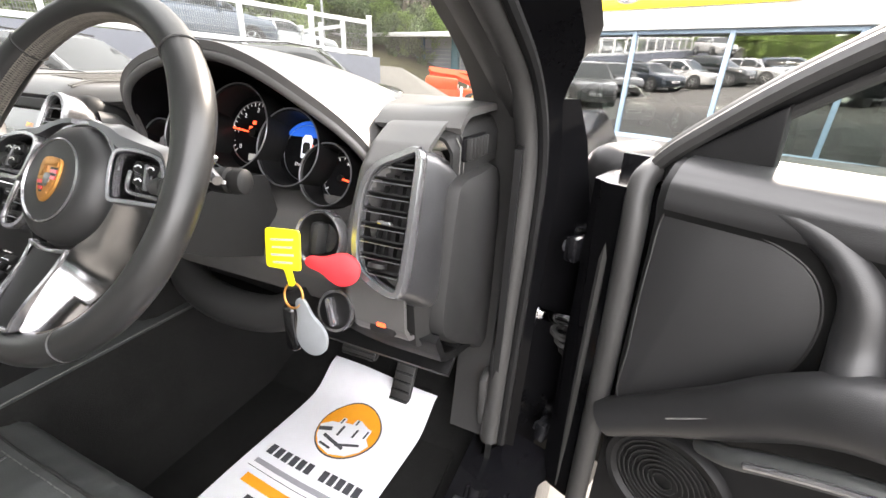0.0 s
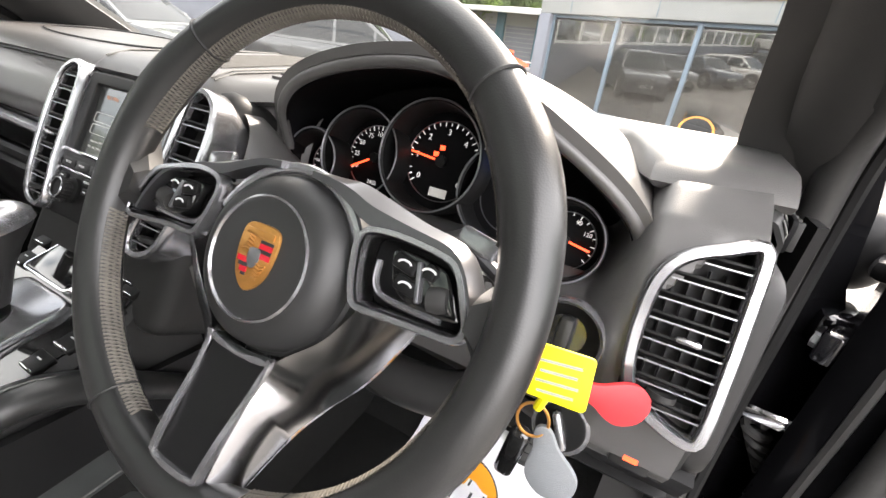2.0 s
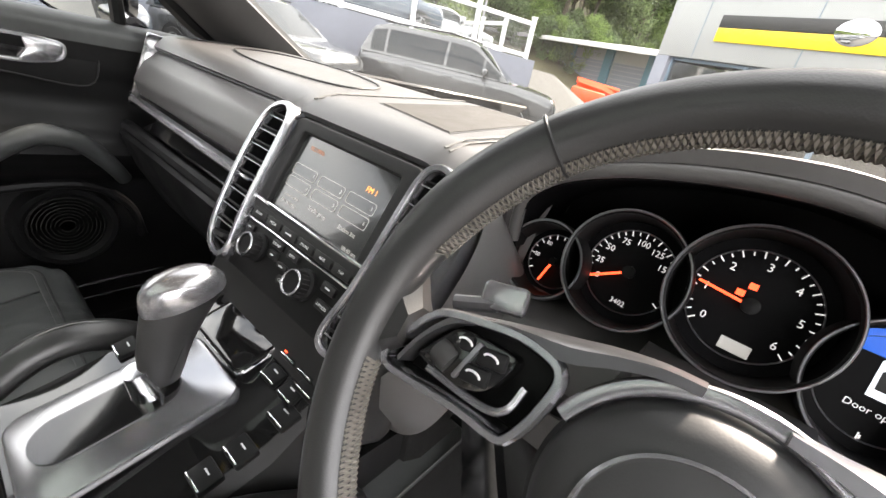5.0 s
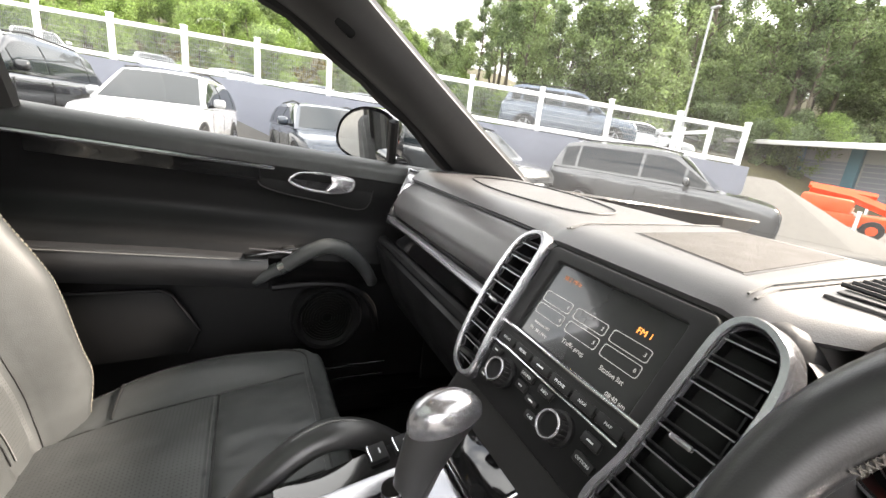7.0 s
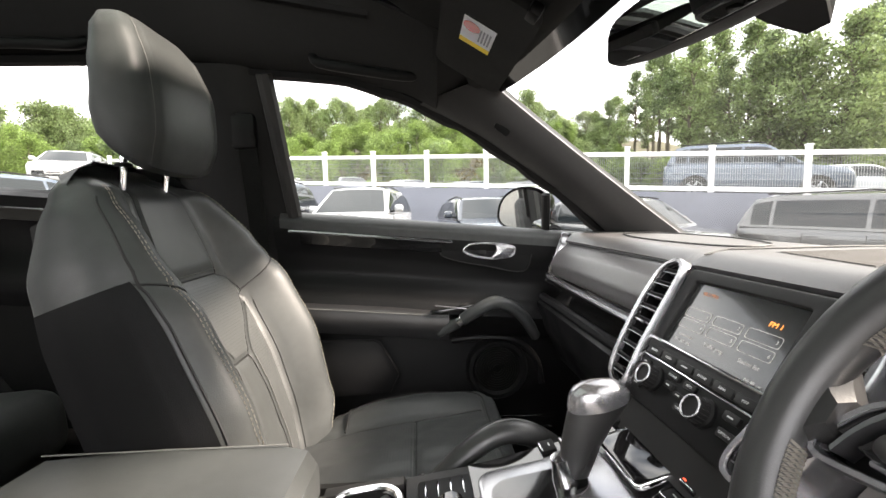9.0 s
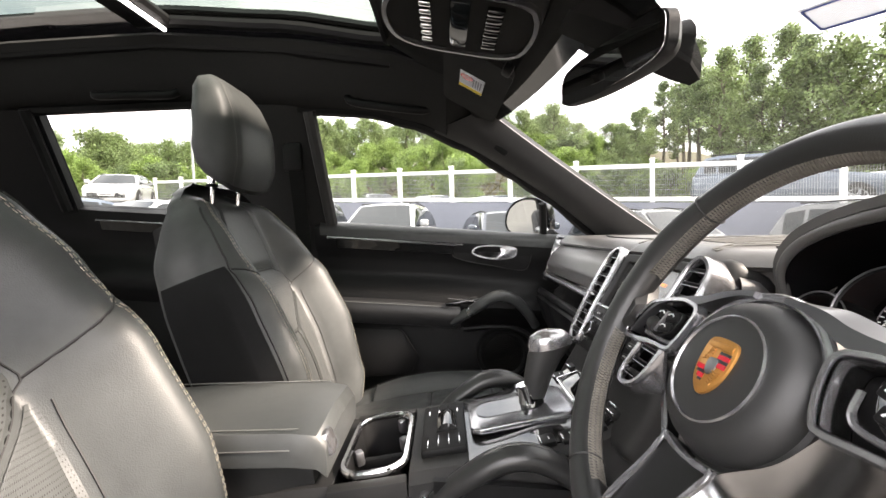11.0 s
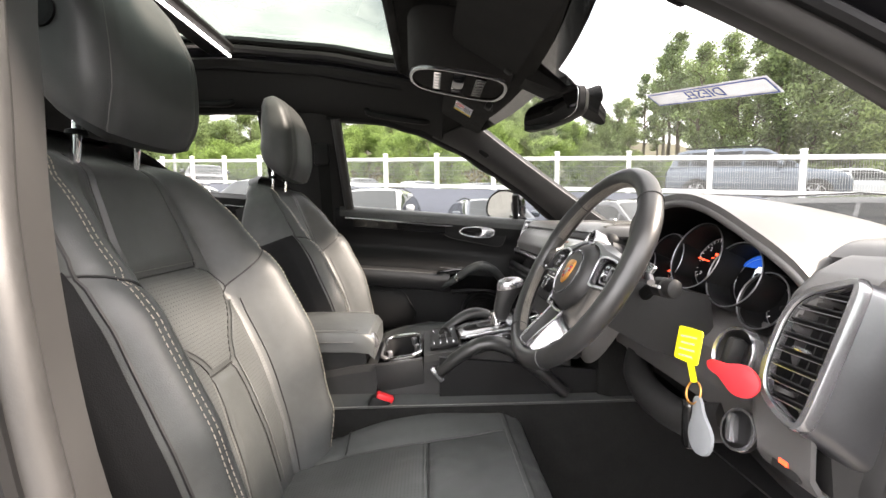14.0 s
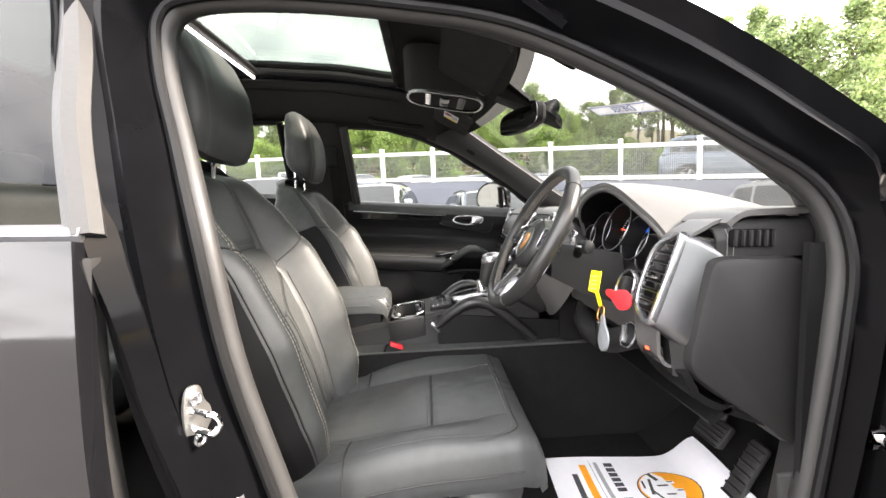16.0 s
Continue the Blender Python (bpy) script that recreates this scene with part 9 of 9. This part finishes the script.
part("console_rim", ring_slab(shape, [(q[0] * 0.94, q[1] * 0.94) for q in shape], 0.010, om @ at(0, 0, -0.020), 0.003), SILVER, oh, "satin silver rim")
part("console_tray", slab([(q[0] * 0.87, q[1] * 0.87) for q in shape], 0.006, 0, om @ at(0, 0, -0.010)), PIANO, oh)
for k in range(6):
    part("lamp_switch", rbox(0.012, 0.020, 0.010, 0.003, om @ at(-0.055 + 0.022 * k, -0.052, -0.015)), CHROME, oh)
    part("lamp_switch", rbox(0.016, 0.026, 0.010, 0.003, om @ at(-0.055 + 0.022 * k, 0.052, -0.015)), PIANO, oh)
part("lamp_lens", rbox(0.14, 0.03, 0.008, 0.003, om @ at(0, 0.0, -0.014)), CAR_GLASS, oh)


def visor(sx, label):
    v = thing("sun_visor", label, "sun visor")
    m = Matrix.Translation((sx * 0.325, -0.085, 1.442)) @ Matrix.Rotation(radians(-30), 4, "X")
    part("visor_pad", slab(rounded(0.36, 0.155, 0.03, 6), 0.016, 0.006, m @ at(0, 0, -0.028)), HEADLINER, v, "charcoal cloth visor")
    if sx < 0:
        lab = part("warning_label", rbox(0.090, 0.060, 0.001, 0, m @ at(0.03, -0.005, -0.0285)), PAPER, v, "white airbag warning label")
        part("label_band", rbox(0.016, 0.060, 0.001, 0, m @ at(-0.008, -0.005, -0.0292)), SIGN_YELLOW, lab, "yellow warning band")
        part("label_ring", lathe([(0.013, 0.0), (0.016, 0.0), (0.016, 0.0006), (0.013, 0.0006)], 24, m @ at(0.05, -0.018, -0.0296)), CREST_RED, lab)
        for k in range(4):
            part("label_bar", rbox(0.045, 0.003, 0.0006, 0, m @ at(0.035, 0.018 - 0.006 * k, -0.0294)), INK_GREY, lab)
    part("visor_clip", rbox(0.03, 0.02, 0.02, 0.005, m @ at(-sx * 0.17, 0.06, -0.02)), PLASTIC, v)


visor(-1, "charcoal passenger sun visor with a warning label")
visor(1, "charcoal driver's sun visor folded up")
for sx in (-1,):
    gh = thing("grab_rail", "black folding roof grab handle", "handle")
    pts = spline([(sx * 0.585, -0.20, 1.452), (sx * 0.575, -0.23, 1.440), (sx * 0.572, -0.33, 1.452), (sx * 0.576, -0.43, 1.470), (sx * 0.588, -0.45, 1.49)], 5)
    part("grip", sweep(pts, 0.012, 10), PLASTIC, gh)
    gh2 = thing("grab_rail", "black folding roof grab handle", "handle")
    pts = spline([(sx * 0.585, -0.95, 1.520), (sx * 0.575, -0.98, 1.508), (sx * 0.572, -1.08, 1.510), (sx * 0.576, -1.18, 1.512), (sx * 0.588, -1.20, 1.522)], 5)
    part("grip", sweep(pts, 0.012, 10), PLASTIC, gh2)

# windscreen stickers
dz = thing("windscreen_banner", "white windscreen banner with blue lettering", "sign")
b0, b1 = Vector((0.1556, 0.270, 1.328)), Vector((0.438, 0.302, 1.278))
bx = (b1 - b0).normalized()
by = (screen_pt(0.6, 0.75) - screen_pt(0.6, 0.60)).normalized()
nrm = bx.cross(by).normalized()
by = nrm.cross(bx)
bmat = Matrix((bx, by, nrm)).transposed().to_4x4()
bmat.translation = (b0 + b1) / 2
part("banner_card", rbox(0.292, 0.043, 0.0006, 0, bmat), BANNER, dz)
BLUE_INK = mat("blue_print", (0.05, 0.10, 0.45), 0.5, vary=0.03)
for w in (-0.0012, 0.0012):
    part("banner_border", ring_slab(rounded(0.286, 0.038, 0.003), rounded(0.281, 0.033, 0.003), 0.0004, bmat @ at(0, 0, w)), BLUE_INK, dz)
flip = Matrix.Diagonal((-1, 1, 1, 1))      # printed to be read from outside
text("DIESEL", 0.034, bmat @ at(0.0, 0, 0.0010) @ flip, BLUE_INK, dz)
text("DIESEL", 0.034, bmat @ at(0.0, 0, -0.0010) @ flip, BLUE_INK, dz)
sk = thing("round_sticker", "small round amber windscreen sticker", "sticker")
sm = Matrix.Translation(screen_pt(0.87, 0.055) + Vector((0, -0.010, -0.004))) @ Matrix.Rotation(radians(52), 4, "X")
part("sticker_disc", lathe([(0.001, 0), (0.024, 0), (0.024, 0.001), (0.001, 0.001)], 28, sm), GOLD, sk)
part("sticker_face", lathe([(0.0175, 0.001), (0.0205, 0.001), (0.0205, 0.0016), (0.0175, 0.0016)], 28, sm), SEAM, sk)
part("sticker_mark", slab(curve2([(-0.013, 0.0), (-0.004, 0.005), (0.008, 0.003), (0.013, -0.003), (0.0, -0.004)], 4), 0.0006, 0, sm @ at(0, 0, 0.001)), SEAM, sk)

# ---- keys ----
keys = thing("key_bunch", "car key with yellow tag and red and grey leather fobs", "keys")
tag = part("yellow_tag", slab(rounded(0.045, 0.042, 0.004), 0.002, 0.0006, Matrix.Translation((0.566, 0.103, 0.922)) @ Matrix.Rotation(radians(78), 4, "X") @ Matrix.Rotation(radians(5), 4, "Z")), YELLOW, keys, "yellow plastic tag with handwriting")
for k in range(4):
    part("tag_scribble", rbox(0.030 - 0.004 * (k % 2), 0.002, 0.0004, 0, Matrix.Translation((0.566, 0.103, 0.922)) @ Matrix.Rotation(radians(78), 4, "X") @ Matrix.Rotation(radians(5), 4, "Z") @ at(0, 0.010 - 0.008 * k, 0.0023, 0, 0, 4)), INK_GREY, tag)
part("tag_tail", sweep(spline([(0.562, 0.107, 0.902), (0.560, 0.112, 0.888), (0.557, 0.117, 0.872)], 5), 0.004, 8), YELLOW, keys)
part("split_ring", sweep([(0.556 + 0.013 * math.cos(t), 0.118 + 0.004 * math.sin(t), 0.856 + 0.014 * math.sin(t)) for t in [k * math.tau / 28 for k in range(28)]], 0.0014, 6, closed=True), GOLD, keys, "brass split ring")
drop = [(p.x, p.y) for p in spline([(0, 0.036, 0), (0.007, 0.031, 0), (0.011, 0.014, 0), (0.0195, -0.002, 0), (0.0215, -0.015, 0), (0.014, -0.029, 0), (0, -0.034, 0), (-0.014, -0.029, 0), (-0.0215, -0.015, 0), (-0.0195, -0.002, 0), (-0.011, 0.014, 0), (-0.007, 0.031, 0)], 5, True)]
part("red_fob", slab(drop, 0.004, 0.0012, Matrix.Translation((0.605, 0.132, 0.897)) @ Matrix.Rotation(radians(24), 4, "Z") @ Matrix.Rotation(radians(80), 4, "X") @ Matrix.Rotation(radians(76), 4, "Z") @ Matrix.Scale(0.86, 4)), RED, keys, "red stitched leather fob")
part("grey_fob", slab(drop, 0.004, 0.0012, Matrix.Translation((0.578, 0.115, 0.822)) @ Matrix.Rotation(radians(82), 4, "X") @ Matrix.Rotation(radians(22), 4, "Z")), GREY_FOB, keys, "grey leather fob")
part("car_key", rbox(0.018, 0.014, 0.070, 0.006, at(0.546, 0.120, 0.808, 6, 8, 0), seg=3), PIANO, keys, "black car key")

# ---- paper on the floor ----
mat_ob = thing("floor_mat", "black driver's carpet mat", "mat")
part("mat_pad", slab(rounded(0.50, 0.62, 0.06, 6), 0.010, 0.004, at(0.42, 0.13, 0.372)), CARPET, mat_ob)
pp = thing("paper_floor_mat", "white printed paper mat lying on the footwell carpet", "paper")
PM = Matrix.Translation((0.445, 0.262, 0.386)) @ Matrix.Rotation(radians(-3), 4, "Z")


def paper_pt(u, v, lift=0.0):
    """u across, v towards the pedals, in metres from the middle."""
    return PM @ Vector((u, v, 0.003 * math.sin(20 * u + 14 * v) + 0.05 * smoothstep(0.08, 0.20, v) ** 2 + lift))


card = part("sheet", sheet(lambda a, b: paper_pt(-0.14 + 0.28 * a, -0.20 + 0.40 * b), 20, 24, 0.0005), PAPER, pp)


def printed(shape, name, material, lift, label="", cut=5):
    """Flat print that follows the sheet."""
    bm = bmesh.new()
    bm.faces.new([bm.verts.new((a, b, 0)) for a, b in shape])
    bmesh.ops.triangulate(bm, faces=bm.faces[:])
    bmesh.ops.subdivide_edges(bm, edges=bm.edges[:], cuts=cut, use_grid_fill=True)
    for v in bm.verts:
        v.co = paper_pt(v.co.x, v.co.y, lift)
    return part(name, bm, material, card, label)


def disc(cx, cy, r, n=36, a0=0, a1=360):
    return [(cx + r * math.cos(radians(a0 + (a1 - a0) * k / n)), cy + r * math.sin(radians(a0 + (a1 - a0) * k / n))) for k in range(n)]


LX, LY = 0.0, 0.065
printed(disc(LX, LY, 0.070), "logo_rim", INK, 0.0012, "round dark rim")
printed(disc(LX, LY, 0.067), "logo_disc", ORANGE, 0.0020, "orange disc with a castle outline")
hill = [(-0.064, -0.012), (-0.045, 0.004), (-0.030, 0.006), (-0.028, 0.022), (-0.018, 0.022), (-0.018, 0.012), (0.0, 0.014), (0.002, 0.030), (0.014, 0.030), (0.016, 0.012), (0.034, 0.008), (0.036, 0.020), (0.046, 0.020), (0.048, -0.004), (0.062, -0.016), (0.054, -0.036), (0.034, -0.056), (0.0, -0.0655), (-0.034, -0.056), (-0.054, -0.036)]
printed([(LX + a, LY + b) for a, b in hill[::-1]], "logo_castle", PAPER, 0.0030, "white castle silhouette", 2)
for a, b, w, h, r in ((-0.046, -0.018, 0.030, 0.010, 20), (-0.012, -0.010, 0.006, 0.026, 0), (0.020, -0.004, 0.005, 0.022, 0), (-0.010, -0.038, 0.060, 0.007, -14), (0.022, -0.034, 0.050, 0.006, 22), (0.042, 0.004, 0.004, 0.020, 0), (-0.024, 0.012, 0.004, 0.014, 0), (0.008, 0.022, 0.004, 0.014, 0), (-0.02, -0.052, 0.03, 0.005, -8)):
    c, d = math.cos(radians(r)), math.sin(radians(r))
    printed([(LX + a + x * c - y * d, LY + b + x * d + y * c) for x, y in ((-w / 2, -h / 2), (w / 2, -h / 2), (w / 2, h / 2), (-w / 2, h / 2))], "logo_shading", INK, 0.0040, "", 2)
for k in range(12):
    if k == 6:
        continue
    x0 = -0.112 + 0.0188 * k
    printed([(x0, -0.052), (x0 + 0.014, -0.052), (x0 + 0.014, -0.030), (x0, -0.030)], "name_bar", INK, 0.0012, "dark printed letter block", 1)
printed([(-0.115, -0.078), (0.115, -0.078), (0.115, -0.068), (-0.115, -0.068)], "strap_line_bar", INK_GREY, 0.0012, "grey printed line", 3)
printed([(-0.12, -0.088), (0.12, -0.088), (0.12, -0.0868), (-0.12, -0.0868)], "rule", INK, 0.0012, "", 3)
printed([(-0.105, -0.118), (0.105, -0.118), (0.105, -0.100), (-0.105, -0.100)], "web_bar", ORANGE, 0.0012, "orange printed line", 3)
printed([(-0.07, -0.145), (0.07, -0.145), (0.07, -0.131), (-0.07, -0.131)], "phone_bar", INK, 0.0012, "dark printed line", 3)
